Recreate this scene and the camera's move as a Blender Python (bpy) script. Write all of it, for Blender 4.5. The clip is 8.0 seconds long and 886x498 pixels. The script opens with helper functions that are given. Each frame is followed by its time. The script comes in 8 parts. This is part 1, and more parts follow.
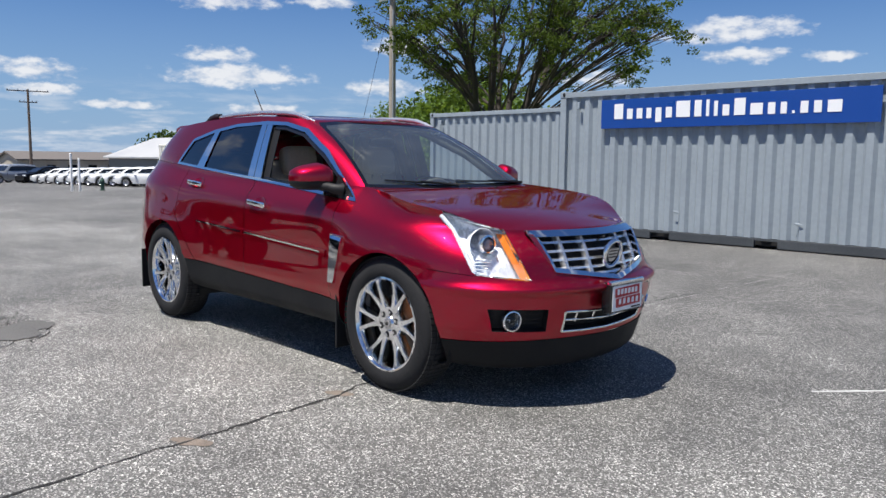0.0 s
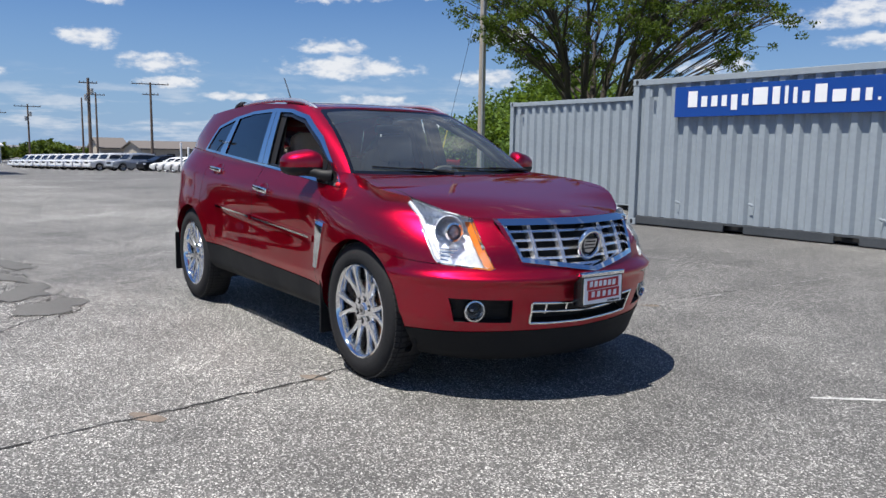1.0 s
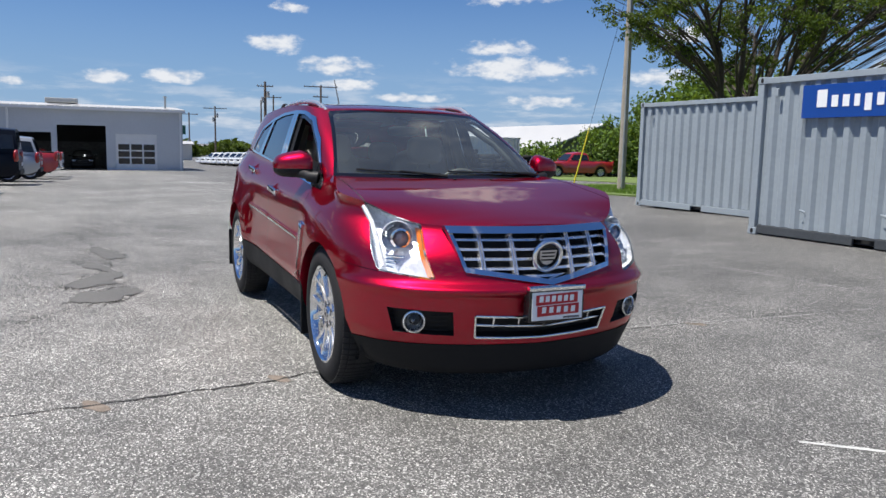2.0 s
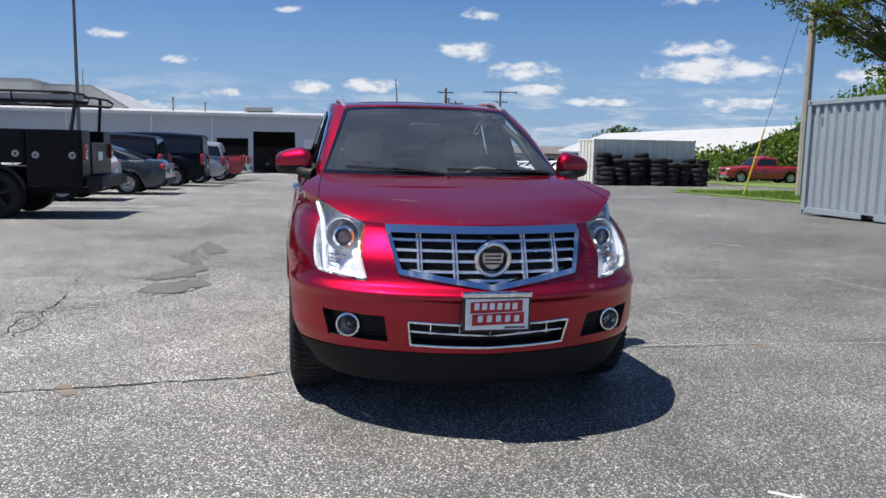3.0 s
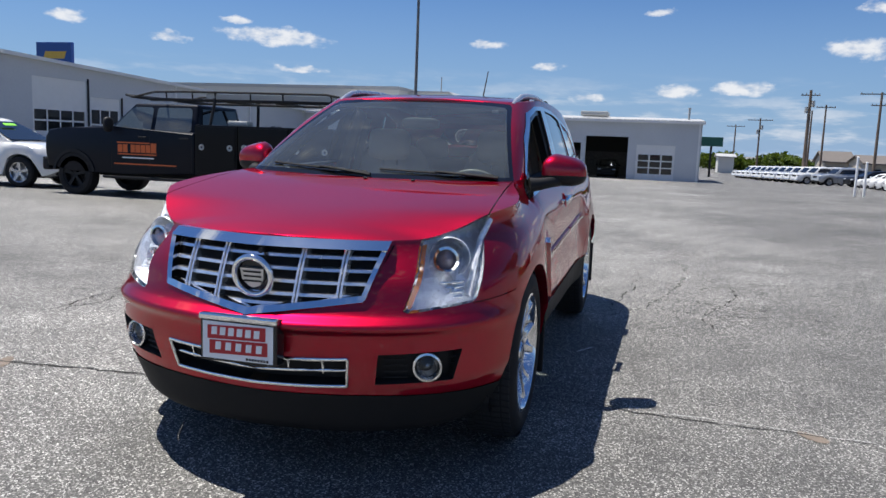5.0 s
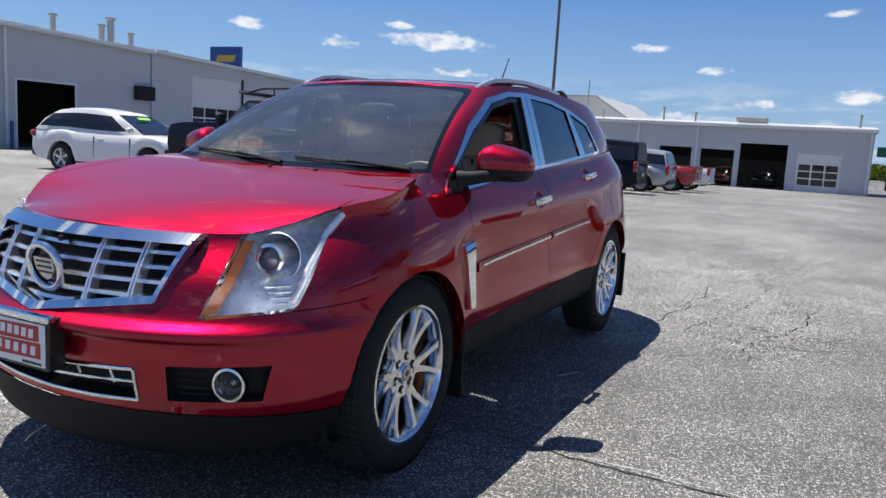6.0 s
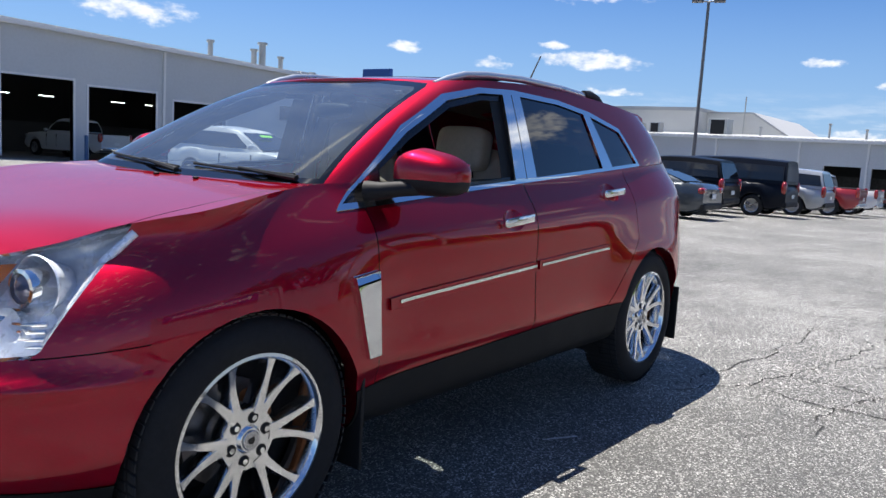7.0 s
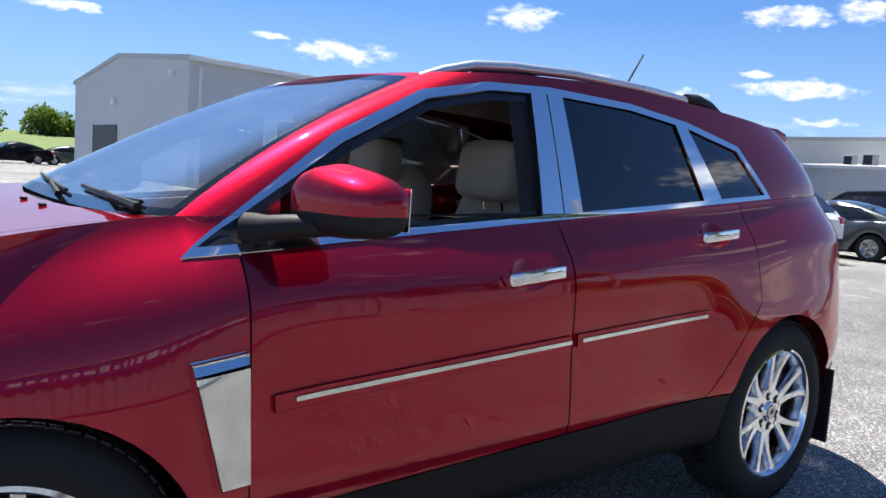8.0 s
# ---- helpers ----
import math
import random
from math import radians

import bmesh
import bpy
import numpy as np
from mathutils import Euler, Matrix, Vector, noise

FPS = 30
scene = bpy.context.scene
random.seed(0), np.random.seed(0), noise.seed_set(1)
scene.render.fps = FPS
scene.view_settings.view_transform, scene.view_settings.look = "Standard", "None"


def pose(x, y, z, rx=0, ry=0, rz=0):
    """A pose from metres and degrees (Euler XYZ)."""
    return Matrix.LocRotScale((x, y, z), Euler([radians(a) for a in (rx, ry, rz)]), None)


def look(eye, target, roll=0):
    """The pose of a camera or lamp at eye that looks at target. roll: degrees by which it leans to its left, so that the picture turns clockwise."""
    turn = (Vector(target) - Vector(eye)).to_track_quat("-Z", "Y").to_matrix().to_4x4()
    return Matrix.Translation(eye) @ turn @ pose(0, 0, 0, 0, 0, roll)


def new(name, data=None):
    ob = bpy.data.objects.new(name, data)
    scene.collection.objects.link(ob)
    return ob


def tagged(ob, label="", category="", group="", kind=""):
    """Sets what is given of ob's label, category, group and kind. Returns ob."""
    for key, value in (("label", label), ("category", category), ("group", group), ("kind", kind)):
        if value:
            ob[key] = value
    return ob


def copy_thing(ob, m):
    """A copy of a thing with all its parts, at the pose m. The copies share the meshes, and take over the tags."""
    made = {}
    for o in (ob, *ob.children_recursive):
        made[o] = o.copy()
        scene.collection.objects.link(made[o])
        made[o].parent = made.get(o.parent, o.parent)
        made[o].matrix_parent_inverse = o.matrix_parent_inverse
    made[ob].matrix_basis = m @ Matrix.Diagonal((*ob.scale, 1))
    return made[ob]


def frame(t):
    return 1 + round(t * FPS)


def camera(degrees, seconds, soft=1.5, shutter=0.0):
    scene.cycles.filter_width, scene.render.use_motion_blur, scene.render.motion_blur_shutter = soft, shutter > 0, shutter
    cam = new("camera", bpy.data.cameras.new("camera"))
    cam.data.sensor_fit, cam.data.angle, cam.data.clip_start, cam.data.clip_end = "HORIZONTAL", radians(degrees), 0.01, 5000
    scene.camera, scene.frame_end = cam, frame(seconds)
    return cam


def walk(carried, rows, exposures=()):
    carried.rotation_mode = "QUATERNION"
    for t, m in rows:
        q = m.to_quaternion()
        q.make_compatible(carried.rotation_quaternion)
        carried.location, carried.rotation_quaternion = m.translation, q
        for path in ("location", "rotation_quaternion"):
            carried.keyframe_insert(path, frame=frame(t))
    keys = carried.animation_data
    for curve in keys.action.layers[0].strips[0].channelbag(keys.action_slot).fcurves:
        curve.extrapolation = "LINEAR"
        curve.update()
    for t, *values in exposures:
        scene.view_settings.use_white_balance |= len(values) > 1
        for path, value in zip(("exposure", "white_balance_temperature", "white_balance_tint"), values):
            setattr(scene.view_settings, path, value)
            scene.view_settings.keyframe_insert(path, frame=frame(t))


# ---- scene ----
cam = camera(59.7, 8.0)
PATH = [
    (0, (4.688, -3.597, 1.297), (3.256, -2.22, 1.069), 0.6),
    (0.5, (4.915, -3.38, 1.294), (3.409, -2.087, 1.05), 0.6),
    (1, (5.106, -3.008, 1.281), (3.503, -1.839, 1.026), 0.8),
    (1.5, (5.299, -2.527, 1.296), (3.588, -1.524, 1.036), 0.9),
    (1.7, (5.391, -2.322, 1.311), (3.639, -1.393, 1.049), 1.1),
    (2.8, (5.611, -1.059, 1.302), (3.679, -0.61, 1.05), 1.1),
    (3, (5.596, -0.832, 1.28), (3.645, -0.474, 1.023), 1.1),
    (3.5, (5.52, -0.247, 1.286), (3.542, -0.12, 1.021), 1.2),
    (4, (5.345, 0.322, 1.285), (3.365, 0.221, 1.015), 1.3),
    (4.5, (5.097, 0.875, 1.285), (3.142, 0.552, 1.014), 1.5),
    (4.7, (4.987, 1.095, 1.305), (3.048, 0.687, 1.034), 1.7),
    (5.8, (4.127, 2.121, 1.289), (2.323, 1.302, 1.013), 3.5),
    (6, (3.92, 2.253, 1.277), (2.149, 1.366, 0.998), 3.4),
    (6.5, (3.417, 2.534, 1.285), (1.734, 1.487, 1.013), 3.5),
    (7, (2.815, 2.636, 1.269), (1.246, 1.422, 1.017), 3.5),
    (7.5, (2.185, 2.609, 1.268), (0.757, 1.226, 1.045), 3.7),
    (8, (1.606, 2.429, 1.271), (0.369, 0.87, 1.073), 3.8),
]
walk(cam, [(t, look(eye, target, roll)) for t, eye, target, roll in PATH], exposures=[(0, 0.6), (4.7, 0.6), (6.0, 0.72), (7.0, 0.97), (8, 1.2)])

# ---- world and sun ----
SUN_TO = Vector((-0.06, -0.37, 1.0)).normalized()
world = bpy.data.worlds.new("sky")
scene.world = world
world.use_nodes = True
wn, wl = world.node_tree.nodes, world.node_tree.links
wn.clear()
w_out = wn.new("ShaderNodeOutputWorld")
w_bg = wn.new("ShaderNodeBackground")
w_bg.inputs["Strength"].default_value = 0.047
sky = wn.new("ShaderNodeTexSky")
sky.sky_type, sky.sun_disc = "NISHITA", False
sky.sun_elevation = math.asin(SUN_TO.z)
sky.sun_rotation = math.atan2(SUN_TO.x, SUN_TO.y)
sky.air_density, sky.dust_density, sky.ozone_density = 1.1, 0.25, 2.2
# fair-weather clouds on a flat deck high over the ground
w_tc = wn.new("ShaderNodeTexCoord")
w_sep = wn.new("ShaderNodeSeparateXYZ")
wl.new(w_tc.outputs["Generated"], w_sep.inputs[0])


def w_math(op, a, b):
    n = wn.new("ShaderNodeMath")
    n.operation = op
    for i, v in enumerate((a, b)):
        if isinstance(v, (int, float)):
            n.inputs[i].default_value = v
        else:
            wl.new(v, n.inputs[i])
    return n.outputs[0]


# fair-weather clouds: bearing, elevation, half width and half height in degrees
CLOUDS_WEST = [
    (116.4, 8.9, 5.2, 1.0), (115.3, 7.3, 3.4, 0.6), (109.9, 7.0, 1.9, 0.4), (125.0, 5.9, 2.9, 0.7), (139.1, 8.2, 2.9, 0.8), (140.5, 5.2, 3.4, 0.7),
    (145.0, 11.0, 2.5, 0.5), (151.8, 10.7, 4.0, 0.6), (152.3, 7.15, 2.9, 0.6), (151.0, 5.75, 5.8, 0.95), (149.0, 3.4, 3.1, 0.6), (158.5, 3.55, 3.2, 0.4),
    (163.9, 5.6, 3.4, 0.75), (163.2, 4.35, 2.5, 0.5), (167.0, 9.6, 1.6, 0.5), (168.4, 7.1, 2.3, 0.8), (175.1, 4.5, 2.2, 0.6),
    (153.0, 20.0, 5.0, 1.9), (148.0, 16.6, 2.2, 0.6), (138.0, 15.2, 5.0, 0.7),
]
CLOUDS_SOUTH = [
    (179.4, 4.2, 1.8, 0.55), (180.8, 9.5, 1.2, 0.3), (188.3, 5.8, 1.3, 0.35), (185.5, 3.7, 1.7, 0.4), (193.0, 7.2, 1.5, 0.33), (190.3, 2.5, 1.7, 0.4),
    (208.0, 7.0, 4.4, 0.65), (206.1, 4.9, 1.9, 0.3), (210.7, 8.0, 1.1, 0.3), (215.0, 6.5, 1.4, 0.45), (221.2, 7.3, 1.3, 0.5), (227.1, 11.3, 2.9, 1.0),
    (240.0, 8.1, 4.0, 0.9), (209.0, 11.6, 3.4, 0.8), (204.6, 11.9, 1.9, 0.9), (244.8, 8.7, 1.3, 0.3), (258.5, 9.1, 2.7, 0.4),
    (246.0, 42.0, 7.0, 2.6), (255.0, 34.0, 5.0, 1.8),
]


def w_noise(scale, squash, detail, rough, colour=False):
    at = wn.new("ShaderNodeMapping")
    at.inputs["Scale"].default_value = (1.0, 1.0, squash)
    at.inputs["Location"].default_value = (0.37, 0.9, 0.0)
    wl.new(w_tc.outputs["Generated"], at.inputs["Vector"])
    n = wn.new("ShaderNodeTexNoise")
    n.inputs["Scale"].default_value, n.inputs["Detail"].default_value, n.inputs["Roughness"].default_value = scale, detail, rough
    wl.new(at.outputs[0], n.inputs["Vector"])
    return n.outputs["Color" if colour else "Fac"]


def w_range(value, a, b, c, d, smooth=False):
    n = wn.new("ShaderNodeMapRange")
    n.interpolation_type = "SMOOTHSTEP" if smooth else "LINEAR"
    for i, q in enumerate((a, b, c, d)):
        n.inputs[i + 1].default_value = q
    wl.new(value, n.inputs[0])
    return n.outputs[0]


def w_vec(op, a, b):
    n = wn.new("ShaderNodeVectorMath")
    n.operation = op
    for i, q in enumerate((a, b)):
        if isinstance(q, Vector):
            n.inputs[i].default_value = q
        else:
            wl.new(q, n.inputs[i])
    return n.outputs["Value" if op == "DOT_PRODUCT" else 0]


# ragged outlines: the direction is stirred by noise before the clouds are laid out
w_stir = w_vec("SUBTRACT", w_noise(34.0, 1.6, 4.0, 0.6, True), Vector((0.5, 0.5, 0.5)))
w_dir = w_vec("ADD", w_tc.outputs["Generated"], w_vec("MULTIPLY", w_stir, Vector((0.036, 0.036, 0.014))))
w_field = None
for bearing, elev, half_w, half_h in CLOUDS_WEST + CLOUDS_SOUTH:
    b, e = radians(bearing), radians(elev)
    side = Vector((-math.sin(b), math.cos(b), 0)) / (radians(half_w) * 0.98)
    rise = Vector((-math.sin(e) * math.cos(b), -math.sin(e) * math.sin(b), math.cos(e))) / (radians(half_h) * 1.02)
    p, q = w_vec("DOT_PRODUCT", w_dir, side), w_vec("DOT_PRODUCT", w_dir, rise)
    one = w_math("SUBTRACT", w_math("SUBTRACT", 1.0, w_math("MULTIPLY", p, p)), w_math("MULTIPLY", q, q))
    w_field = one if w_field is None else w_math("MAXIMUM", w_field, one)
w_lump = w_noise(44.0, 2.2, 5.0, 0.56)
w_near = w_range(w_math("ADD", w_math("MAXIMUM", w_field, -3.0), w_math("MULTIPLY", w_math("SUBTRACT", w_lump, 0.5), 2.6)), 0.0, 1.15, 0.0, 1.0, True)
# the same kind of clouds over the rest of the sky, and a thin far bank low down
w_deck = w_range(w_noise(6.6, 1.6, 8.0, 0.55), 0.615, 0.72, 0.0, 0.85, True)
w_high = w_math("MULTIPLY", w_deck, w_range(w_sep.outputs[2], 0.235, 0.30, 0.0, 1.0))
w_east = w_math("MULTIPLY", w_range(w_noise(9.0, 3.4, 7.0, 0.58), 0.56, 0.66, 0.0, 0.9, True), w_range(w_sep.outputs[0], -0.10, 0.0, 0.0, 1.0))
w_bank = w_math("MULTIPLY", w_range(w_noise(11.0, 6.5, 7.0, 0.6), 0.46, 0.66, 0.0, 0.62, True), w_range(w_sep.outputs[2], 0.035, 0.095, 1.0, 0.0))
w_fac = w_math("MULTIPLY", w_math("MAXIMUM", w_math("MAXIMUM", w_near, w_high), w_math("MAXIMUM", w_bank, w_east)), w_range(w_sep.outputs[2], -0.01, 0.02, 0.0, 0.92))
w_mix = wn.new("ShaderNodeMix")
w_mix.data_type = "RGBA"
w_tint = wn.new("ShaderNodeMix")
w_tint.data_type, w_tint.blend_type = "RGBA", "MULTIPLY"
w_tint.inputs["Factor"].default_value = 1.0
w_tint.inputs[7].default_value = (0.58, 0.86, 1.32, 1)
wl.new(sky.outputs[0], w_tint.inputs[6])
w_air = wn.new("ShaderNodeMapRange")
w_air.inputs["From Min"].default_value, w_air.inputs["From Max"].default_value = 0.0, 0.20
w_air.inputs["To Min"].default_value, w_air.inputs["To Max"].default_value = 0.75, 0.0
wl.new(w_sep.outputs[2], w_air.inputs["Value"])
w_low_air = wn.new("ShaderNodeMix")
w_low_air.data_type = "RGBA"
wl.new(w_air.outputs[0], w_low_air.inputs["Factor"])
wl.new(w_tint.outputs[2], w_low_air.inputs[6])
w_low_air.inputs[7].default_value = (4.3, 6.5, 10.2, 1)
wl.new(w_fac, w_mix.inputs["Factor"])
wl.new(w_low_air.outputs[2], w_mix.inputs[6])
# lit tops and greyer, thinner bodies
w_white = wn.new("ShaderNodeMix")
w_white.data_type = "RGBA"
wl.new(w_range(w_lump, 0.36, 0.60, 0.0, 1.0), w_white.inputs["Factor"])
w_white.inputs[6].default_value, w_white.inputs[7].default_value = (9.0, 9.7, 11.0, 1), (12.2, 12.4, 12.8, 1)
wl.new(w_white.outputs[2], w_mix.inputs[7])
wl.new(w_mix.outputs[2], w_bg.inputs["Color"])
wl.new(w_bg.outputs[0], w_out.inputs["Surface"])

sun = new("sun", bpy.data.lights.new("sun", "SUN"))
sun.data.energy, sun.data.angle, sun.data.color = 5.0, radians(0.53), (1.0, 0.96, 0.9)
sun.matrix_world = look(SUN_TO * 60, (0, 0, 0))

# ---- materials ----
MATS = {}


def surface(name, color, rough=0.5, metal=0.0, vary=0.12, scale=3.0, fine=40.0, bump=0.0, bump_scale=120.0, coat=0.0, space="Object", spec=0.5, rough_vary=0.08):
    """A principled surface with colour varied at two scales, and fine relief."""
    if name in MATS:
        return MATS[name]
    m = bpy.data.materials.new(name)
    m.use_nodes = True
    n, l = m.node_tree.nodes, m.node_tree.links
    b = n["Principled BSDF"]
    b.inputs["Roughness"].default_value, b.inputs["Metallic"].default_value = rough, metal
    b.inputs["Specular IOR Level"].default_value = spec
    if coat:
        b.inputs["Coat Weight"].default_value, b.inputs["Coat Roughness"].default_value = coat, 0.03
    tc = n.new("ShaderNodeTexCoord")
    src = tc.outputs["Object"]
    if space == "World":
        src = n.new("ShaderNodeNewGeometry").outputs["Position"]
    big, small = n.new("ShaderNodeTexNoise"), n.new("ShaderNodeTexNoise")
    big.inputs["Scale"].default_value, big.inputs["Detail"].default_value = scale, 5
    small.inputs["Scale"].default_value, small.inputs["Detail"].default_value = fine, 3
    l.new(src, big.inputs["Vector"]), l.new(src, small.inputs["Vector"])
    add = n.new("ShaderNodeMath")
    add.operation = "ADD"
    l.new(big.outputs["Fac"], add.inputs[0]), l.new(small.outputs["Fac"], add.inputs[1])
    rng = n.new("ShaderNodeMapRange")
    rng.inputs["From Min"].default_value, rng.inputs["From Max"].default_value = 0.6, 1.4
    rng.inputs["To Min"].default_value, rng.inputs["To Max"].default_value = 1 - vary, 1 + vary
    l.new(add.outputs[0], rng.inputs["Value"])
    mul = n.new("ShaderNodeVectorMath")
    mul.operation = "SCALE"
    mul.inputs[0].default_value = color
    l.new(rng.outputs[0], mul.inputs["Scale"])
    l.new(mul.outputs[0], b.inputs["Base Color"])
    if rough_vary:
        rr = n.new("ShaderNodeMapRange")
        rr.inputs["From Min"].default_value, rr.inputs["From Max"].default_value = 0.3, 0.7
        rr.inputs["To Min"].default_value, rr.inputs["To Max"].default_value = max(0.01, rough - rough_vary), min(1, rough + rough_vary)
        l.new(big.outputs["Fac"], rr.inputs["Value"]), l.new(rr.outputs[0], b.inputs["Roughness"])
    if bump:
        bt, bp = n.new("ShaderNodeTexNoise"), n.new("ShaderNodeBump")
        bt.inputs["Scale"].default_value, bt.inputs["Detail"].default_value = bump_scale, 4
        bp.inputs["Strength"].default_value, bp.inputs["Distance"].default_value = bump, 0.01
        l.new(src, bt.inputs["Vector"]), l.new(bt.outputs["Fac"], bp.inputs["Height"]), l.new(bp.outputs[0], b.inputs["Normal"])
    MATS[name] = m
    return m


def glass(name, color=(0.9, 0.95, 0.93), rough=0.0, clear=0.75, skin=2.5, film=0.0):
    """Thin window glass: clear with a mirror-like skin."""
    if name in MATS:
        return MATS[name]
    m = bpy.data.materials.new(name)
    m.use_nodes = True
    n, l = m.node_tree.nodes, m.node_tree.links
    n.clear()
    out, mix = n.new("ShaderNodeOutputMaterial"), n.new("ShaderNodeMixShader")
    tr, gl, fr = n.new("ShaderNodeBsdfTransparent"), n.new("ShaderNodeBsdfGlossy"), n.new("ShaderNodeFresnel")
    tr.inputs["Color"].default_value = (color[0] * clear, color[1] * clear, color[2] * clear, 1)
    gl.inputs["Roughness"].default_value = rough
    fr.inputs["IOR"].default_value = 1.52
    k = n.new("ShaderNodeMath")
    k.operation = "MULTIPLY_ADD"
    k.inputs[1].default_value, k.inputs[2].default_value = skin, 0.0
    k.use_clamp = True
    l.new(fr.outputs[0], k.inputs[0]), l.new(k.outputs[0], mix.inputs[0])
    l.new(tr.outputs[0], mix.inputs[1]), l.new(gl.outputs[0], mix.inputs[2]), l.new(mix.outputs[0], out.inputs["Surface"])
    # film: pale diffuse veil that puts reflected sky haze into the glass colour
    if film:
        haze, top, spots, amount = n.new("ShaderNodeBsdfDiffuse"), n.new("ShaderNodeMixShader"), n.new("ShaderNodeTexNoise"), n.new("ShaderNodeMapRange")
        haze.inputs["Color"].default_value = (0.66, 0.72, 0.68, 1)
        spots.inputs["Scale"].default_value, spots.inputs["Detail"].default_value = 5.0, 5.0
        amount.inputs["From Min"].default_value, amount.inputs["From Max"].default_value = 0.3, 0.7
        amount.inputs["To Min"].default_value, amount.inputs["To Max"].default_value = film * 0.7, film * 1.3
        l.new(spots.outputs["Fac"], amount.inputs["Value"]), l.new(amount.outputs[0], top.inputs[0])
        l.new(mix.outputs[0], top.inputs[1]), l.new(haze.outputs[0], top.inputs[2]), l.new(top.outputs[0], out.inputs["Surface"])
    MATS[name] = m
    return m


def paint(name, color, flake=0.35, metal=0.0, rough=0.35, vary=0.04):
    m = surface(name, color, rough=rough, metal=metal, vary=vary, scale=0.8, fine=9, coat=1.0 if max(color) > 0.05 else 0.12, rough_vary=0.03, spec=0.5 if max(color) > 0.05 else 0.1)
    return m


def asphalt_material():
    m = bpy.data.materials.new("aged_asphalt")
    m.use_nodes = True
    n, l = m.node_tree.nodes, m.node_tree.links
    b = n["Principled BSDF"]
    b.inputs["Roughness"].default_value = 0.68
    b.inputs["Specular IOR Level"].default_value = 0.52
    src = n.new("ShaderNodeNewGeometry").outputs["Position"]

    def noise_at(scale, detail=5, rough=0.55, w=None):
        t = n.new("ShaderNodeTexNoise")
        t.inputs["Scale"].default_value, t.inputs["Detail"].default_value, t.inputs["Roughness"].default_value = scale, detail, rough
        l.new(w or src, t.inputs["Vector"])
        return t.outputs["Fac"]

    def ramp(fac, stops):
        r = n.new("ShaderNodeValToRGB")
        e = r.color_ramp.elements
        while len(e) < len(stops):
            e.new(0.5)
        for q, (p, c) in zip(e, stops):
            q.position, q.color = p, (c * 1.008, c, c * 0.978, 1) if isinstance(c, float) else (*c, 1)
        l.new(fac, r.inputs[0])
        return r.outputs[0]

    def mixed(kind, fac, a, c):
        x = n.new("ShaderNodeMix")
        x.data_type, x.blend_type = "RGBA", kind
        if isinstance(fac, float):
            x.inputs["Factor"].default_value = fac
        else:
            l.new(fac, x.inputs["Factor"])
        l.new(a, x.inputs[6]), l.new(c, x.inputs[7])
        return x.outputs[2]

    stones = n.new("ShaderNodeTexVoronoi")
    stones.inputs["Scale"].default_value = 155.0
    l.new(src, stones.inputs["Vector"])
    cell = n.new("ShaderNodeSeparateColor")
    l.new(stones.outputs["Color"], cell.inputs[0])
    chips = ramp(cell.outputs[0], [(0.0, 0.025), (0.42, 0.075), (0.74, 0.17), (0.88, 0.42), (1.0, 0.85)])
    fines = ramp(noise_at(260, 3), [(0.3, 0.08), (0.7, 0.25)])
    grit = mixed("MIX", 0.16, chips, fines)
    wear = ramp(noise_at(0.21, 6, 0.6), [(0.34, 0.60), (0.5, 0.95), (0.66, 1.28)])
    blots = ramp(noise_at(1.6, 6, 0.62), [(0.3, 0.74), (0.55, 1.0), (0.75, 1.22)])
    tone = mixed("MULTIPLY", 1.0, mixed("MULTIPLY", 1.0, grit, wear), blots)
    # sealed, darker pavement along the containers and away towards the tyres
    sep = n.new("ShaderNodeSeparateXYZ")
    l.new(src, sep.inputs[0])
    edge = n.new("ShaderNodeMath")
    edge.operation = "MULTIPLY_ADD"
    l.new(noise_at(0.35, 4), edge.inputs[0])
    edge.inputs[1].default_value = 5.0
    l.new(sep.outputs[1], edge.inputs[2])
    band = n.new("ShaderNodeMapRange")
    band.inputs["From Min"].default_value, band.inputs["From Max"].default_value = 4.4, 6.4
    l.new(edge.outputs[0], band.inputs["Value"])
    dark = n.new("ShaderNodeVectorMath")
    dark.operation = "SCALE"
    dark.inputs["Scale"].default_value = 0.74
    l.new(tone, dark.inputs[0])
    col = mixed("MIX", band.outputs[0], tone, dark.outputs[0])
    l.new(col, b.inputs["Base Color"])
    hb = n.new("ShaderNodeMath")
    hb.operation = "ADD"
    l.new(stones.outputs["Distance"], hb.inputs[0]), l.new(noise_at(300, 3), hb.inputs[1])
    bp = n.new("ShaderNodeBump")
    bp.inputs["Strength"].default_value, bp.inputs["Distance"].default_value = 0.7, 0.006
    l.new(hb.outputs[0], bp.inputs["Height"]), l.new(bp.outputs[0], b.inputs["Normal"])
    return m


ASPHALT = asphalt_material()
CRACK = surface("crack_fill", (0.025, 0.024, 0.022), 0.95, vary=0.4, scale=4, fine=90)
PATCH = surface("smooth_patch_asphalt", (0.098, 0.097, 0.093), 0.9, vary=0.3, scale=3, fine=120, bump=0.4, bump_scale=150, space="World")
DUST = surface("pale_dusty_asphalt", (0.23, 0.225, 0.215), 0.95, vary=0.55, scale=5, fine=110, bump=0.6, bump_scale=160, space="World")
RUST_STAIN = surface("rusty_grit", (0.19, 0.155, 0.125), 0.95, vary=0.5, scale=9, fine=120, bump=0.6, bump_scale=160, space="World")
LINE_PAINT = surface("worn_line_paint", (0.5, 0.5, 0.48), 0.8, vary=0.35, scale=6, fine=60)
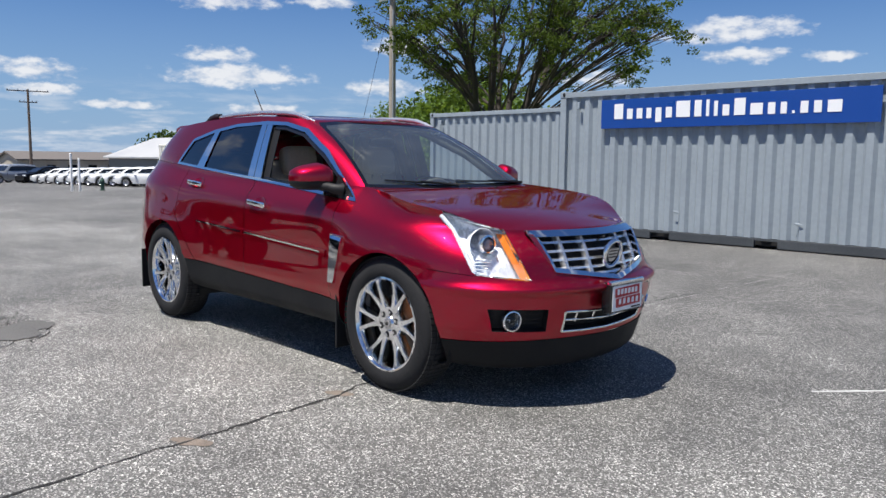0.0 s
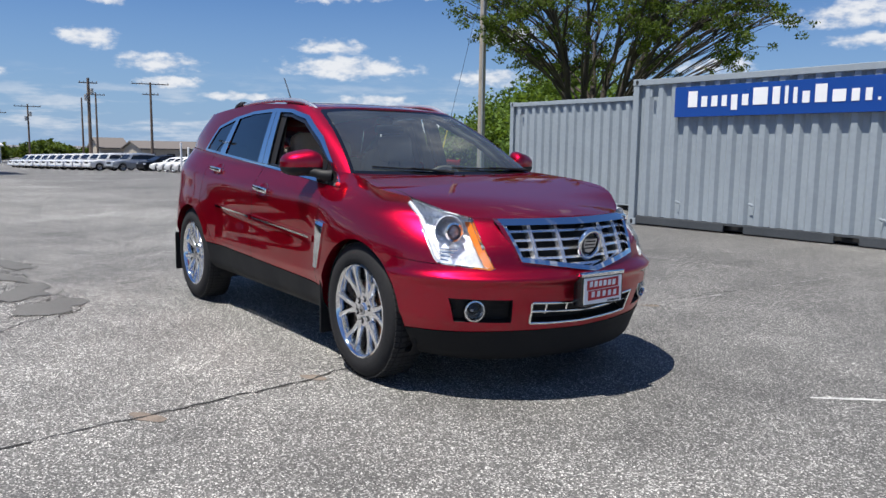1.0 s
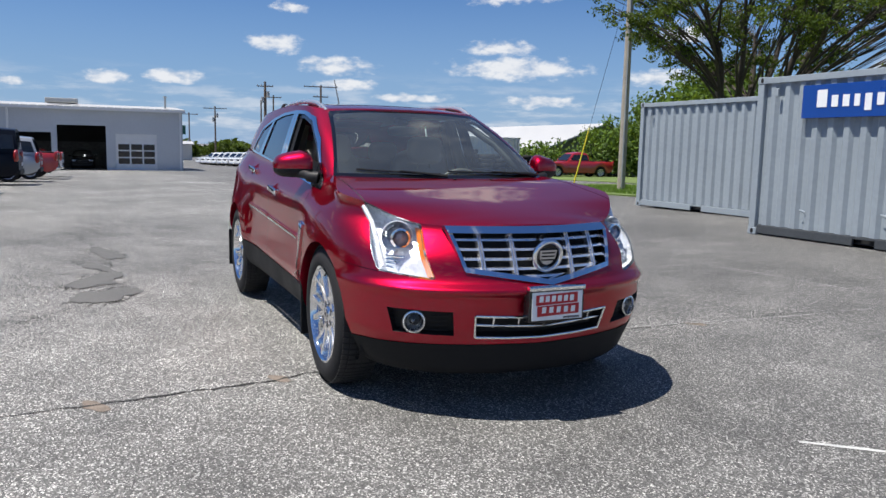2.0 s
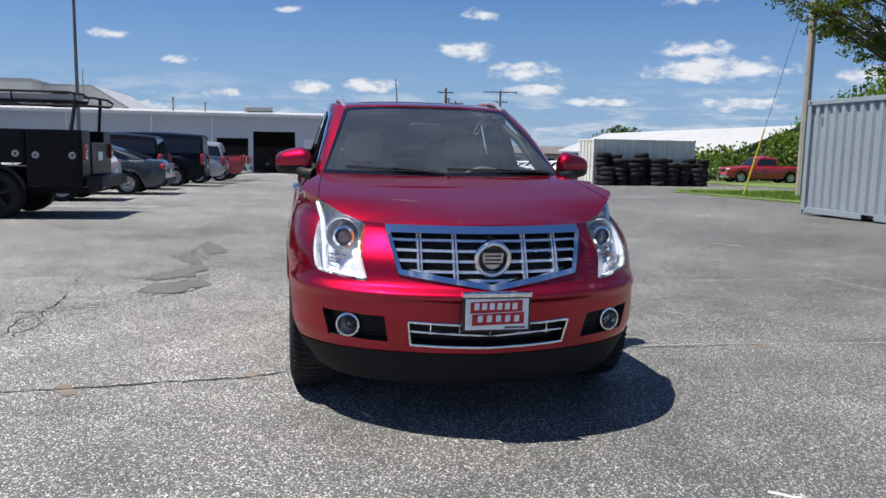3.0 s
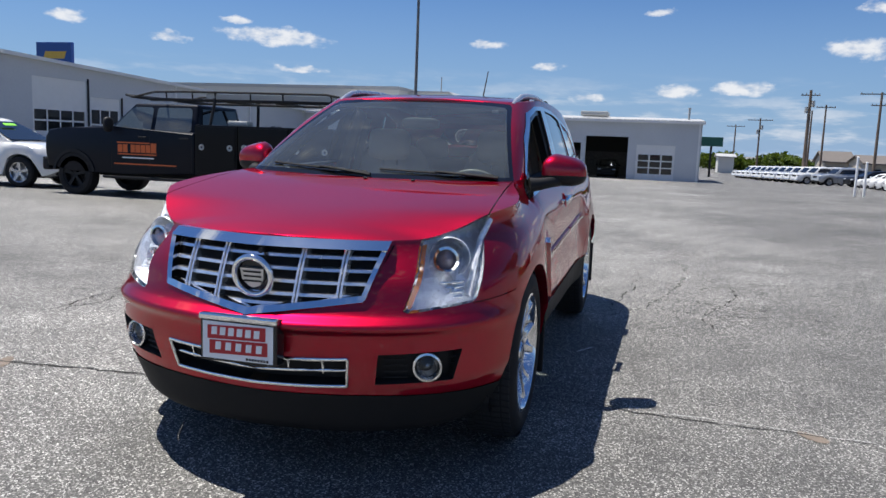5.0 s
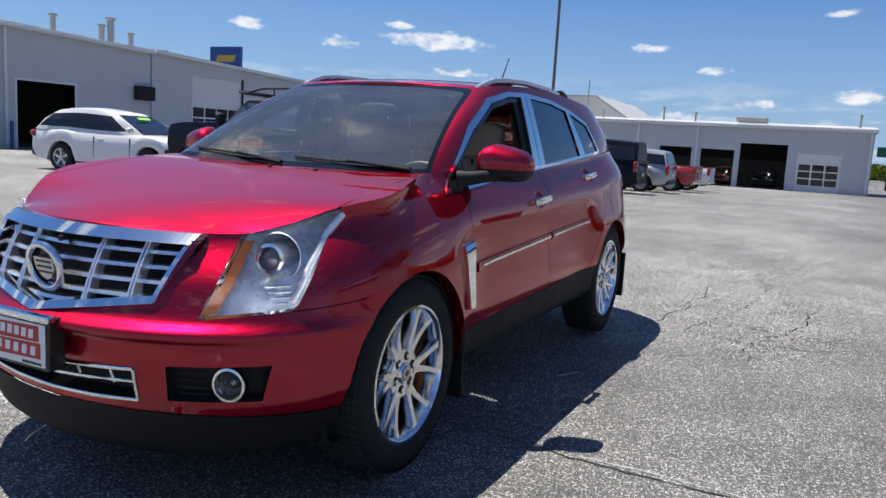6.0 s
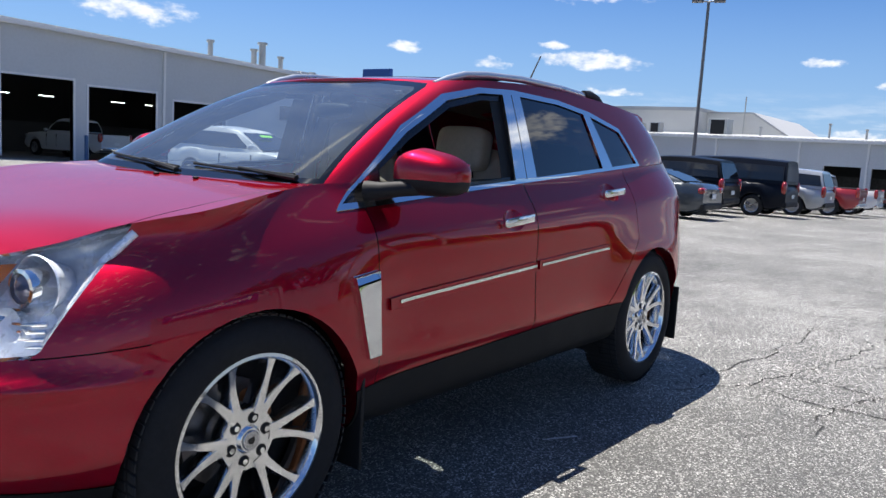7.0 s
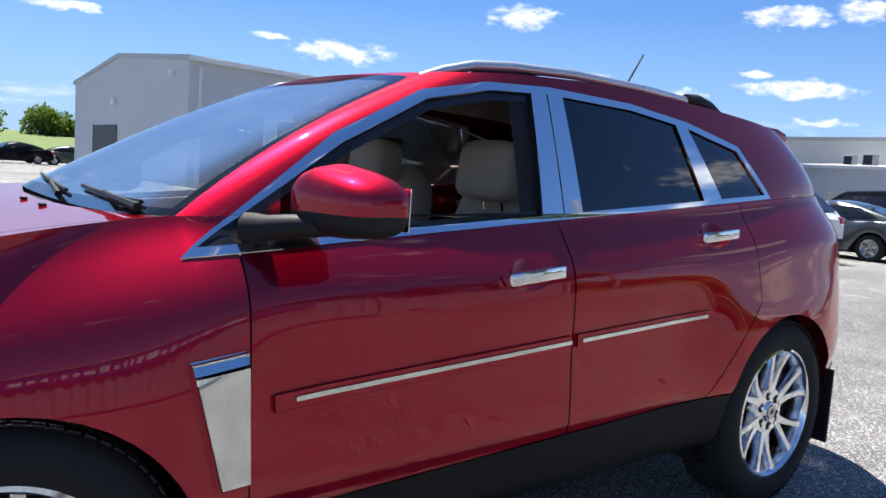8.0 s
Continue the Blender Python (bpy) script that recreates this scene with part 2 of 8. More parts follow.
STEEL_GREY = surface("grey_container_paint", (0.275, 0.315, 0.345), 0.48, vary=0.10, scale=1.1, fine=14, bump=0.05, bump_scale=30)
STEEL_LIGHT = surface("pale_container_paint", (0.76, 0.74, 0.66), 0.55, vary=0.14, scale=0.9, fine=10)
DARK_STEEL = surface("dark_base_steel", (0.05, 0.056, 0.062), 0.6, vary=0.25, scale=2, fine=30)
BLACK = surface("black_void", (0.008, 0.008, 0.009), 0.8, vary=0.2)
SIGN_BLUE = surface("blue_sign_vinyl", (0.008, 0.055, 0.27), 0.35, vary=0.05, scale=0.7)
SIGN_WHITE = surface("white_sign_vinyl", (0.82, 0.82, 0.82), 0.4, vary=0.03)
GRASS = surface("mown_grass", (0.105, 0.15, 0.036), 0.9, vary=0.4, scale=0.6, fine=20, bump=1.0, bump_scale=60, space="World")
BARK = surface("bark", (0.045, 0.037, 0.03), 0.95, vary=0.4, scale=4, fine=30, bump=1.0, bump_scale=25)
POLE_WOOD = surface("weathered_pole_wood", (0.14, 0.105, 0.08), 0.9, vary=0.3, scale=2, fine=25)
GALV = surface("galvanised_steel", (0.42, 0.42, 0.40), 0.5, metal=0.6, vary=0.12)
WALL_GREY = surface("painted_metal_wall", (0.50, 0.52, 0.54), 0.6, vary=0.06, scale=0.5, fine=8)
WALL_PALE = surface("pale_metal_wall", (0.58, 0.57, 0.53), 0.6, vary=0.06, scale=0.5, fine=8)
ROOF_PALE = surface("pale_roof_metal", (0.40, 0.40, 0.395), 0.5, vary=0.08, scale=0.4, fine=6)
TRIM_WHITE = surface("white_trim", (0.7, 0.7, 0.69), 0.5, vary=0.05)
# bay gloom put into the colour of inner back walls, partition and floor
INSIDE_SHADE = surface("workshop_shade", (0.045, 0.045, 0.045), 0.85, vary=0.3, scale=0.7)
RUBBER = surface("tyre_rubber", (0.014, 0.014, 0.015), 0.8, spec=0.3, vary=0.25, scale=6, fine=50, bump=0.15, bump_scale=90)
CHROME = surface("chrome", (0.78, 0.79, 0.8), 0.06, metal=1.0, vary=0.02, rough_vary=0.02)
SILVER = surface("brushed_alloy", (0.5, 0.5, 0.51), 0.3, metal=0.9, vary=0.06)
PLASTIC = surface("black_plastic", (0.011, 0.011, 0.012), 0.6, spec=0.3, vary=0.2, scale=5, fine=50)
GLASS_DARK = surface("dark_vehicle_glass", (0.012, 0.014, 0.016), 0.05, vary=0.1, rough_vary=0.0, spec=0.6)

# ---- building helpers ----
class Geo:
    """Vertices and faces that are gathered and then linked as one mesh."""

    def __init__(self):
        self.v, self.f, self.n = [], [], []

    def add(self, verts, faces):
        k = len(self.v)
        self.v += [tuple(p) for p in verts]
        self.f += [tuple(i + k for i in q) for q in faces]
        return self

    def box(self, x0, x1, y0, y1, z0, z1, c=0.0):
        """A box; c rounds its edges off by a chamfer."""
        if c <= 0:
            p = [(x, y, z) for x in (x0, x1) for y in (y0, y1) for z in (z0, z1)]
            return self.add(p, [(0, 1, 3, 2), (4, 6, 7, 5), (0, 4, 5, 1), (2, 3, 7, 6), (0, 2, 6, 4), (1, 5, 7, 3)])
        bm = bmesh.new()
        bmesh.ops.create_cube(bm, size=1.0)
        for v in bm.verts:
            v.co = Vector(((x0 + x1) / 2 + v.co.x * (x1 - x0), (y0 + y1) / 2 + v.co.y * (y1 - y0), (z0 + z1) / 2 + v.co.z * (z1 - z0)))
        bmesh.ops.bevel(bm, geom=bm.edges[:], offset=min(c, 0.49 * min(x1 - x0, y1 - y0, z1 - z0)), segments=2, affect="EDGES", profile=0.6)
        return self.take(bm)

    def take(self, bm):
        bm.verts.index_update()
        self.add([v.co[:] for v in bm.verts], [[v.index for v in q.verts] for q in bm.faces])
        bm.free()
        return self

    def rod(self, a, b, r0, r1=None, n=10, caps=True):
        a, b = Vector(a), Vector(b)
        r1 = r0 if r1 is None else r1
        q = (b - a).to_track_quat("Z", "Y")
        p = []
        for c, r in ((a, r0), (b, r1)):
            p += [c + q @ Vector((r * math.cos(6.28318 * i / n), r * math.sin(6.28318 * i / n), 0)) for i in range(n)]
        f = [(i, (i + 1) % n, n + (i + 1) % n, n + i) for i in range(n)]
        if caps:
            f += [tuple(range(n - 1, -1, -1)), tuple(range(n, 2 * n))]
        return self.add(p, f)

    def tube(self, path, r, n=8):
        path = [Vector(p) for p in path]
        p, f = [], []
        for i, c in enumerate(path):
            d = path[min(i + 1, len(path) - 1)] - path[max(i - 1, 0)]
            q = d.to_track_quat("Z", "Y")
            rr = r[i] if isinstance(r, (list, tuple)) else r
            p += [c + q @ Vector((rr * math.cos(6.28318 * j / n), rr * math.sin(6.28318 * j / n), 0)) for j in range(n)]
        for i in range(len(path) - 1):
            f += [(i * n + j, i * n + (j + 1) % n, (i + 1) * n + (j + 1) % n, (i + 1) * n + j) for j in range(n)]
        f += [tuple(range(n - 1, -1, -1)), tuple(range((len(path) - 1) * n, len(path) * n))]
        return self.add(p, f)

    def prism(self, outline, a, b, axis="y"):
        """An outline in the two other axes, drawn out along an axis from a to b."""
        k = len(outline)

        def at(u, w, t):
            return (u, t, w) if axis == "y" else (t, u, w) if axis == "x" else (u, w, t)

        p = [at(u, w, a) for u, w in outline] + [at(u, w, b) for u, w in outline]
        f = [(i, (i + 1) % k, k + (i + 1) % k, k + i) for i in range(k)] + [tuple(range(k - 1, -1, -1)), tuple(range(k, 2 * k))]
        return self.add(p, f)

    def lathe(self, profile, axis="y", n=32, centre=(0, 0, 0), closed=False):
        """A profile of (along the axis, radius) turned round the axis."""
        m = len(profile)
        p = []
        for i in range(n):
            a = 6.283185 * i / n
            for t, r in profile:
                q = (r * math.cos(a), t, r * math.sin(a)) if axis == "y" else (t, r * math.cos(a), r * math.sin(a)) if axis == "x" else (r * math.cos(a), r * math.sin(a), t)
                p.append((q[0] + centre[0], q[1] + centre[1], q[2] + centre[2]))
        f = []
        for i in range(n):
            k = (i + 1) % n
            for j in range(m - 1 + (1 if closed else 0)):
                jj = (j + 1) % m
                f.append((i * m + j, k * m + j, k * m + jj, i * m + jj))
        return self.add(p, f)

    def moved(self, m):
        self.v = [tuple(m @ Vector(p)) for p in self.v]
        return self


def part(name, geo, material, parent=None, label="", smooth=0.0, at=None):
    """Links gathered geometry as one mesh object, under a thing or a part. smooth: the angle in degrees up to which edges are smoothed."""
    if isinstance(geo, Geo):
        me = bpy.data.meshes.new(name)
        me.from_pydata(geo.v, [], geo.f)
        me.validate()
        bm = bmesh.new()
        bm.from_mesh(me)
        bmesh.ops.recalc_face_normals(bm, faces=bm.faces[:])
        bm.to_mesh(me)
        bm.free()
        if smooth:
            me.polygons.foreach_set("use_smooth", [True] * len(me.polygons))
            me.set_sharp_from_angle(angle=radians(smooth))
    else:
        me = geo
    if material and not me.materials:
        me.materials.append(material)
    ob = new(name, me)
    if at is not None:
        ob.matrix_basis = at
    ob.parent = parent
    if label:
        ob["label"] = label
    return ob


def thing(name, label, category, m=None, group="", kind=""):
    ob = new(name)
    ob.empty_display_size = 0.2
    if m is not None:
        ob.matrix_basis = m
    return tagged(ob, label, category, group, kind)


def ground_z(x, y=0.0):
    """The lot is level round the car and falls gently away to the far buildings."""
    s = (-x - 7.0) / 3.0
    fall = 3.0 * (math.log1p(math.exp(min(s, 30.0))) if s < 30 else s)
    return -0.019 * min(fall, 110.0)


def stand(x, y, turn=0.0, dz=0.0):
    return pose(x, y, ground_z(x, y) + dz, 0, 0, turn)

# ---- ground ----
def make_ground():
    near = np.arange(-30, 30.01, 1.5)
    far = np.array([40, 55, 75, 100, 130, 180, 260, 400, 700, 1200, 2500])
    xs = np.concatenate([-far[::-1], near, far])
    g = Geo()
    k = len(xs)
    g.add([(x, y, ground_z(x, y)) for x in xs for y in xs], [(i * k + j, (i + 1) * k + j, (i + 1) * k + j + 1, i * k + j + 1) for i in range(k - 1) for j in range(k - 1)])
    ob = part("ground", g, ASPHALT, None, smooth=60)
    return tagged(ob, "aged grey asphalt of a dealership lot with exposed aggregate", "asphalt", kind="structure")


ground = make_ground()


def crack(points, width, seed, wander=0.03, name="crack"):
    """A ragged crack that follows a line of points over the ground."""
    rnd = random.Random(seed)
    pts = []
    for (x0, y0), (x1, y1) in zip(points, points[1:]):
        k = max(2, int(math.hypot(x1 - x0, y1 - y0) / 0.05))
        pts += [(x0 + (x1 - x0) * i / k, y0 + (y1 - y0) * i / k) for i in range(k)]
    pts.append(points[-1])
    v, f = [], []
    dx = dy = 0.0
    for i, (x, y) in enumerate(pts):
        dx += rnd.gauss(0, wander * 0.35) - 0.12 * dx
        dy += rnd.gauss(0, wander * 0.35) - 0.12 * dy
        a, b = pts[max(0, i - 1)], pts[min(len(pts) - 1, i + 1)]
        d = math.hypot(b[0] - a[0], b[1] - a[1]) or 1
        nx, ny = -(b[1] - a[1]) / d, (b[0] - a[0]) / d
        w = width * (0.25 + 0.9 * rnd.random()) * min(1, 0.2 + i / 6, 0.2 + (len(pts) - i) / 6)
        x, y = x + dx, y + dy
        z = ground_z(x, y) + 0.004
        v += [(x + nx * w / 2, y + ny * w / 2, z), (x - nx * w / 2, y - ny * w / 2, z)]
        if i:
            f.append((2 * i - 2, 2 * i - 1, 2 * i + 1, 2 * i))
    g = Geo()
    g.add(v, f)
    return part(name, g, CRACK, ground)


def blob(x, y, rx, ry, turn, material, seed, name, z=0.005, ragged=0.16):
    rnd = random.Random(seed)
    k, v = 44, []
    ph = [rnd.random() * 6.28 for _ in range(5)]
    for i in range(k):
        a = 6.28318 * i / k
        r = 1 + sum(ragged / (j + 1) * math.sin((j + 2) * a + ph[j]) for j in range(5)) + rnd.uniform(-0.4, 0.4) * ragged
        px, py = rx * r * math.cos(a), ry * r * math.sin(a)
        c, s = math.cos(turn), math.sin(turn)
        qx, qy = x + c * px - s * py, y + s * px + c * py
        v.append((qx, qy, ground_z(qx, qy) + z))
    g = Geo()
    g.add(v, [tuple(range(k))])
    return part(name, g, material, ground)

# ---- shipping containers ----
def corrugated(length, z0, z1, pitch=0.278, depth=0.052, y=0.0, out=-1):
    """A sheet with trapezoid ribs along x; out is the side to which the ribs stand proud."""
    g = Geo()
    xs = []
    k = round(length / pitch)
    p = length / k
    for i in range(k):
        a = i * p
        xs += [(a, 0), (a + 0.32 * p, 0), (a + 0.5 * p, 1), (a + 0.82 * p, 1)]
    xs.append((length, 0))
    v = [(a, y - out * depth * (1 - s), z) for z in (z0, z1) for a, s in xs]
    m = len(xs)
    return g.add(v, [(i, i + 1, m + i + 1, m + i) for i in range(m - 1)])


def container(m, label, colour, base, doors=False, group="containers"):
    """A twenty-foot box; its long front lies along x from 0, the depth goes to +y."""
    L, D, H = 6.058, 2.438, 2.591
    c = thing("shipping_container", label, "container", m, group)
    part("front_panel", corrugated(L - 0.24, 0.17, H - 0.11).moved(pose(0.12, 0.025, 0)), colour, c)
    part("back_panel", corrugated(L - 0.24, 0.17, H - 0.11, out=1).moved(pose(0.12, D - 0.025, 0)), colour, c)
    for x, name in ((0.03, "end_panel"), (L - 0.03, "end_panel")):
        if doors and x < 1:
            g = Geo()
            g.box(0.02, 0.07, 0.16, D / 2 - 0.01, 0.17, H - 0.12, 0.008)
            g.box(0.02, 0.07, D / 2 + 0.01, D - 0.16, 0.17, H - 0.12, 0.008)
            part("end_door", g, colour, c)
            for y in (0.45, 0.95, 1.5, 2.0):
                lock = Geo()
                lock.rod((-0.01, y, 0.12), (-0.01, y, H - 0.08), 0.017)
                lock.box(-0.035, 0.02, y - 0.12, y + 0.04, 1.05, 1.09, 0.006)
                part("lock_rod", lock, GALV, c)
            continue
        g = corrugated(D - 0.3, 0.17, H - 0.11, out=-1 if x < 1 else 1).moved(pose(x, 0.15, 0, 0, 0, 90))
        part(name, g, colour, c)
    part("roof", Geo().box(0.05, L - 0.05, 0.05, D - 0.05, H - 0.05, H - 0.02), colour, c)
    for y in (0.0, D - 0.06):
        part("top_rail", Geo().box(0.16, L - 0.16, y, y + 0.06, H - 0.115, H - 0.015, 0.008), colour, c)
    for x in (0.0, L - 0.07):
        part("end_rail", Geo().box(x, x + 0.07, 0.16, D - 0.16, H - 0.115, H - 0.01, 0.008), colour, c)
    for x in (0.0, L - 0.13):
        for y in (0.0, D - 0.13):
            part("corner_post", Geo().box(x, x + 0.13, y, y + 0.13, 0.115, H - 0.12, 0.012), colour, c)
            for z in (0.0, H - 0.118):
                g = Geo().box(x - 0.006, x + 0.17, y - 0.006, y + 0.155, z, z + 0.118, 0.012)
                cc = part("corner_casting", g, colour, c)
                yy = y - 0.007 if y < 1 else y + 0.156
                part("lock_hole", Geo().prism([(x + 0.085 + 0.03 * math.cos(a * 0.5236), z + 0.06 + 0.042 * math.sin(a * 0.5236)) for a in range(12)], yy - 0.002, yy + 0.002), BLACK, cc)
    # bottom rail with fork pockets
    pockets = ((1.95, 2.31), (3.75, 4.11))
    for y in (0.005, D - 0.055):
        spans, a = [], 0.17
        for p0, p1 in pockets:
            spans.append((a, p0))
            a = p1
        spans.append((a, L - 0.17))
        for s0, s1 in spans:
            part("bottom_rail", Geo().box(s0, s1, y, y + 0.05, 0.03, 0.165, 0.006), base, c)
        for p0, p1 in pockets:
            part("rail_bridge", Geo().box(p0, p1, y, y + 0.05, 0.135, 0.165), base, c)
    part("floor_frame", Geo().box(0.1, L - 0.1, 0.09, D - 0.09, 0.05, 0.16), BLACK, c)
    for x in (0.42, L - 0.42):
        part("lashing_vent", Geo().box(x - 0.025, x + 0.025, -0.03, 0.015, H - 0.33, H - 0.2, 0.012), colour, c)
    return c


sign_container = container(pose(-4.30, 8.03, ground_z(-4), 0, 0, 1.2), "blue-grey painted steel shipping container carrying a sign", STEEL_GREY, DARK_STEEL)
for x, z in ((1.05, 0.46), (2.42, 0.5), (4.4, 0.42)):
    g = Geo()
    bm = bmesh.new()
    bmesh.ops.create_icosphere(bm, subdivisions=2, radius=0.05)
    for v in bm.verts:
        v.co = Vector((v.co.x * 1.3, v.co.y * 0.10, v.co.z * 0.45))
    g.take(bm).moved(pose(x, 0.006, z, 0, 14, 0))
    part("dent", g, STEEL_GREY, sign_container, smooth=60)
container(pose(-10.62, 10.60, ground_z(-8), 0, 0, 1.0), "blue-grey painted steel shipping container standing behind another", STEEL_GREY, STEEL_GREY)


# ---- sign board on the container ----
def letter_bars(parent, material, x0, z0, cap, y, widths, depth=0.006, slant=0.0, gap=0.16, name="letter_bar"):
    """Writing as plain bars: one for each character, (width, height, drop) in cap heights."""
    x = x0
    for w, h, drop in widths:
        if h > 0:
            a, b = x, x + w * cap
            z = z0 + drop * cap
            t = z + h * cap
            g = Geo().prism([(a + slant * (z - z0), z), (b + slant * (z - z0), z), (b + slant * (t - z0), t), (a + slant * (t - z0), t)], y - depth, y)
            part(name, g, material, parent)
        x += (w + gap) * cap
    return x


sign = thing("sign_board", "long blue sign board with white lettering on the container", "sign", pose(-4.30, 8.03, ground_z(-4), 0, 0, 1.2))
part("panel", Geo().box(0.92, 5.42, -0.03, -0.004, 1.90, 2.40, 0.004), SIGN_BLUE, sign)
# one bar a character: width, height and drop in cap heights
CAP, LOW, TALL = (0.74, 1.0, 0.0), (0.46, 0.66, 0.0), (0.50, 1.0, 0.0)
word = [CAP, LOW, LOW, (0.38, 0.66, 0.0), (0.46, 0.92, -0.26), LOW, (1.02, 1.0, 0.0), TALL, (0.22, 1.0, 0.0), (0.26, 0.9, 0.0), LOW, CAP, (0.80, 0.66, 0.0), LOW, (0.38, 0.66, 0.0), (0.16, 0.16, 0.0), LOW, LOW, (0.82, 0.66, 0.0)]
fill = 3.77 / (sum(w for w, _, _ in word) + 0.10 * (len(word) - 1))
letter_bars(sign, SIGN_WHITE, 1.19, 2.06, 0.26, -0.031, [(w * 0.72 * fill / 0.26, h, d) for w, h, d in word], gap=(0.10 + 0.28 * sum(w for w, _, _ in word) / len(word)) * fill / 0.26)

# ---- buildings of the dealership ----
def wall_with_openings(u0, u1, z0, z1, openings, thick, place, material, parent, name="wall"):
    """A wall along u with openings (a, b, c, d): from a to b along it, from c to d in height. place(u, w, z) sets it in the world."""
    cuts = sorted({u0, u1, *[o[0] for o in openings], *[o[1] for o in openings]})
    for a, b in zip(cuts, cuts[1:]):
        hole = [o for o in openings if o[0] <= a and b <= o[1]]
        spans = [(z0, z1)] if not hole else [(z0, hole[0][2]), (hole[0][3], z1)]
        for c, d in spans:
            if d - c < 0.01:
                continue
            g = Geo().box(a, b, 0, thick, c, d)
            g.v = [place(*p) for p in g.v]
            part(name, g, material, parent)


def roll_up_door(parent, place, u0, u1, z0, z1, panes=3, rows=3, window=(0.2, 0.62)):
    """A sectional door with rows of windows."""
    d = Geo().box(u0, u1, 0.08, 0.12, z0, z1)
    d.v = [place(*p) for p in d.v]
    door = part("sectional_door", d, TRIM_WHITE, parent)
    h = (z1 - z0)
    w0, w1 = z0 + window[0] * h, z0 + window[1] * h
    for r in range(rows):
        for i in range(panes):
            a = u0 + 0.12 + (u1 - u0 - 0.24) * i / panes + 0.06
            b = u0 + 0.12 + (u1 - u0 - 0.24) * (i + 1) / panes - 0.06
            c = w0 + (w1 - w0) * r / rows + 0.05
            e = w0 + (w1 - w0) * (r + 1) / rows - 0.05
            g = Geo().box(a, b, 0.065, 0.078, c, e)
            g.v = [place(*p) for p in g.v]
            part("window_pane", g, GLASS_DARK, door)


def flue(parent, x, y, z, h, r=0.16):
    g = Geo().rod((x, y, z), (x, y, z + h), r, n=12)
    g.rod((x, y, z + h), (x, y, z + h + 0.12), r * 1.5, n=12)
    part("flue_pipe", g, GALV, parent)


def glow(name, color, strength):
    m = bpy.data.materials.new(name)
    m.use_nodes = True
    q = m.node_tree.nodes["Principled BSDF"]
    q.inputs["Emission Color"].default_value, q.inputs["Emission Strength"].default_value = (*color, 1), strength
    return m


TUBE = glow("tube_light", (0.9, 0.97, 1.0), 9.0)


# service wing along the south side: front face at y = -31, looking to +y
SY = -31.0


def south(u, w, z):
    return (u, SY - w, z)


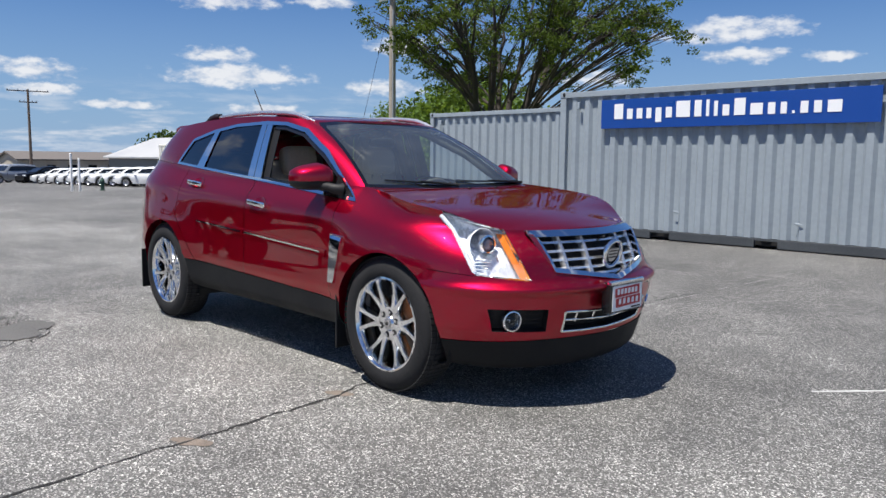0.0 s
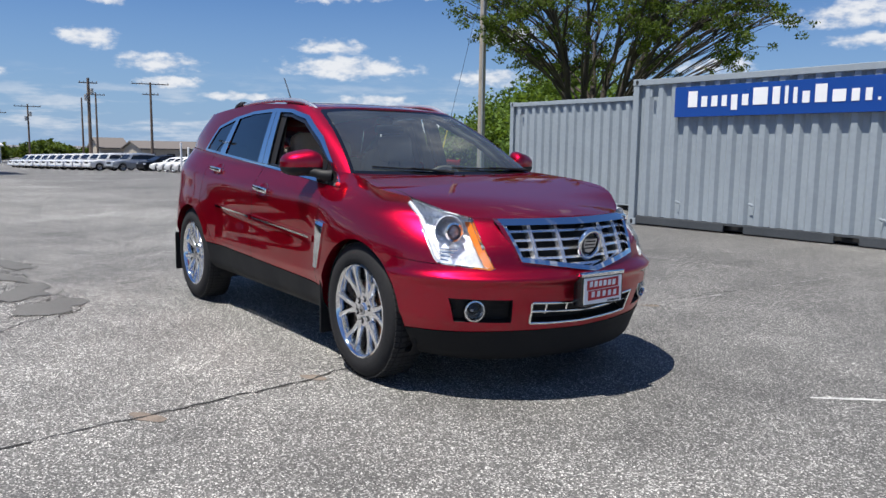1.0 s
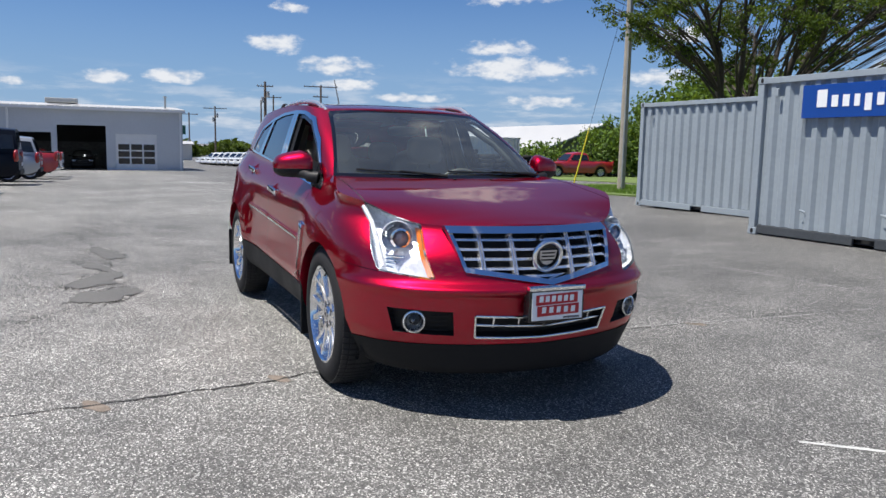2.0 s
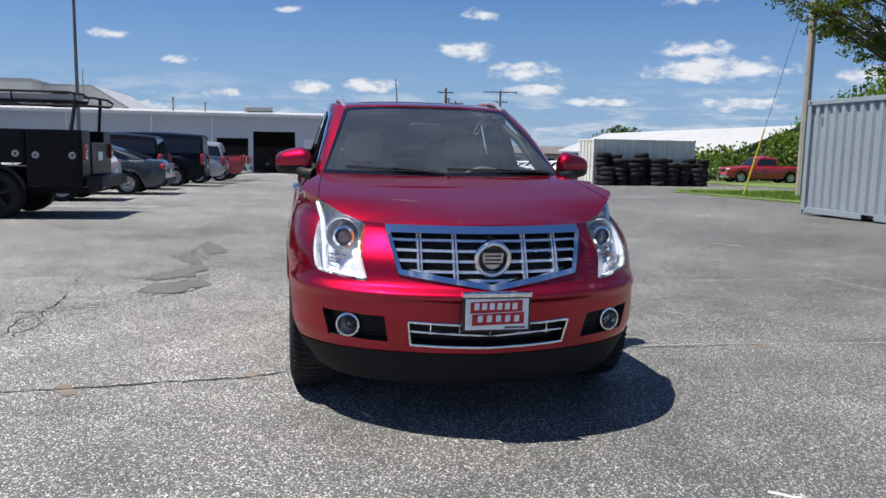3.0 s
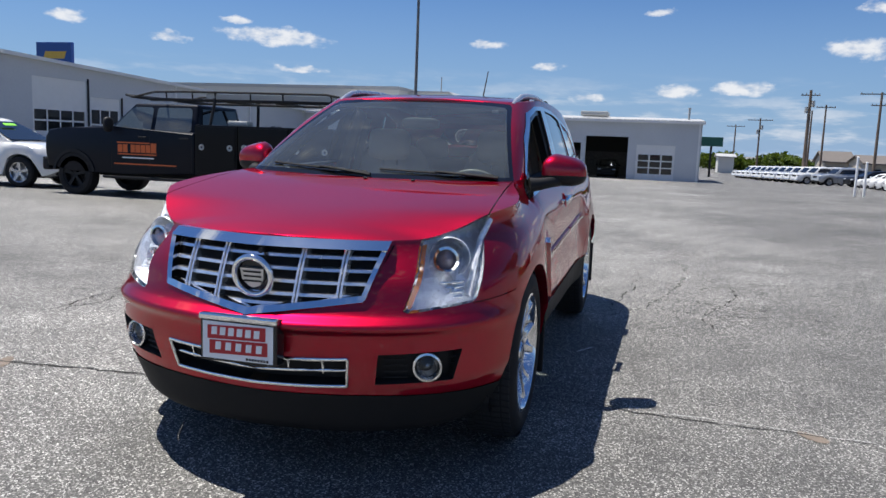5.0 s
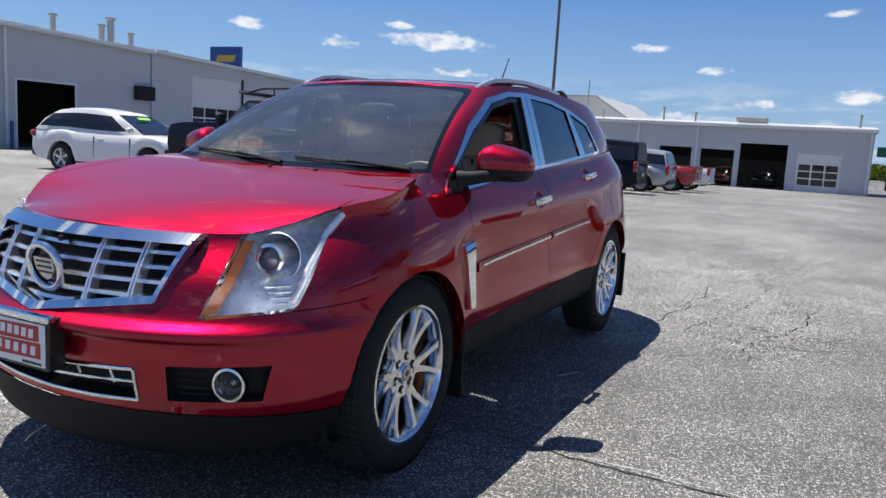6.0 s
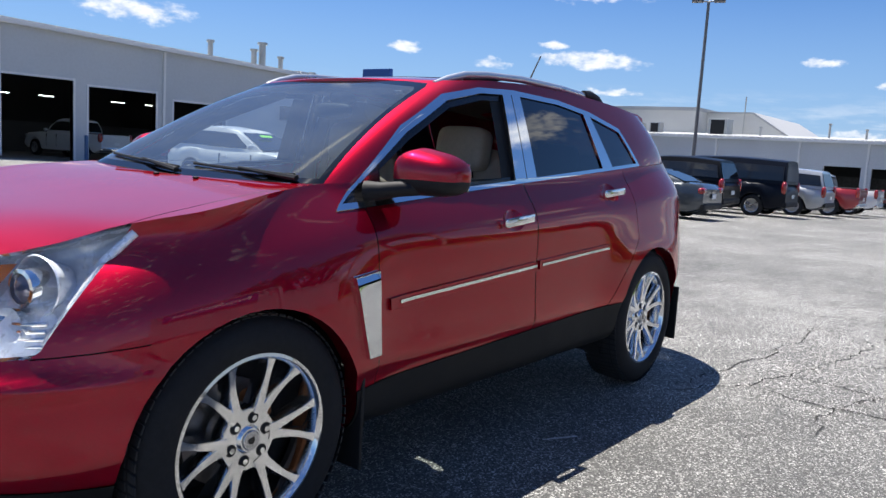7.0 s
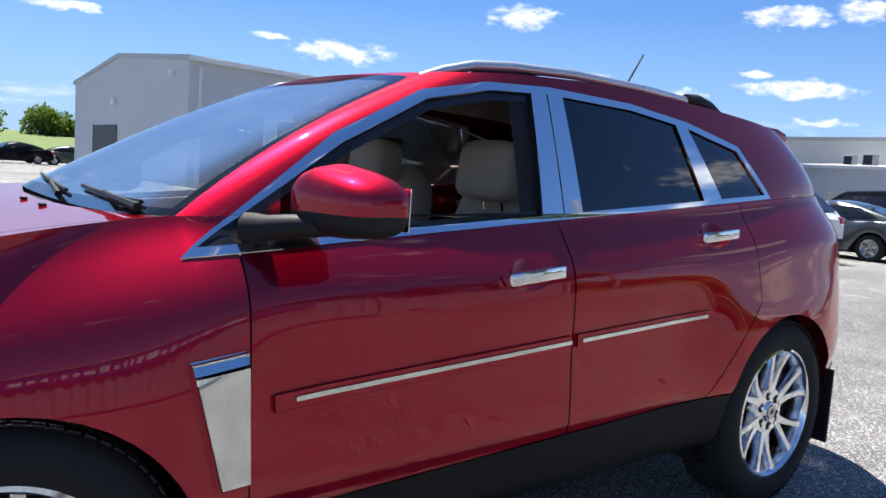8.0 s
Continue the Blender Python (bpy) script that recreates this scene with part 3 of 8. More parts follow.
def service_wing():
    b = thing("service_building", "grey metal-clad service building with open workshop bays", "building")
    zb = ground_z(-20) - 0.6
    bays = [(-13.92, -10.85, zb, 3.3), (-17.85, -14.6, zb, 3.12), (-21.78, -18.8, zb, 2.84)]

    def eased(g):
        g.v = [(x, y, z - 0.027 * (-10.4 - x) if z > 4.9 else z) for x, y, z in g.v]
        return g

    def falling(u, w, z):
        return (u, SY - w, z - 0.027 * (-10.4 - u) if z > 4.9 else z)

    wall_with_openings(-26.4, -10.4, zb, 5.34, bays, 0.3, falling, WALL_GREY, b)
    for a, c, _, d in bays:
        g = Geo()
        for x in (a - 0.09, c):
            g.box(x, x + 0.09, SY - 0.3, SY + 0.03, zb, d)
        g.box(a - 0.09, c + 0.09, SY - 0.3, SY + 0.03, d, d + 0.09)
        part("bay_frame", g, TRIM_WHITE, b)
    # end wall with a low gable
    g = Geo().prism([(SY - 0.3, zb), (SY - 20, zb), (SY - 20, 5.25), (SY - 10.5, 6.25), (SY - 0.3, 5.4)], -10.7, -10.4, "x")
    part("end_wall", g, WALL_GREY, b)
    # the shade inside the bays is carried by these dark wall colours
    part("back_wall", Geo().box(-26.4, -10.7, SY - 18, SY - 17.7, zb, 4.5), INSIDE_SHADE, b)
    part("inner_wall", Geo().box(-26.4, -10.7, SY - 12.0, SY - 11.8, zb, 1.5), surface("shaded_workshop_wall", (0.09, 0.09, 0.09), 0.8, vary=0.4, scale=0.6), b)
    part("partition", Geo().box(-26.4, -26.2, SY - 17.7, SY - 0.31, zb, 4.6), INSIDE_SHADE, b)
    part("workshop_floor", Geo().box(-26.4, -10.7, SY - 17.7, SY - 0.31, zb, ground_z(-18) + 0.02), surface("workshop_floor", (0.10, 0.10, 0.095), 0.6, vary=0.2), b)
    g = eased(Geo().prism([(SY + 0.18, 5.34), (SY + 0.18, 5.54), (SY - 10.5, 6.42), (SY - 20.2, 5.42), (SY - 20.2, 5.22), (SY - 10.5, 6.22)], -26.5, -10.3, "x"))
    part("roof", g, ROOF_PALE, b)
    part("gutter", eased(Geo().box(-26.5, -10.3, SY + 0.19, SY + 0.33, 5.3, 5.48, 0.02)), TRIM_WHITE, b)
    part("downpipe", Geo().box(-10.95, -10.83, SY + 0.01, SY + 0.11, 0, 5.08, 0.01), TRIM_WHITE, b)
    part("downpipe", Geo().box(-18.3, -18.18, SY + 0.01, SY + 0.11, 0, 5.08, 0.01), TRIM_WHITE, b)
    for x in (-14.25, -18.2, -22.0):
        part("bollard", Geo().rod((x, SY + 0.5, zb), (x, SY + 0.5, 1.0), 0.08), surface("bollard_blue", (0.05, 0.12, 0.25), 0.5), b)
    part("vent_box", Geo().box(-26.4, -25.3, SY + 0.0, SY + 0.4, 2.42, 3.15, 0.03), PLASTIC, b, "black louvred vent box")
    part("wall_lamp", Geo().box(-10.4, -10.15, SY - 1.9, SY - 1.6, 4.75, 5.0, 0.03), TRIM_WHITE, b)
    d = part("end_door", Geo().box(-10.39, -10.36, SY - 15.5, SY - 10.6, zb, 2.65), surface("dark_door_panel", (0.05, 0.052, 0.056), 0.6, vary=0.2), b, "dark overhead door")
    part("door_frame", Geo().box(-10.39, -10.33, SY - 15.65, SY - 15.5, zb, 2.75), TRIM_WHITE, d)
    part("vent_hood", Geo().box(-10.4, -10.2, SY - 11.4, SY - 10.9, 3.7, 4.1, 0.04), TRIM_WHITE, b)
    part("door_handle", Geo().box(-10.36, -10.30, SY - 13.1, SY - 12.9, 1.0, 1.06, 0.01), GALV, d)
    for x, y, h, r in ((-19.0, SY - 4, 0.4, 0.3), (-23.6, SY - 4, 1.3, 0.16), (-26.6, SY - 4, 1.2, 0.18), (-27.2, SY - 4, 1.7, 0.22), (-28.6, SY - 4, 1.0, 0.16)):
        flue(b, x, y, 5.3, h * 0.9, r * 0.9)
    for x in (-13.0, -16.7, -20.7):
        for y in (SY - 5.0, SY - 8.5):
            z = 2.72 if y > SY - 6 else 2.86
            part("tube_lamp", Geo().box(x - 0.4, x + 0.4, y - 0.008, y + 0.008, z, z + 0.014), TUBE, b)
            for dx in (-0.35, 0.35):
                part("lamp_hanger", Geo().rod((x + dx, y, z + 0.014), (x + dx, y, 5.9), 0.004, n=5), PLASTIC, b)
    return b


service_wing()


def middle_wing():
    """The lower wing that goes on from the service bays to the far shop; its eaves fall with the lot."""
    b = thing("service_wing", "long lower grey metal service wing with sectional doors", "building")
    zb = -1.6
    eave = lambda x: 5.0 + 0.033 * (x + 26.5)
    doors = [(-33.5, -29.4, 4.05), (-36.4, -33.75, 3.2)]
    cuts = [-62.0, -36.4, -33.75, -33.5, -29.4, -26.5]
    for x0, x1 in zip(cuts, cuts[1:]):
        low = next((d[2] for d in doors if d[0] <= x0 and x1 <= d[1]), zb)
        part("wall", Geo().prism([(x0, low), (x1, low), (x1, eave(x1)), (x0, eave(x0))], SY - 0.3, SY), WALL_GREY, b)
    roll_up_door(b, south, -33.5, -29.4, zb, 4.05, 4, 2, (0.48, 0.70))
    roll_up_door(b, south, -36.4, -33.75, zb, 3.2, 3, 2, (0.48, 0.86))
    for x in (-33.63, -36.55):
        part("door_track", Geo().box(x, x + 0.12, SY - 0.1, SY + 0.06, zb, 4.2 if x > -35 else 3.3), PLASTIC, b)
    g = Geo()
    for a, c in ((0.0, 0.17), (0.66, 0.86)):
        y = SY + 0.2 if a == 0 else SY - 20
        g.v += [(x, y, eave(x) + q) for x in (-62.0, -26.5) for q in (a, c)]
    g.f = [(0, 1, 3, 2), (4, 6, 7, 5), (0, 2, 6, 4), (1, 5, 7, 3), (0, 4, 5, 1), (2, 3, 7, 6)]
    part("roof", g, ROOF_PALE, b)
    part("gutter", Geo().prism([(-62, eave(-62) - 0.03), (-26.5, eave(-26.5) - 0.03), (-26.5, eave(-26.5) + 0.15), (-62, eave(-62) + 0.15)], SY + 0.21, SY + 0.34), TRIM_WHITE, b)
    for x in (-42.0, -52.0):
        part("downpipe", Geo().box(x, x + 0.12, SY + 0.01, SY + 0.12, zb, eave(x), 0.01), TRIM_WHITE, b)
    for x, w in ((-46.5, 1.5), (-56.5, 1.8)):
        win = part("window", Geo().box(x - w / 2, x + w / 2, SY, SY + 0.05, 1.1, 2.2), GLASS_DARK, b)
        part("window_frame", Geo().box(x - w / 2 - 0.06, x + w / 2 + 0.06, SY + 0.005, SY + 0.04, 1.02, 1.1), TRIM_WHITE, win)
        part("window_bar", Geo().box(x - 0.03, x + 0.03, SY + 0.051, SY + 0.07, 1.1, 2.2), TRIM_WHITE, win)
    flue(b, -33.0, SY - 6, 4.9, 0.9, 0.16)
    return b


middle_wing()

# far shop: face at x = -62, looking to +x
FX = -62.0


def west(u, w, z):
    return (FX - w, u, z)


def far_shop():
    b = thing("workshop_building", "long grey metal workshop with open vehicle bays", "building")
    zb = ground_z(FX)
    top = zb + 4.75
    bays = [(-28.0, -24.7, zb, zb + 2.9), (-23.7, -20.4, zb, zb + 2.9), (-18.9, -15.6, zb, zb + 2.9), (-11.2, -8.6, zb, zb + 2.95), (-7.9, -5.3, zb, zb + 2.9), (-4.9, -1.4, zb, zb + 3.5)]
    door = (-0.7, 2.4, zb, zb + 2.9)
    wall_with_openings(-31.0, 4.4, zb, top, bays + [door], 0.3, west, WALL_GREY, b)
    roll_up_door(b, west, *door[:2], *door[2:], panes=3, rows=3, window=(0.16, 0.74))
    part("side_wall", Geo().box(FX - 18, FX - 0.3, 4.1, 4.4, zb, top), WALL_GREY, b)
    # back wall and floor coloured dark for the shade within
    part("back_wall", Geo().box(FX - 14.3, FX - 14.0, -31, 4.1, zb, top), INSIDE_SHADE, b)
    part("workshop_floor", Geo().box(FX - 14, FX - 0.31, -31, 4.1, zb - 0.1, zb + 0.03), INSIDE_SHADE, b)
    part("roof", Geo().prism([(FX + 0.25, top), (FX + 0.25, top + 0.2), (FX - 9, top + 0.75), (FX - 18.2, top + 0.2), (FX - 18.2, top)], -31, 4.6, "y"), ROOF_PALE, b)
    g = Geo()
    for i in range(58):
        y = -30.8 + i * 0.6
        g.box(FX + 0.26, FX + 0.30, y, y + 0.12, top + 0.14, top + 0.22)
    part("roof_ribs", g, TRIM_WHITE, b)
    part("gutter", Geo().box(FX + 0.25, FX + 0.37, -31, 4.6, top - 0.06, top + 0.13), TRIM_WHITE, b)
    for y in (-19.6, -13.1, -8.3, 4.15):
        part("downpipe", Geo().box(FX + 0.01, FX + 0.13, y, y + 0.14, zb, top), TRIM_WHITE, b)
    for y, h in ((-17.3, 1.1), (-11.9, 1.6), (-9.2, 1.1), (3.4, 1.4)):
        flue(b, FX - 4, y, top + 0.3, h * 0.75, 0.09)
    # glowing fill tubes added to brighten the bays; no lamps known here
    for y in (-26.3, -22.0, -17.2, -9.9, -6.6, -3.1):
        fill_tube = part("tube_lamp", Geo().box(FX - 6.0, FX - 4.8, y - 0.05, y + 0.05, zb + 3.6, zb + 3.66, 0.01), TUBE, b)
        for x in (FX - 5.9, FX - 4.9):
            part("lamp_hanger", Geo().rod((x, y, zb + 3.66), (x, y, top + 0.4), 0.008, n=5), GALV, fill_tube)
    # low wall painted dark to carry the dimness of the bays
    part("inner_wall", Geo().box(FX - 11.2, FX - 11.0, -31, 4.1, zb, zb + 2.2), surface("shaded_far_wall", (0.10, 0.10, 0.10), 0.9, vary=0.5, scale=0.8, fine=5), b)
    part("roof_vent", Geo().box(FX - 5, FX - 3, -5.8, -3.4, top + 0.55, top + 0.95, 0.1), GALV, b)
    return b


far_shop()


def showroom():
    """The tall pale box behind the wings, with a lean-to roof at its end."""
    b = thing("showroom_building", "tall pale metal-clad dealership building behind the workshop", "building")
    part("wall", Geo().box(-92, -72, -66, -25.2, -1.5, 6.75), WALL_PALE, b)
    part("parapet", Geo().box(-92.1, -71.9, -66.1, -25.1, 6.6, 6.95), ROOF_PALE, b)
    part("entrance_wall", Geo().prism([(-25.2, -1.5), (-25.2, 6.6), (-20.8, 6.6), (-17.2, 4.35), (-17.2, -1.5)], -92, -75, "x"), WALL_PALE, b)
    part("coping", Geo().prism([(-25.0, 6.6), (-25.0, 6.74), (-20.7, 6.74), (-17.0, 4.45), (-17.1, 4.33), (-20.8, 6.6)], -92.1, -74.9, "x"), ROOF_PALE, b)
    for x, y, w, h in ((-66.0, -26.8, 1.0, 0.9), (-66.4, -28.6, 0.9, 0.8), (-67.2, -21.4, 1.7, 1.4)):
        u = part("rooftop_unit", Geo().box(x - w, x, y - w / 2, y + w / 2, 3.6, 4.2 + h, 0.06), GALV, b)
        part("fan_grille", Geo().box(x, x + 0.03, y - w * 0.36, y + w * 0.36, 4.2, 4.1 + h), PLASTIC, u)
    part("antenna_pole", Geo().rod((-74.5, -21.4, 4.0), (-74.5, -21.4, 8.2), 0.06, n=8), GALV, b)
    return b


showroom()


# ---- signs on tall posts ----
def post_sign(x, y, height, w, h, label, material, shape=None):
    s = thing("pylon_sign", label, "sign", stand(x, y, 0))
    part("post", Geo().rod((0, 0, 0), (0, 0, height), 0.16), PLASTIC, s)
    part("sign_face", Geo().box(-0.25, 0.25, -w / 2, w / 2, height, height + h, 0.05), material, s)
    if shape:
        g = Geo()
        g.prism([(-w * 0.3, height + h * 0.32), (-w * 0.06, height + h * 0.32), (0.06 * w, height + h * 0.32), (w * 0.3, height + h * 0.32), (w * 0.36, height + h * 0.62), (-w * 0.24, height + h * 0.62)], 0.252, 0.262, "x")
        part("emblem_shape", g, shape, s)
    return s


GOLD = surface("gold_sign_shape", (0.55, 0.33, 0.05), 0.4)
post_sign(-76.0, -71.5, 10.2, 5.2, 2.9, "blue sign box with a plain gold shape on a tall post", SIGN_BLUE, GOLD)
post_sign(-112.0, 8.0, 4.4, 3.1, 1.3, "green sign box on a dark post across the road", surface("sign_green", (0.012, 0.09, 0.06), 0.4))


# ---- long barn-like building with a pale roof, and sheds by the road ----
def gable_shed(name, label, x0, x1, y0, y1, eave, ridge, along, wall, roof, windows=0):
    b = thing(name, label, "building")
    zb = ground_z((x0 + x1) / 2)
    part("wall", Geo().box(x0, x1, y0, y1, zb - 0.3, zb + eave), wall, b)
    if along == "y":
        xm = (x0 + x1) / 2
        part("roof", Geo().prism([(x0 - 0.5, zb + eave - 0.1), (xm, zb + ridge), (x1 + 0.5, zb + eave - 0.1), (x1 + 0.5, zb + eave + 0.08), (xm, zb + ridge + 0.2), (x0 - 0.5, zb + eave + 0.08)], y0 - 0.4, y1 + 0.4, "y"), roof, b)
        part("gable", Geo().prism([(x0, zb + eave), (xm, zb + ridge), (x1, zb + eave)], y0, y1, "y"), wall, b)
    else:
        ym = (y0 + y1) / 2
        part("roof", Geo().prism([(y0 - 0.5, zb + eave - 0.1), (ym, zb + ridge), (y1 + 0.5, zb + eave - 0.1), (y1 + 0.5, zb + eave + 0.08), (ym, zb + ridge + 0.2), (y0 - 0.5, zb + eave + 0.08)], x0 - 0.4, x1 + 0.4, "x"), roof, b)
        part("gable", Geo().prism([(y0, zb + eave), (ym, zb + ridge), (y1, zb + eave)], x0, x1, "x"), wall, b)
    for i in range(windows):
        y = y0 + (y1 - y0) * (i + 0.5) / windows
        part("window", Geo().box(x1, x1 + 0.04, y - 0.6, y + 0.6, zb + 1.0, zb + 2.2), GLASS_DARK, b)
    return b


BEIGE = surface("beige_wall", (0.42, 0.37, 0.30), 0.8, vary=0.12)
BROWN_ROOF = surface("brown_shingles", (0.13, 0.115, 0.105), 0.9, vary=0.2)
gable_shed("storage_barn", "long storage building with a pale metal roof", -93, -52, 33.0, 45.0, 2.5, 4.8, "x", surface("shed_shade_wall", (0.2, 0.2, 0.19), 0.8), ROOF_PALE)
gable_shed("far_depot", "small pale building beyond the green sign", -156, -150, 11.6, 14.4, 3.0, 3.4, "y", WALL_PALE, ROOF_PALE)
gable_shed("roadside_house", "beige roadside house with a brown shingle roof", -134, -126, 25.5, 29.5, 2.9, 4.4, "y", BEIGE, BROWN_ROOF, 3)
gable_shed("roadside_shop", "low beige shop with a dark roof behind parked cars", -122, -112, 28, 42, 2.9, 3.9, "y", BEIGE, BROWN_ROOF, 5)

# ---- poles ----
def utility_pole(x, y, h, arms, turn, r=0.15, gear=False, label="weathered wooden utility pole with crossarms"):
    p = thing("utility_pole", label, "pole", stand(x, y, turn), "utility poles")
    part("pole", Geo().rod((0, 0, -0.2), (0, 0, h), r * 1.15, r * 0.75, 12), POLE_WOOD, p)
    for dz, w in arms:
        a = part("crossarm", Geo().box(-0.16, -0.05, -w, w, h - dz - 0.12, h - dz), POLE_WOOD, p)
        for y0 in (-w + 0.1, -w * 0.45, w * 0.45, w - 0.1):
            part("insulator", Geo().rod((-0.1, y0, h - dz), (-0.1, y0, h - dz + 0.16), 0.05), GALV, a)
    if gear:
        for dz, y0 in ((1.2, 0.35), (1.9, -0.3)):
            part("transformer", Geo().rod((0.1, y0, h - dz - 0.7), (0.1, y0, h - dz), 0.2), GALV, p)
    return p


utility_pole(-92.8, 17.2, 10.6, [(0.5, 1.0)], -10, 0.2, True, "stout concrete-grey utility pole with transformers")
utility_pole(-100.0, 26.2, 11.2, [(0.15, 2.3), (1.5, 1.0)], -10, 0.17)
utility_pole(-121.0, 24.0, 11.2, [(0.3, 1.3)], -10)
utility_pole(-126.0, 23.0, 10.6, [], -10)
utility_pole(-133.0, 16.5, 9.6, [(0.3, 1.9)], -10, 0.15, True)
utility_pole(-160.0, 15.0, 9.4, [(0.3, 1.7)], -10)
utility_pole(-190.0, 3.0, 9.4, [(0.3, 1.7)], -10)

grey_pole = thing("service_pole", "pale weathered timber service pole with a guy wire", "pole", stand(-19.8, 17.0))
part("pole", Geo().rod((0, 0, -0.1), (0, 0, 10.5), 0.155, 0.115, 14), surface("pale_pole_wood", (0.33, 0.29, 0.24), 0.9, vary=0.2, fine=25), grey_pole, smooth=50)
part("guy_wire", Geo().rod((-1.2, -1.5, 0), (0, 0, 8.2), 0.008, n=5), PLASTIC, grey_pole)
part("guy_guard", Geo().rod((-1.2, -1.5, 0), (-0.84, -1.05, 2.46), 0.03, n=8), surface("yellow_guard", (0.7, 0.55, 0.03), 0.5), grey_pole, "yellow plastic guy-wire guard")
part("conduit", Geo().rod((0.13, -0.08, 0), (0.1, -0.06, 7.5), 0.035, n=8), GALV, grey_pole)
part("bracket", Geo().box(-0.6, 0.6, -0.2, -0.12, 7.9, 8.0), GALV, grey_pole)


def lamp_post(x, y, h, turn=0.0):
    p = thing("lot_lamp_post", "tall slim steel parking lot lamp post", "lamp post", stand(x, y, turn))
    part("base", Geo().rod((0, 0, 0), (0, 0, 0.7), 0.3, 0.3, 14), surface("concrete", (0.4, 0.39, 0.37), 0.9), p)
    part("mast", Geo().rod((0, 0, 0.7), (0, 0, h), 0.1, 0.07, 12), surface("bronze_mast", (0.16, 0.155, 0.15), 0.5, metal=0.3), p)
    for s in (-1, 1):
        hd = part("lamp_head", Geo().box(-0.2, 0.2, s * 0.25, s * 0.8, h - 0.02, h + 0.12, 0.03), surface("bronze_mast", (0.1, 0.1, 0.1)), p)
        part("lamp_arm", Geo().rod((0, 0, h), (0, s * 0.3, h + 0.03), 0.04), GALV, hd)


lamp_post(-36.4, -11.9, 10.0, 20)


# ---- trees and hedges ----


def leaf_material(name, color):
    m = bpy.data.materials.new(name)
    m.use_nodes = True
    n, l = m.node_tree.nodes, m.node_tree.links
    b = n["Principled BSDF"]
    b.inputs["Roughness"].default_value = 0.6
    b.inputs["Specular IOR Level"].default_value = 0.2
    g = n.new("ShaderNodeNewGeometry")
    r = n.new("ShaderNodeMapRange")
    r.inputs["To Min"].default_value, r.inputs["To Max"].default_value = 0.55, 1.5
    l.new(g.outputs["Random Per Island"], r.inputs["Value"])
    s = n.new("ShaderNodeVectorMath")
    s.operation = "SCALE"
    s.inputs[0].default_value = color
    l.new(r.outputs[0], s.inputs["Scale"])
    l.new(s.outputs[0], b.inputs["Base Color"])
    t, mx, out = n.new("ShaderNodeBsdfTranslucent"), n.new("ShaderNodeMixShader"), n["Material Output"]
    sc = n.new("ShaderNodeVectorMath")
    sc.operation = "MULTIPLY"
    sc.inputs[1].default_value = (1.5, 1.35, 0.6)
    l.new(s.outputs[0], sc.inputs[0]), l.new(sc.outputs[0], t.inputs["Color"])
    mx.inputs[0].default_value = 0.35
    l.new(b.outputs[0], mx.inputs[1]), l.new(t.outputs[0], mx.inputs[2]), l.new(mx.outputs[0], out.inputs["Surface"])
    return m


LEAF_GREEN = leaf_material("leaf_green", (0.058, 0.090, 0.014))
LEAF_HEDGE = leaf_material("leaf_hedge", (0.095, 0.155, 0.030))


def leaf_cloud(clumps, per, size, seed, name, material, parent):
    """Many small bent leaves, gathered in clumps (x, y, z, radius, flatness)."""
    rng = np.random.default_rng(seed)
    vs, fs = [], []
    for cx, cy, cz, r, fl in clumps:
        k = max(6, int(per * r * r))
        d = rng.normal(size=(k, 3))
        d /= np.linalg.norm(d, axis=1)[:, None]
        q = d * (r * rng.random(k) ** 0.45)[:, None] * np.array([1, 1, fl]) + np.array([cx, cy, cz])
        a = rng.normal(size=(k, 3))
        a /= np.linalg.norm(a, axis=1)[:, None]
        b = np.cross(a, rng.normal(size=(k, 3)))
        b /= np.linalg.norm(b, axis=1)[:, None] + 1e-9
        s = (size * (0.6 + 0.8 * rng.random(k)))[:, None]
        base = len(vs) and sum(len(x) for x in vs)
        quad = np.stack([q - a * s, q + b * s * 0.5, q + a * s, q - b * s * 0.5], 1)
        vs.append(quad.reshape(-1, 3))
        fs.append(np.arange(k * 4).reshape(-1, 4) + base)
    v, f = np.concatenate(vs), np.concatenate(fs)
    me = bpy.data.meshes.new(name)
    me.from_pydata(v.tolist(), [], f.tolist())
    return part(name, me, material, parent)


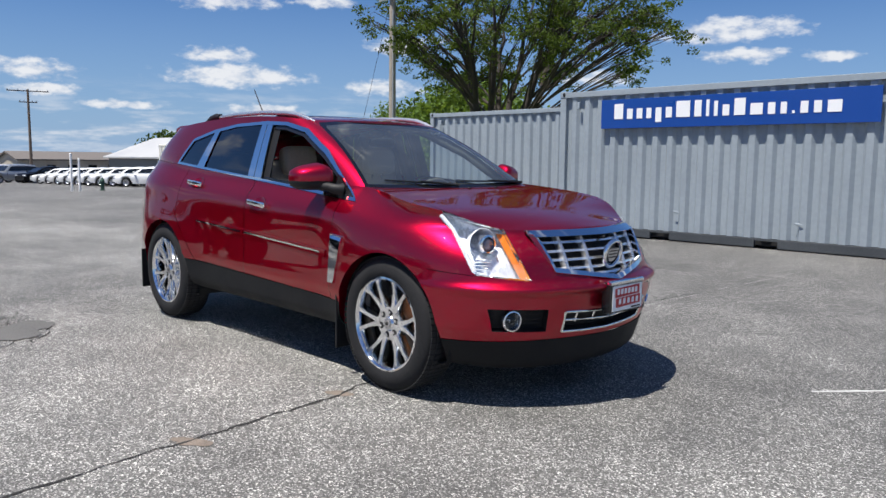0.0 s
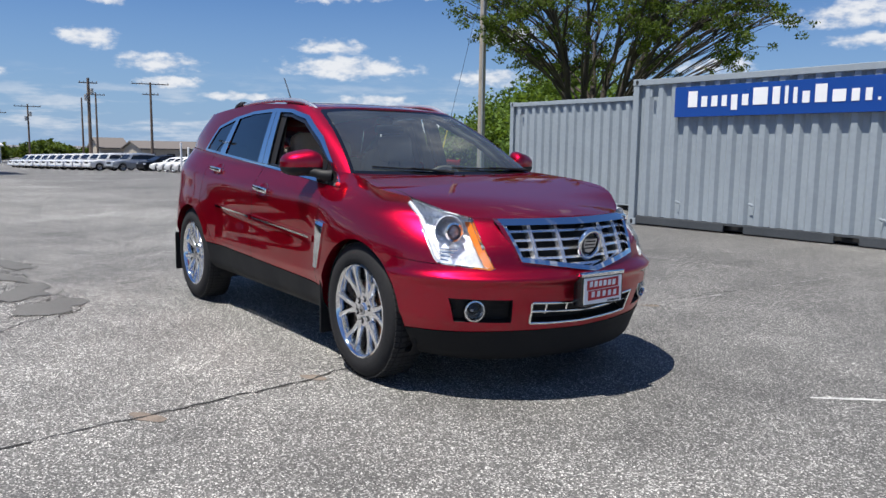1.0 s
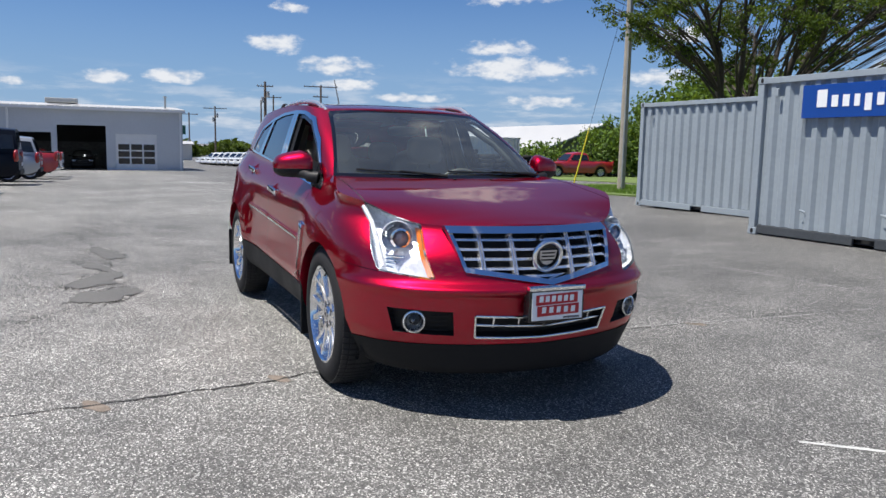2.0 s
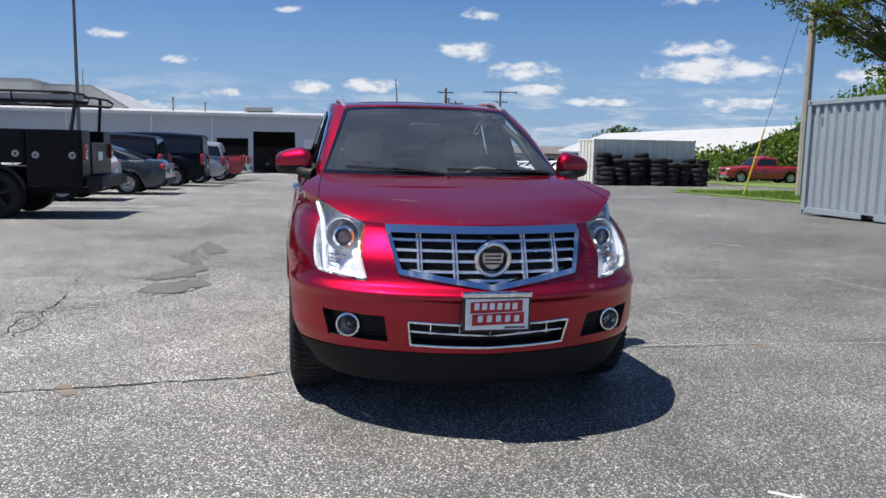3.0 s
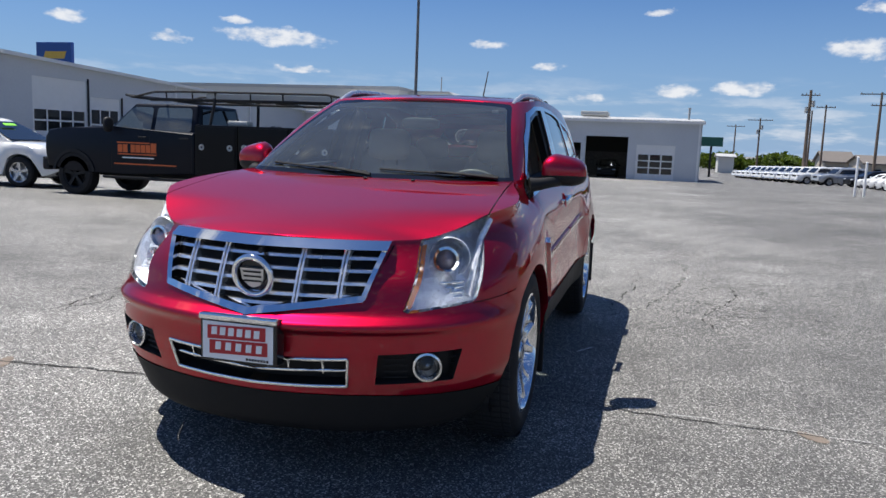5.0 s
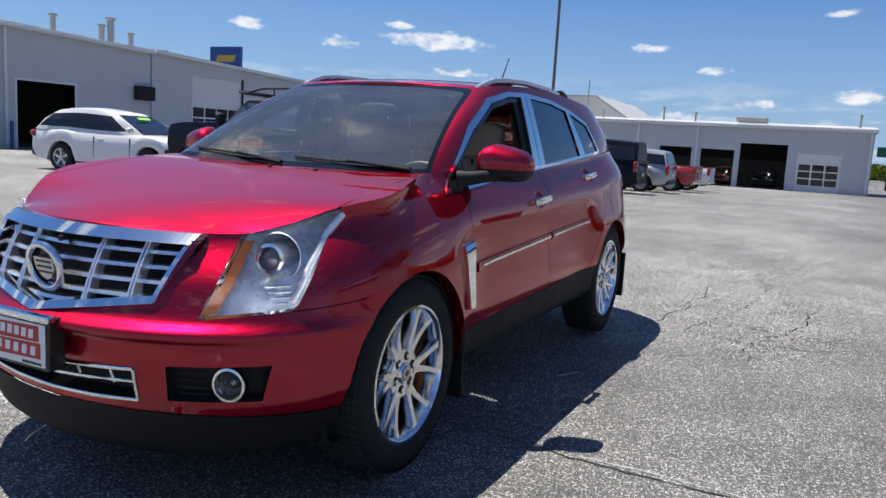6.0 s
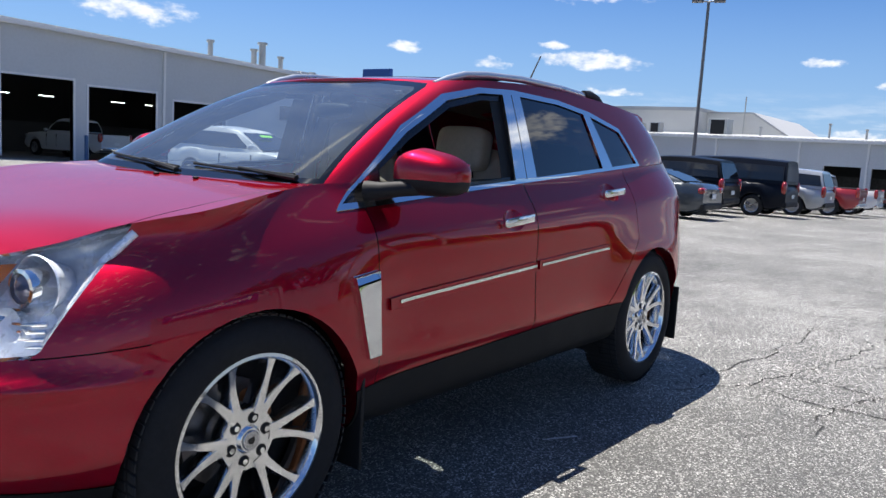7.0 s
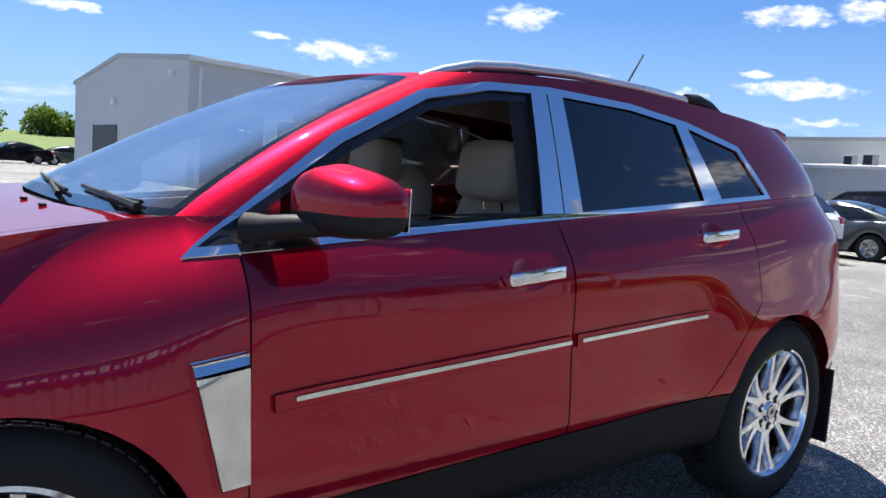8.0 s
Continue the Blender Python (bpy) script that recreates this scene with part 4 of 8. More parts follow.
def shade_tree(m, label, crown, radius, depth, base, seed, leaf, name="tree"):
    """A many-stemmed tree: limbs fan out from the foot to leafy lobes that fill a flat dome, ragged and open below."""
    rnd = random.Random(seed)
    t = thing(name, label, "tree", m)
    wood, clumps = Geo(), []
    cx, cy, cz = crown
    stems = []
    for k in range(7):
        a = 6.283 * k / 7 + rnd.uniform(-0.3, 0.3)
        r = rnd.uniform(0.30, 0.62)
        top = Vector((cx + radius * r * math.cos(a), cy + radius * r * math.sin(a), cz + depth * rnd.uniform(0.1, 0.7)))
        foot = Vector((0.30 * math.cos(a), 0.30 * math.sin(a), -0.1))
        mid = foot.lerp(top, 0.45) + Vector((0, 0, 0.9))
        path = [foot * (1 - u) ** 2 + mid * 2 * u * (1 - u) + top * u * u + Vector((rnd.gauss(0, 0.07), rnd.gauss(0, 0.07), 0)) * (u > 0) for u in [i / 9 for i in range(10)]]
        wood.tube(path, [0.21 * (1 - 0.085 * i) for i in range(10)], 9)
        stems.append(path)
    for k in range(112):
        a, r = rnd.random() * 6.283, rnd.random() ** 0.55
        shell = math.sqrt(max(0.0, 1 - r * r))
        up = rnd.uniform(-0.7, 0.9)
        z = cz + depth * shell * up + (0.1 - 0.5 * r * r if up < 0 else 0.0)
        lobe = Vector((cx + radius * r * math.cos(a), cy + radius * r * math.sin(a), z))
        stem = min(stems, key=lambda q: min((p - lobe).length for p in q[3:]))
        root = min((p for p in stem[2:] if p.z < lobe.z - 0.55 * (p - lobe).xy.length), key=lambda p: (p - lobe).length, default=stem[2])
        bend = root.lerp(lobe, 0.5) + Vector((rnd.gauss(0, 0.2), rnd.gauss(0, 0.2), 0.45))
        limb = [root * (1 - u) ** 2 + bend * 2 * u * (1 - u) + lobe * u * u for u in [i / 5 for i in range(6)]]
        wood.tube(limb, [0.065, 0.055, 0.045, 0.034, 0.024, 0.014], 6)
        size = rnd.uniform(0.55, 1.0)
        for j in range(rnd.randint(7, 11)):
            d = Vector((rnd.gauss(0, 1), rnd.gauss(0, 1), rnd.gauss(0, 0.55)))
            tip = lobe + d * size * 0.62
            tip.z -= 0.10 * d.xy.length ** 2 * size
            wood.tube([limb[rnd.randint(2, 4)], lobe.lerp(tip, 0.45) + Vector((0, 0, 0.12)), tip], [0.018, 0.012, 0.005], 4)
            clumps.append((tip.x, tip.y, tip.z, rnd.uniform(0.20, 0.42), 0.62))
    part("trunk", wood, BARK, t, smooth=60)
    leaf_cloud(clumps, base, 0.068, seed + 1, "crown", leaf, t)
    return t


shade_tree(stand(-19.2, 22.6), "large multi-stemmed shade tree in full green leaf", (0.6, 0.5, 7.0), 6.7, 3.2, 430, 11, LEAF_GREEN)


def bush(x, y, w, d, h, seed, label="dense green shrub mass", leaf=LEAF_HEDGE, size=0.11, name="bush", per=90, rise=0.0):
    rnd = random.Random(seed)
    b = thing(name, label, "bush", stand(x, y, 0.0, rise), "shrubs")
    cl = []
    stems = Geo()
    for i in range(int(10 + w * d * 0.8)):
        a, r = rnd.random() * 6.283, rnd.random() ** 0.5
        px, py = w / 2 * r * math.cos(a), d / 2 * r * math.sin(a)
        top = h * (0.55 + 0.45 * math.cos(r * 1.3)) * rnd.uniform(0.75, 1.05)
        for k in range(3):
            cl.append((px + rnd.gauss(0, 0.3), py + rnd.gauss(0, 0.3), top * (0.3 + 0.3 * k), h * rnd.uniform(0.14, 0.24), 0.8))
        stems.tube([(px * 0.4, py * 0.4, -0.1), (px * 0.8, py * 0.8, top * 0.4), (px, py, top * 0.85)], [0.06, 0.04, 0.015], 5)
    part("trunk", stems, BARK, b)
    leaf_cloud(cl, per, size, seed, "foliage", leaf, b)
    return b


for i, (x, y, w, d, h) in enumerate(((-47.5, 36.5, 6, 5, 5.0), (-49.8, 32.0, 4, 3.5, 3.2), (-47, 42.5, 8, 8, 7.4), (-40.5, 40.5, 7, 7, 7.2), (-52, 52, 8, 9, 6.6), (-50, 60, 8, 9, 6.0), (-44, 70, 9, 10, 6.5), (-41.5, 24.8, 3.2, 3.0, 2.7), (-28.2, 30.4, 7.0, 6.0, 7.2))):
    bush(x, y, w, d, h, 40 + i, size=0.16, per=60)
for i in range(16):
    a = -0.10 + i * 0.021
    r = 205 + 22 * math.sin(i * 2.1)
    bush(-r * math.cos(a), r * math.sin(a) + 14, 15, 9, 3.2 + 1.2 * math.sin(i * 1.7), 80 + i, "distant line of green trees", LEAF_GREEN, 0.55, "distant_trees", 5)
bush(-112, 49.5, 9, 9, 7.4, 120, "round-topped green tree behind the storage building", LEAF_GREEN, 0.3, "tree", 18)
bush(-118, 60, 8, 8, 6.8, 121, "round-topped green tree behind the storage building", LEAF_GREEN, 0.3, "tree", 18)
for i, (x, y, w, h) in enumerate(((-20.2, -114, 5.0, 4.9), (-23.4, -115, 4.0, 4.0), (-13.8, -115, 4.4, 4.3), (-9, -117, 6, 4.2), (-2, -116, 7, 4.6), (-29, -116, 6, 3.4), (-40, -118, 8, 4.4))):
    bush(x, y, w, 4.5, h, 140 + i, "green trees on the crest of the grass bank", LEAF_HEDGE, 0.26, "bank_tree", 30, 2.5)


# ---- lawns ----
def lawn(name, outline, rise, label):
    g = Geo()
    k = len(outline)
    v = [(x, y, ground_z(x, y) - 0.02) for x, y in outline] + [(x, y, ground_z(x, y) + rise) for x, y in outline]
    g.add(v, [(i, (i + 1) % k, k + (i + 1) % k, k + i) for i in range(k)] + [tuple(range(k, 2 * k))])
    return tagged(part(name, g, GRASS), label, "grass", kind="structure")


lawn("grass_island", [(-24, 14.2), (-15.5, 14.0), (-13.8, 15.2), (-13.2, 18.5), (-16, 22), (-26, 24), (-29, 17)], 0.05, "mown grass island round the service pole")
lawn("grass_verge", [(-30, 25), (-38, 24.6), (-60, 26), (-60, 110), (-5, 110), (-5, 14.5), (-12, 19)], 0.04, "mown grass verge behind the containers")
tagged(part("grass_bank", Geo().prism([(-74, -0.2), (-112, 2.6), (-190, 4.2), (-190, -0.5)], -95, 60, "x"), GRASS), "green grass bank rising beyond the lot", "grass", kind="structure")


def grass_tufts(x0, x1, y0, y1, k, seed):
    rng = np.random.default_rng(seed)
    p = np.stack([rng.uniform(x0, x1, k), rng.uniform(y0, y1, k)], 1)
    v, f = [], []
    for i, (x, y) in enumerate(p):
        z = ground_z(x, y) + 0.04
        a, h = rng.random() * 6.28, rng.uniform(0.06, 0.16)
        c, s = math.cos(a) * 0.012, math.sin(a) * 0.012
        bx, by = rng.normal(0, 0.03, 2)
        v += [(x - c, y - s, z), (x + c, y + s, z), (x + bx, y + by, z + h)]
        f.append((3 * i, 3 * i + 1, 3 * i + 2))
    g = Geo()
    g.add(v, f)
    return tagged(part("grass_blades", g, leaf_material("blade_green", (0.11, 0.19, 0.03))), "short green grass blades on the island", "grass", kind="stuff")


grass_tufts(-24.5, -14, 14.4, 21, 9000, 5)

# ---- the red crossover: skin surfaces ----
def curve(points):
    """A smooth monotone curve through (t, value) points."""
    xs = np.array([p[0] for p in points], float)
    ys = np.array([p[1] for p in points], float)
    o = np.argsort(xs)
    xs, ys = xs[o], ys[o]
    h, d = np.diff(xs), np.diff(ys) / np.diff(xs)
    m = np.zeros(len(xs))
    m[0], m[-1] = d[0], d[-1]
    for i in range(1, len(xs) - 1):
        if d[i - 1] * d[i] > 0:
            w1, w2 = 2 * h[i] + h[i - 1], h[i] + 2 * h[i - 1]
            m[i] = (w1 + w2) / (w1 / d[i - 1] + w2 / d[i])

    def at(t):
        t = min(max(t, xs[0]), xs[-1])
        i = min(max(int(np.searchsorted(xs, t)) - 1, 0), len(h) - 1)
        s = (t - xs[i]) / h[i]
        return float(ys[i] * (1 + 2 * s) * (1 - s) ** 2 + m[i] * h[i] * s * (1 - s) ** 2 + ys[i + 1] * s * s * (3 - 2 * s) + m[i + 1] * h[i] * s * s * (s - 1))

    return at


AXLE, HUB = 1.4035, 0.372
XC_F, XC_R = 1.0, -1.2
width_v = curve([(0, 0.80), (0.03, 0.838), (0.08, 0.857), (0.16, 0.865), (0.22, 0.872), (0.285, 0.886), (0.36, 0.882), (0.55, 0.872), (0.70, 0.871), (0.80, 0.864), (0.88, 0.844), (0.94, 0.814), (1, 0.768)])
foot_x = curve([(2.3, 0.198), (1.9, 0.215), (1.45, 0.25), (0.95, 0.290), (-0.9, 0.300), (-1.5, 0.32), (-2.4, 0.36)])
nose_z = curve([(0.18, 2.18), (0.22, 2.222), (0.28, 2.240), (0.36, 2.256), (0.45, 2.288), (0.55, 2.328), (0.605, 2.350), (0.638, 2.383), (0.650, 2.376), (0.668, 2.336), (0.70, 2.313), (0.8, 2.272), (0.88, 2.232), (0.915, 2.208), (0.935, 2.165), (0.95, 2.12)])
tail_z = curve([(0.2, -2.30), (0.4, -2.42), (0.6, -2.45), (0.78, -2.44), (0.95, -2.385), (1.1, -2.36), (1.3, -2.33)])
nose_m = curve([(0.2, 4.6), (0.5, 4.6), (0.7, 4.8), (0.95, 4.6)])
nose_n = curve([(0.2, 2.1), (0.5, 2.0), (0.62, 1.75), (0.72, 1.6), (0.95, 1.6)])
crest_x = curve([(2.17, 0.938), (2.1, 0.932), (2.0, 0.935), (1.9, 0.965), (1.74, 1.028), (1.5, 1.077), (1.2, 1.119), (1.0, 1.136), (0.8, 1.141), (0.5, 1.145), (0.0, 1.160), (-1.0, 1.207), (-1.6, 1.258), (-2.0, 1.275), (-2.3, 1.28)])
hood_x = curve([(2.17, 0.938), (2.12, 0.950), (2.05, 0.968), (1.9, 1.0), (1.6, 1.052), (1.35, 1.094), (1.15, 1.122), (1.0, 1.135)])
roof_x = curve([(0.32, 1.565), (0.15, 1.590), (-0.1, 1.615), (-0.5, 1.636), (-1.0, 1.636), (-1.5, 1.612), (-1.9, 1.575)])
eave_x = curve([(0.32, 1.553), (0.15, 1.569), (-0.1, 1.591), (-0.5, 1.605), (-0.9, 1.598), (-1.3, 1.578), (-1.6, 1.556), (-1.9, 1.525)])


def oval(alpha, a, b, n):
    """A point of a superellipse quarter by its polar angle: 0 lies on the x axis."""
    c, s = abs(math.cos(alpha)), abs(math.sin(alpha))
    r = ((c / a) ** n + (s / b) ** n) ** (-1 / n)
    return r * c, r * s


def wedge(alpha, a, b, m, n):
    """Like oval, with an exponent of its own for each axis: a blunt V for the nose with full corners."""
    c, s = abs(math.cos(alpha)) / a, abs(math.sin(alpha)) / b
    lo, hi = 0.0, 4.0
    for _ in range(34):
        r = (lo + hi) / 2
        if (r * c) ** m + (r * s) ** n > 1:
            hi = r
        else:
            lo = r
    return lo * c * a, lo * s * b


def house_width(h):
    return 0.768 - 0.118 * h - 0.02 * h * h


corner_round = curve([(0, 11.0), (0.6, 12.0), (0.85, 9.0), (1.0, 6.6)])
ring_angle = curve([(0, 0.0), (0.22, 14.0), (0.68, 36.0), (1.0, 90.0)])


def screen_x(h):
    """The windscreen's line in the middle plane."""
    return 1.10 - 0.82 * h + 0.08 * h * (1 - h)


def house_foot(x, y):
    return crest_x(min(x, 1.0)) - 0.018 * max(0.0, 1 - (y / 0.75) ** 2) * max(0.0, min(1.0, (x - 0.85) / 0.15))


def house_ring(i, k_f, k_m, k_r, h):
    """Plan point of the greenhouse at height share h, for ring sample i."""
    b = house_width(h)
    xf, xr = screen_x(h), -2.33 + 0.45 * h
    n_r = 3.8 + 3.4 * h
    if i < k_f + k_m // 2:
        al = radians(ring_angle(i / (k_f + k_m // 2)))
        x, y = oval(al, xf + 0.5, b, corner_round(h))
        return x - 0.5, y
    t = (i - k_f - k_m // 2) / (k_m - k_m // 2 + k_r)
    al = (math.pi / 2) * (1 - t)
    x, y = oval(al, -0.5 - xr, b, n_r)
    return -0.5 - x, y


def house_y(x):
    """Half width of the greenhouse at its foot."""
    b = house_width(0)
    a, n = (1.60, 11.0) if x > -0.5 else (1.83, 3.8)
    q = min(1.0, abs(x + 0.5) / a)
    return b * (1 - q ** n) ** (1 / n)


def swell(z):
    """How far the wings stand out over the doors, by height."""
    zz = max(0.0, min(1.0, (z - 0.25) / 0.15)) * max(0.0, min(1.0, (1.05 - z) / 0.32))
    return 0.050 * zz * zz * (3 - 2 * zz)


def flare(x, z):
    f = math.exp(-((x - AXLE) / 0.50) ** 4) if x < AXLE else 1.0
    return swell(z) * (f if x > 0 else math.exp(-((x + AXLE) / 0.52) ** 4))


def nose_x(y, z):
    """How far forward the front skin reaches at a half width and height."""
    b = 0.872 + swell(z)
    q = min(0.999, abs(y) / b)
    return XC_F + (nose_z(z) - XC_F) * (1 - q ** nose_n(z)) ** (1 / nose_m(z))


KF, KM, KR, KV = 56, 70, 26, 60


def lower_skin():
    rows = []
    for i in range(KF + KM + KR + 1):
        # plan at the crest
        if i <= KF:
            al = (math.pi / 2) * (i / KF)
            x1, y1 = wedge(al, 2.165 - XC_F, 0.86, 4.6, 1.6)
            x1 += XC_F
            if x1 < 1.65:
                s = (1.65 - x1) / 0.65
                s = s * s * (3 - 2 * s)
                y1 = y1 * (1 - s) + house_y(1.0) * s
            y1 -= 0.05 * max(0.0, 1 - ((x1 - 1.86) / 0.30) ** 2) ** 1.5
        elif i <= KF + KM:
            x1 = XC_F + (XC_R - XC_F) * (i - KF) / KM
            y1 = house_y(x1)
        else:
            al = (math.pi / 2) * (1 - (i - KF - KM) / KR)
            q, y1 = oval(al, 2.33 + XC_R, house_y(XC_R), 3.0)
            x1 = XC_R - q
        zt = crest_x(x1)
        row = []
        for j in range(KV + 1):
            v = j / KV
            z0 = foot_x(x1)
            z = z0 + (zt - z0) * v
            if i <= KF:
                al = (math.pi / 2) * (i / KF)
                x, y = wedge(al, nose_z(min(z, 0.95)) - XC_F, width_v(v) + swell(z), nose_m(z), nose_n(z))
                x += XC_F
                y += (flare(x, z) - swell(z)) * min(1.0, y / 0.8)
            elif i <= KF + KM:
                x, y = x1, width_v(v)
                y += flare(x, z)
            else:
                al = (math.pi / 2) * (1 - (i - KF - KM) / KR)
                q, y = oval(al, -tail_z(z) + XC_R, width_v(v), 3.4)
                x = XC_R - q
                y += flare(x, z) * min(1.0, y / 0.8)
            s = max(0.0, (v - 0.74) / 0.26) ** 2.2
            row.append((x * (1 - s) + x1 * s, y * (1 - s) + y1 * s, z))
        rows.append(row)
    return np.array(rows)


def house_skin():
    rows = []
    for i in range(KF + KM + KR + 1):
        row = []
        for j in range(41):
            h = j / 40
            x, y = house_ring(i, KF, KM, KR, h)
            x0, y0 = house_ring(i, KF, KM, KR, 0.0)
            xt, yt = house_ring(i, KF, KM, KR, 1.0)
            z0 = house_foot(x0, y0)
            z1 = eave_x(xt)
            row.append((x, y, z0 + (z1 - z0) * h))
        rows.append(row)
    return np.array(rows)


def top_skin(ring, centre, k=22, power=2.0):
    """A crowned sheet from an edge in to the middle line."""
    return np.array([[(x, y * (1 - w), z + (centre(x) - z) * (1 - (1 - w) ** power)) for w in [j / k for j in range(k + 1)]] for x, y, z in ring])


def quads(p, flip=False):
    """Quads of (place, normal) of a grid of points."""
    du, dv = np.gradient(p, axis=0), np.gradient(p, axis=1)
    n = np.cross(du, dv)
    ln = np.linalg.norm(n, axis=2, keepdims=True)
    n = n / np.maximum(ln, 1e-12)
    # where a cell folds to a point, take the neighbour's normal
    bad = ln[..., 0] < 1e-9
    if bad.any():
        n[bad] = (0, 0, 1)
    if flip:
        n = -n
    q = np.concatenate([p, n], axis=2)
    a, b = p.shape[:2]
    out = []
    for i in range(a - 1):
        for j in range(b - 1):
            s = [tuple(q[i, j]), tuple(q[i + 1, j]), tuple(q[i + 1, j + 1]), tuple(q[i, j + 1])]
            out.append(s[::-1] if flip else s)
    return out


def side_view(p):
    return p[0], p[2]


def front_view(p):
    return p[1], p[2]


def corner_view(p):
    return (p[1] - p[0]) * 0.70711, p[2]


def plan_view(p):
    return p[0], p[1]


def halve(poly, view, a, b, c):
    """Splits a polygon by the line a u + b v + c = 0: the part where it is positive, and the rest."""
    d = [a * view(p)[0] + b * view(p)[1] + c for p in poly]
    if min(d) >= -1e-9:
        return poly, None
    if max(d) <= 1e-9:
        return None, poly
    pos, neg = [], []
    for i, p in enumerate(poly):
        q, e, f = poly[(i + 1) % len(poly)], d[i], d[(i + 1) % len(poly)]
        (pos if e >= 0 else neg).append(p)
        if (e > 0 > f) or (e < 0 < f):
            t = e / (e - f)
            m = tuple(u + (w - u) * t for u, w in zip(p, q))
            pos.append(m), neg.append(m)
    return (pos if len(pos) > 2 else None), (neg if len(neg) > 2 else None)


def cut(polys, outline, view, where=None):
    """Splits polygons by a convex outline: those inside it, those outside."""
    area = sum(u0 * v1 - u1 * v0 for (u0, v0), (u1, v1) in zip(outline, outline[1:] + outline[:1]))
    ring = outline if area > 0 else outline[::-1]
    lines = []
    for (u0, v0), (u1, v1) in zip(ring, ring[1:] + ring[:1]):
        a, b = -(v1 - v0), u1 - u0
        s = math.hypot(a, b)
        if s > 1e-9:
            lines.append((a / s, b / s, -(a * u0 + b * v0) / s))
    us, vs = [p[0] for p in ring], [p[1] for p in ring]
    box = (min(us), max(us), min(vs), max(vs))
    inside, outside = [], []
    for poly in polys:
        uv = [view(p) for p in poly]
        if max(q[0] for q in uv) < box[0] or min(q[0] for q in uv) > box[1] or max(q[1] for q in uv) < box[2] or min(q[1] for q in uv) > box[3] or (where and not where(poly[0])):
            outside.append(poly)
            continue
        rest, bits = poly, []
        for a, b, c in lines:
            rest, off = halve(rest, view, a, b, c)
            if off:
                bits.append(off)
            if rest is None:
                break
        if rest is None:
            outside.append(poly)
        else:
            inside.append(rest)
            outside += bits
    return inside, outside


def grown(outline, d):
    """A convex outline moved outwards by d."""
    area = sum(u0 * v1 - u1 * v0 for (u0, v0), (u1, v1) in zip(outline, outline[1:] + outline[:1]))
    ring = outline if area > 0 else outline[::-1]
    k, out = len(ring), []
    for i in range(k):
        p0, p1, p2 = Vector(ring[i - 1]), Vector(ring[i]), Vector(ring[(i + 1) % k])
        e0, e1 = (p1 - p0).normalized(), (p2 - p1).normalized()
        n0, n1 = Vector((e0.y, -e0.x)), Vector((e1.y, -e1.x))
        m = n0 + n1
        m = m / max(0.25, m.dot(n0))
        out.append(tuple(p1 + m * d))
    return out


def skin_mesh(name, polys, push=0.0, sides=(1,)):
    """A mesh of skin polygons with their own normals, moved out by push; sides 1 and -1 are left and right."""
    verts, norms, faces, seen = [], [], [], {}
    for s in sides:
        for poly in polys:
            f = []
            for x, y, z, nx, ny, nz in poly:
                key = (round(x, 5), round(y * s, 5), round(z, 5), s, round(nx, 1), round(nz, 1))
                if abs(y) < 1e-6:
                    key = key[:3] + (0, round(nx, 1), round(nz, 1))
                if key not in seen:
                    ln = math.sqrt(nx * nx + ny * ny + nz * nz) or 1
                    if abs(y) < 1e-6:
                        ny = 0.0
                    seen[key] = len(verts)
                    verts.append((x + push * nx / ln, (y + push * ny / ln) * s, z + push * nz / ln))
                    norms.append((nx / ln, ny * s / ln, nz / ln))
                q = seen[key]
                if not f or q != f[-1]:
                    f.append(q)
            if len(f) > 2 and f[0] == f[-1]:
                f.pop()
            if len(set(f)) > 2 and len(set(f)) == len(f):
                faces.append(f if s == 1 else f[::-1])
    me = bpy.data.meshes.new(name)
    me.from_pydata(verts, [], faces)
    me.polygons.foreach_set("use_smooth", [True] * len(me.polygons))
    me.normals_split_custom_set_from_vertices(norms)
    return me


def softened(g, r):
    """The same solid with rounded edges."""
    bm = bmesh.new()
    vs = [bm.verts.new(p) for p in g.v]
    for q in g.f:
        bm.faces.new([vs[i] for i in q])
    bmesh.ops.bevel(bm, geom=bm.edges[:], offset=r, segments=3, affect="EDGES", profile=0.6)
    return Geo().take(bm)


def edge_strip(polys, step, sides=(1,), keep=None):
    """A strip that goes inwards from the rim of the polygons: step(p) moves a rim point."""
    count = {}
    for poly in polys:
        k = [(round(p[0], 4), round(p[1], 4), round(p[2], 4)) for p in poly]
        for i in range(len(k)):
            a, b = k[i], k[(i + 1) % len(k)]
            if a == b:
                continue
            e = (a, b) if a < b else (b, a)
            count.setdefault(e, []).append((poly[i], poly[(i + 1) % len(poly)]))
    g = Geo()
    for e, uses in count.items():
        if len(uses) == 1:
            a, b = uses[0]
            if keep and not (keep(a) and keep(b)):
                continue
            a2, b2 = step(a), step(b)
            for s in sides:
                q = [(p[0], p[1] * s, p[2]) for p in (a, b, b2, a2)]
                g.add(q, [(0, 1, 2, 3) if s == 1 else (3, 2, 1, 0)])
    return g


def sunk(depth):
    def step(p):
        ln = math.sqrt(p[3] ** 2 + p[4] ** 2 + p[5] ** 2) or 1
        return tuple(p[i] - depth * p[3 + i] / ln for i in range(3))
    return step


def circle(cx, cz, r, k=48):
    return [(cx + r * math.cos(6.28318 * i / k), cz + r * math.sin(6.28318 * i / k)) for i in range(k)]

